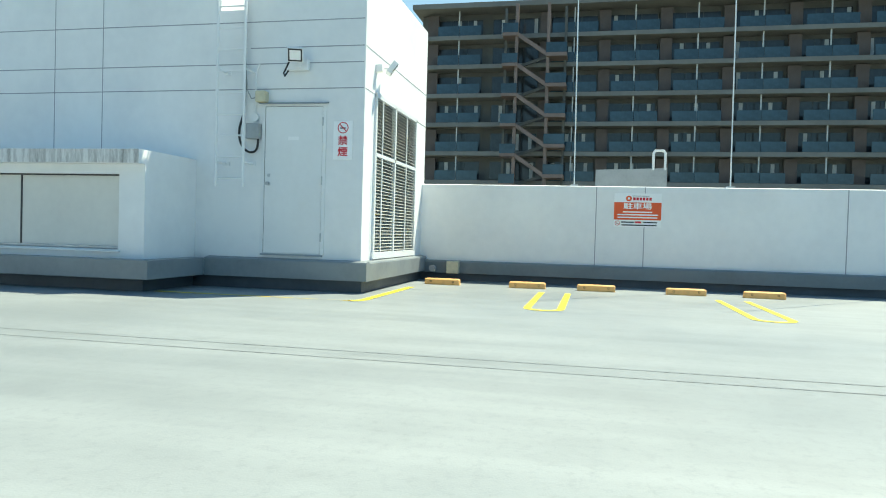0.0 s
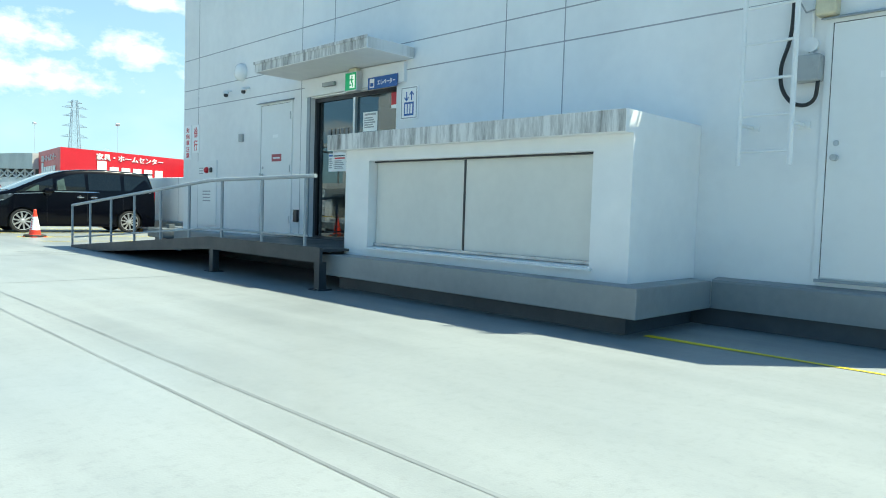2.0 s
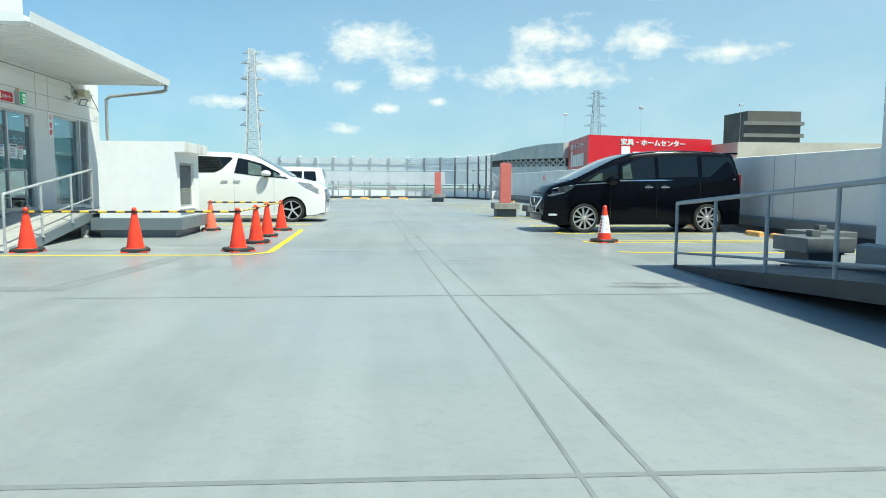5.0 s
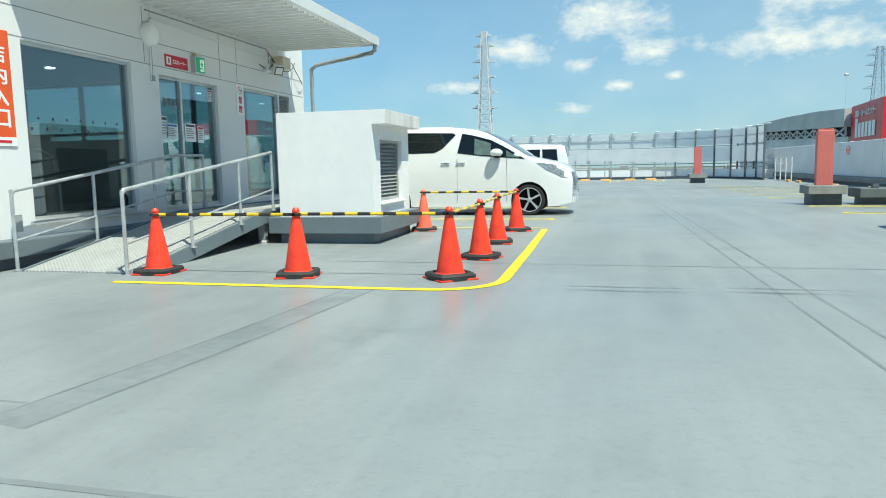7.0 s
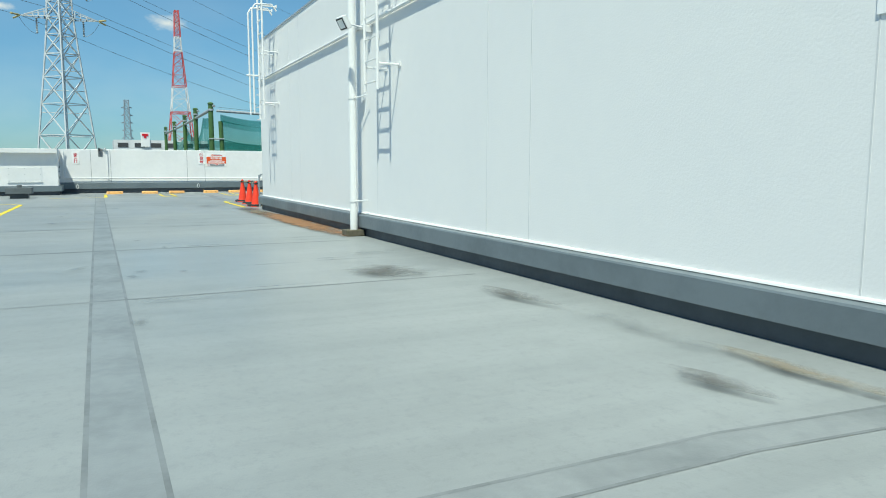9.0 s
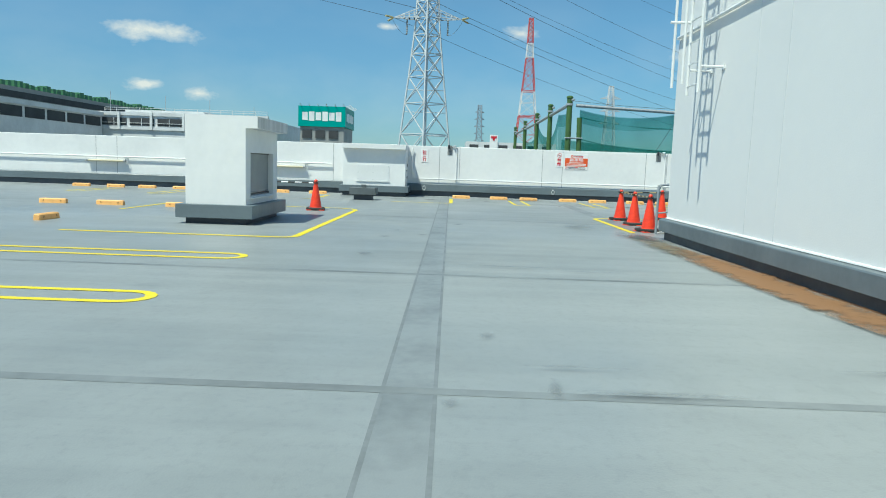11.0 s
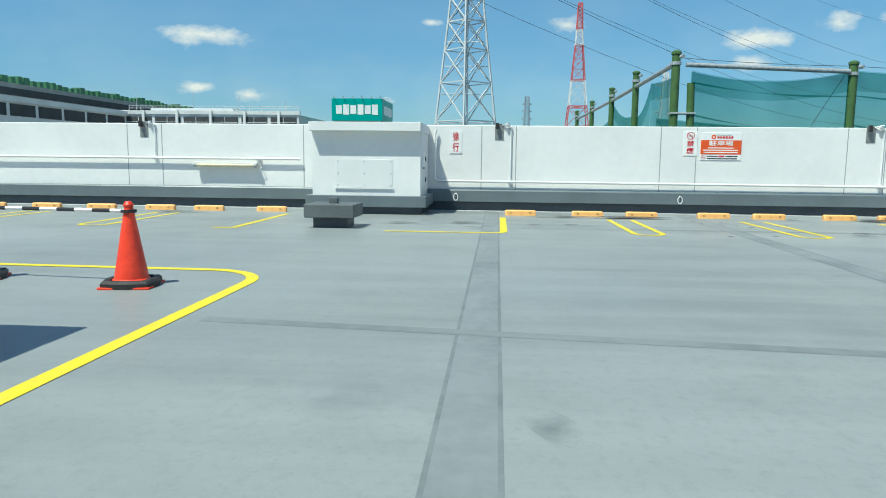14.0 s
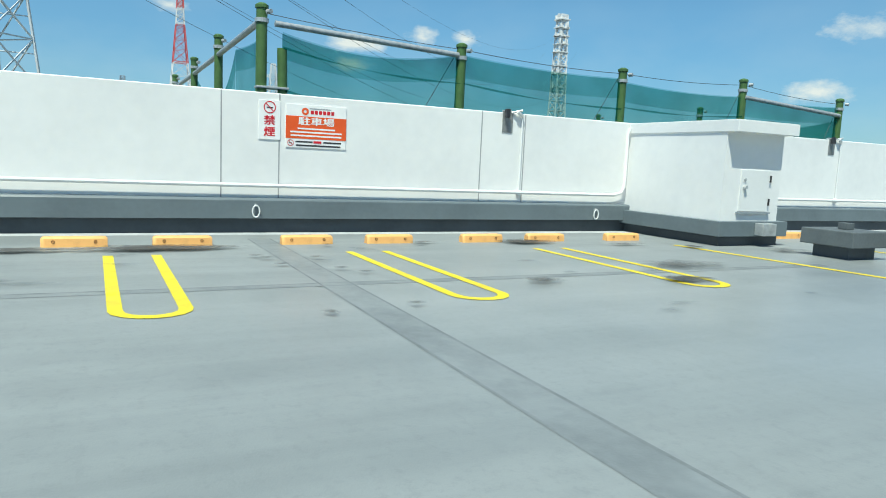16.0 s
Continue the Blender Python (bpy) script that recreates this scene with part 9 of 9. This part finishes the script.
PAN = mesh_of("balcony_glass", bx(0, 0.06, 0, 2.15, 0, 0.95), FLATGLASS)
WIN = mesh_of("window_pane", bx(0, 0.05, 0, 1.5, 0, 1.75), FLATWIN)
CUR = mesh_of("curtain", bx(0, 0.03, 0, 0.35, 0, 1.65), LINEN)
BRK = mesh_of("brick_pier", bx(0, 0.5, 0, 1.1, 0, 2.3), FLATBRICK)
DRN = mesh_of("drain_pipe", bx(0, 0.12, 0, 0.12, 0, 2.5), LINEN)
rnd = random.Random(3)
for f, z in enumerate(FLOORS):
    sl = part("balcony_slab", bx(59.75, 61.6, -60, 14.4, z - 0.42, z), FLATSLAB, AP, "balcony slab edge")
    if z < -3:
        continue
    for k in range(12):
        y = 8.6 - k * 5.7
        if not (0.2 < y + 2.8 < 9):
            for j in range(2):
                piece("balcony_glass", PAN, sl, Matrix.Translation((59.8, y + j * 2.2, z + 0.02)))
            piece("brick_pier", BRK, sl, Matrix.Translation((60.6, y + 4.5, z)))
        piece("drain_pipe", DRN, sl, Matrix.Translation((60.0, y + 2.18, z)))
        for j in range(3):
            piece("window_pane", WIN, sl, Matrix.Translation((61.5, y + 0.1 + j * 1.55, z + 0.25)))
            if rnd.random() < 0.4:
                piece("curtain", CUR, sl, Matrix.Translation((61.46, y + 0.2 + j * 1.55 + rnd.uniform(0, 0.9), z + 0.3)))
ST = thing("outdoor_stair", (58.5, 4, -15), "brown-pink outdoor steel stair on the apartment front", "stair", "", "structure")
for y in (1.80, 4.80):
    part("column", bx(58.0, 58.25, y - 0.15, y + 0.15, -15, 23.0), STAIRCOL, ST)
part("column", bx(59.3, 59.5, 0.1, 0.35, -15, 23.0), FLATWALL, ST)
part("column", bx(59.3, 59.5, 5.9, 6.15, -15, 23.0), FLATWALL, ST)
for f, z in enumerate(FLOORS):
    part("landing", bx(57.7, 59.7, 0.0, 1.95, z - 2.75, z - 2.40), STAIRCOL, ST)
    part("landing", bx(57.7, 59.7, 4.65, 6.15, z - 0.72, z - 0.42), STAIRCOL, ST)
    part("stringer", prism([(1.95, z - 2.70), (4.65, z - 0.85), (4.65, z - 0.40), (1.95, z - 2.25)], "x", 57.75, 58.0), STAIRCOL, ST)
    part("stringer", prism([(1.95, z - 2.55), (4.65, z - 3.45), (4.65, z - 3.15), (1.95, z - 2.25)], "x", 59.3, 59.5), FLATWALL, ST)
    part("stair_rail", bx(57.72, 57.78, 0.0, 1.95, z - 2.38, z - 1.45), FLATGLASS, ST)
    part("stair_rail", bx(57.72, 57.78, 4.65, 6.15, z - 0.40, z + 0.50), FLATGLASS, ST)
# low roofs far away, all round
rnd = random.Random(21)
CITY = thing("far_town", (0, 0, -15), "far low town roofs and sheds", "town", "", "stuff")
b = bmesh.new()
vs, fs = [], []
for k in range(420):
    a, d = rnd.uniform(0, 2 * math.pi), rnd.uniform(260, 1500)
    x, y, w_, h_ = d * math.cos(a) - 20, d * math.sin(a) + 20, rnd.uniform(8, 26), rnd.uniform(5, 13)
    i = len(vs)
    vs += [(x + sx * w_ / 2, y + sy * w_ / 3, -15 + zz) for zz in (0, h_) for sx, sy in ((-1, -1), (1, -1), (1, 1), (-1, 1))] + [(x - w_ / 2, y, -15 + h_ + 2), (x + w_ / 2, y, -15 + h_ + 2)]
    fs += [(i, i + 1, i + 5, i + 4), (i + 1, i + 2, i + 6, i + 9, i + 5), (i + 2, i + 3, i + 7, i + 6), (i + 3, i, i + 4, i + 8, i + 7), (i + 4, i + 5, i + 9, i + 8), (i + 7, i + 6, i + 9, i + 8)]
me = bpy.data.meshes.new("tmp")
me.from_pydata(vs, [], fs)
b.from_mesh(me)
part("roofs", b, MALLGREY, CITY, kind="stuff")
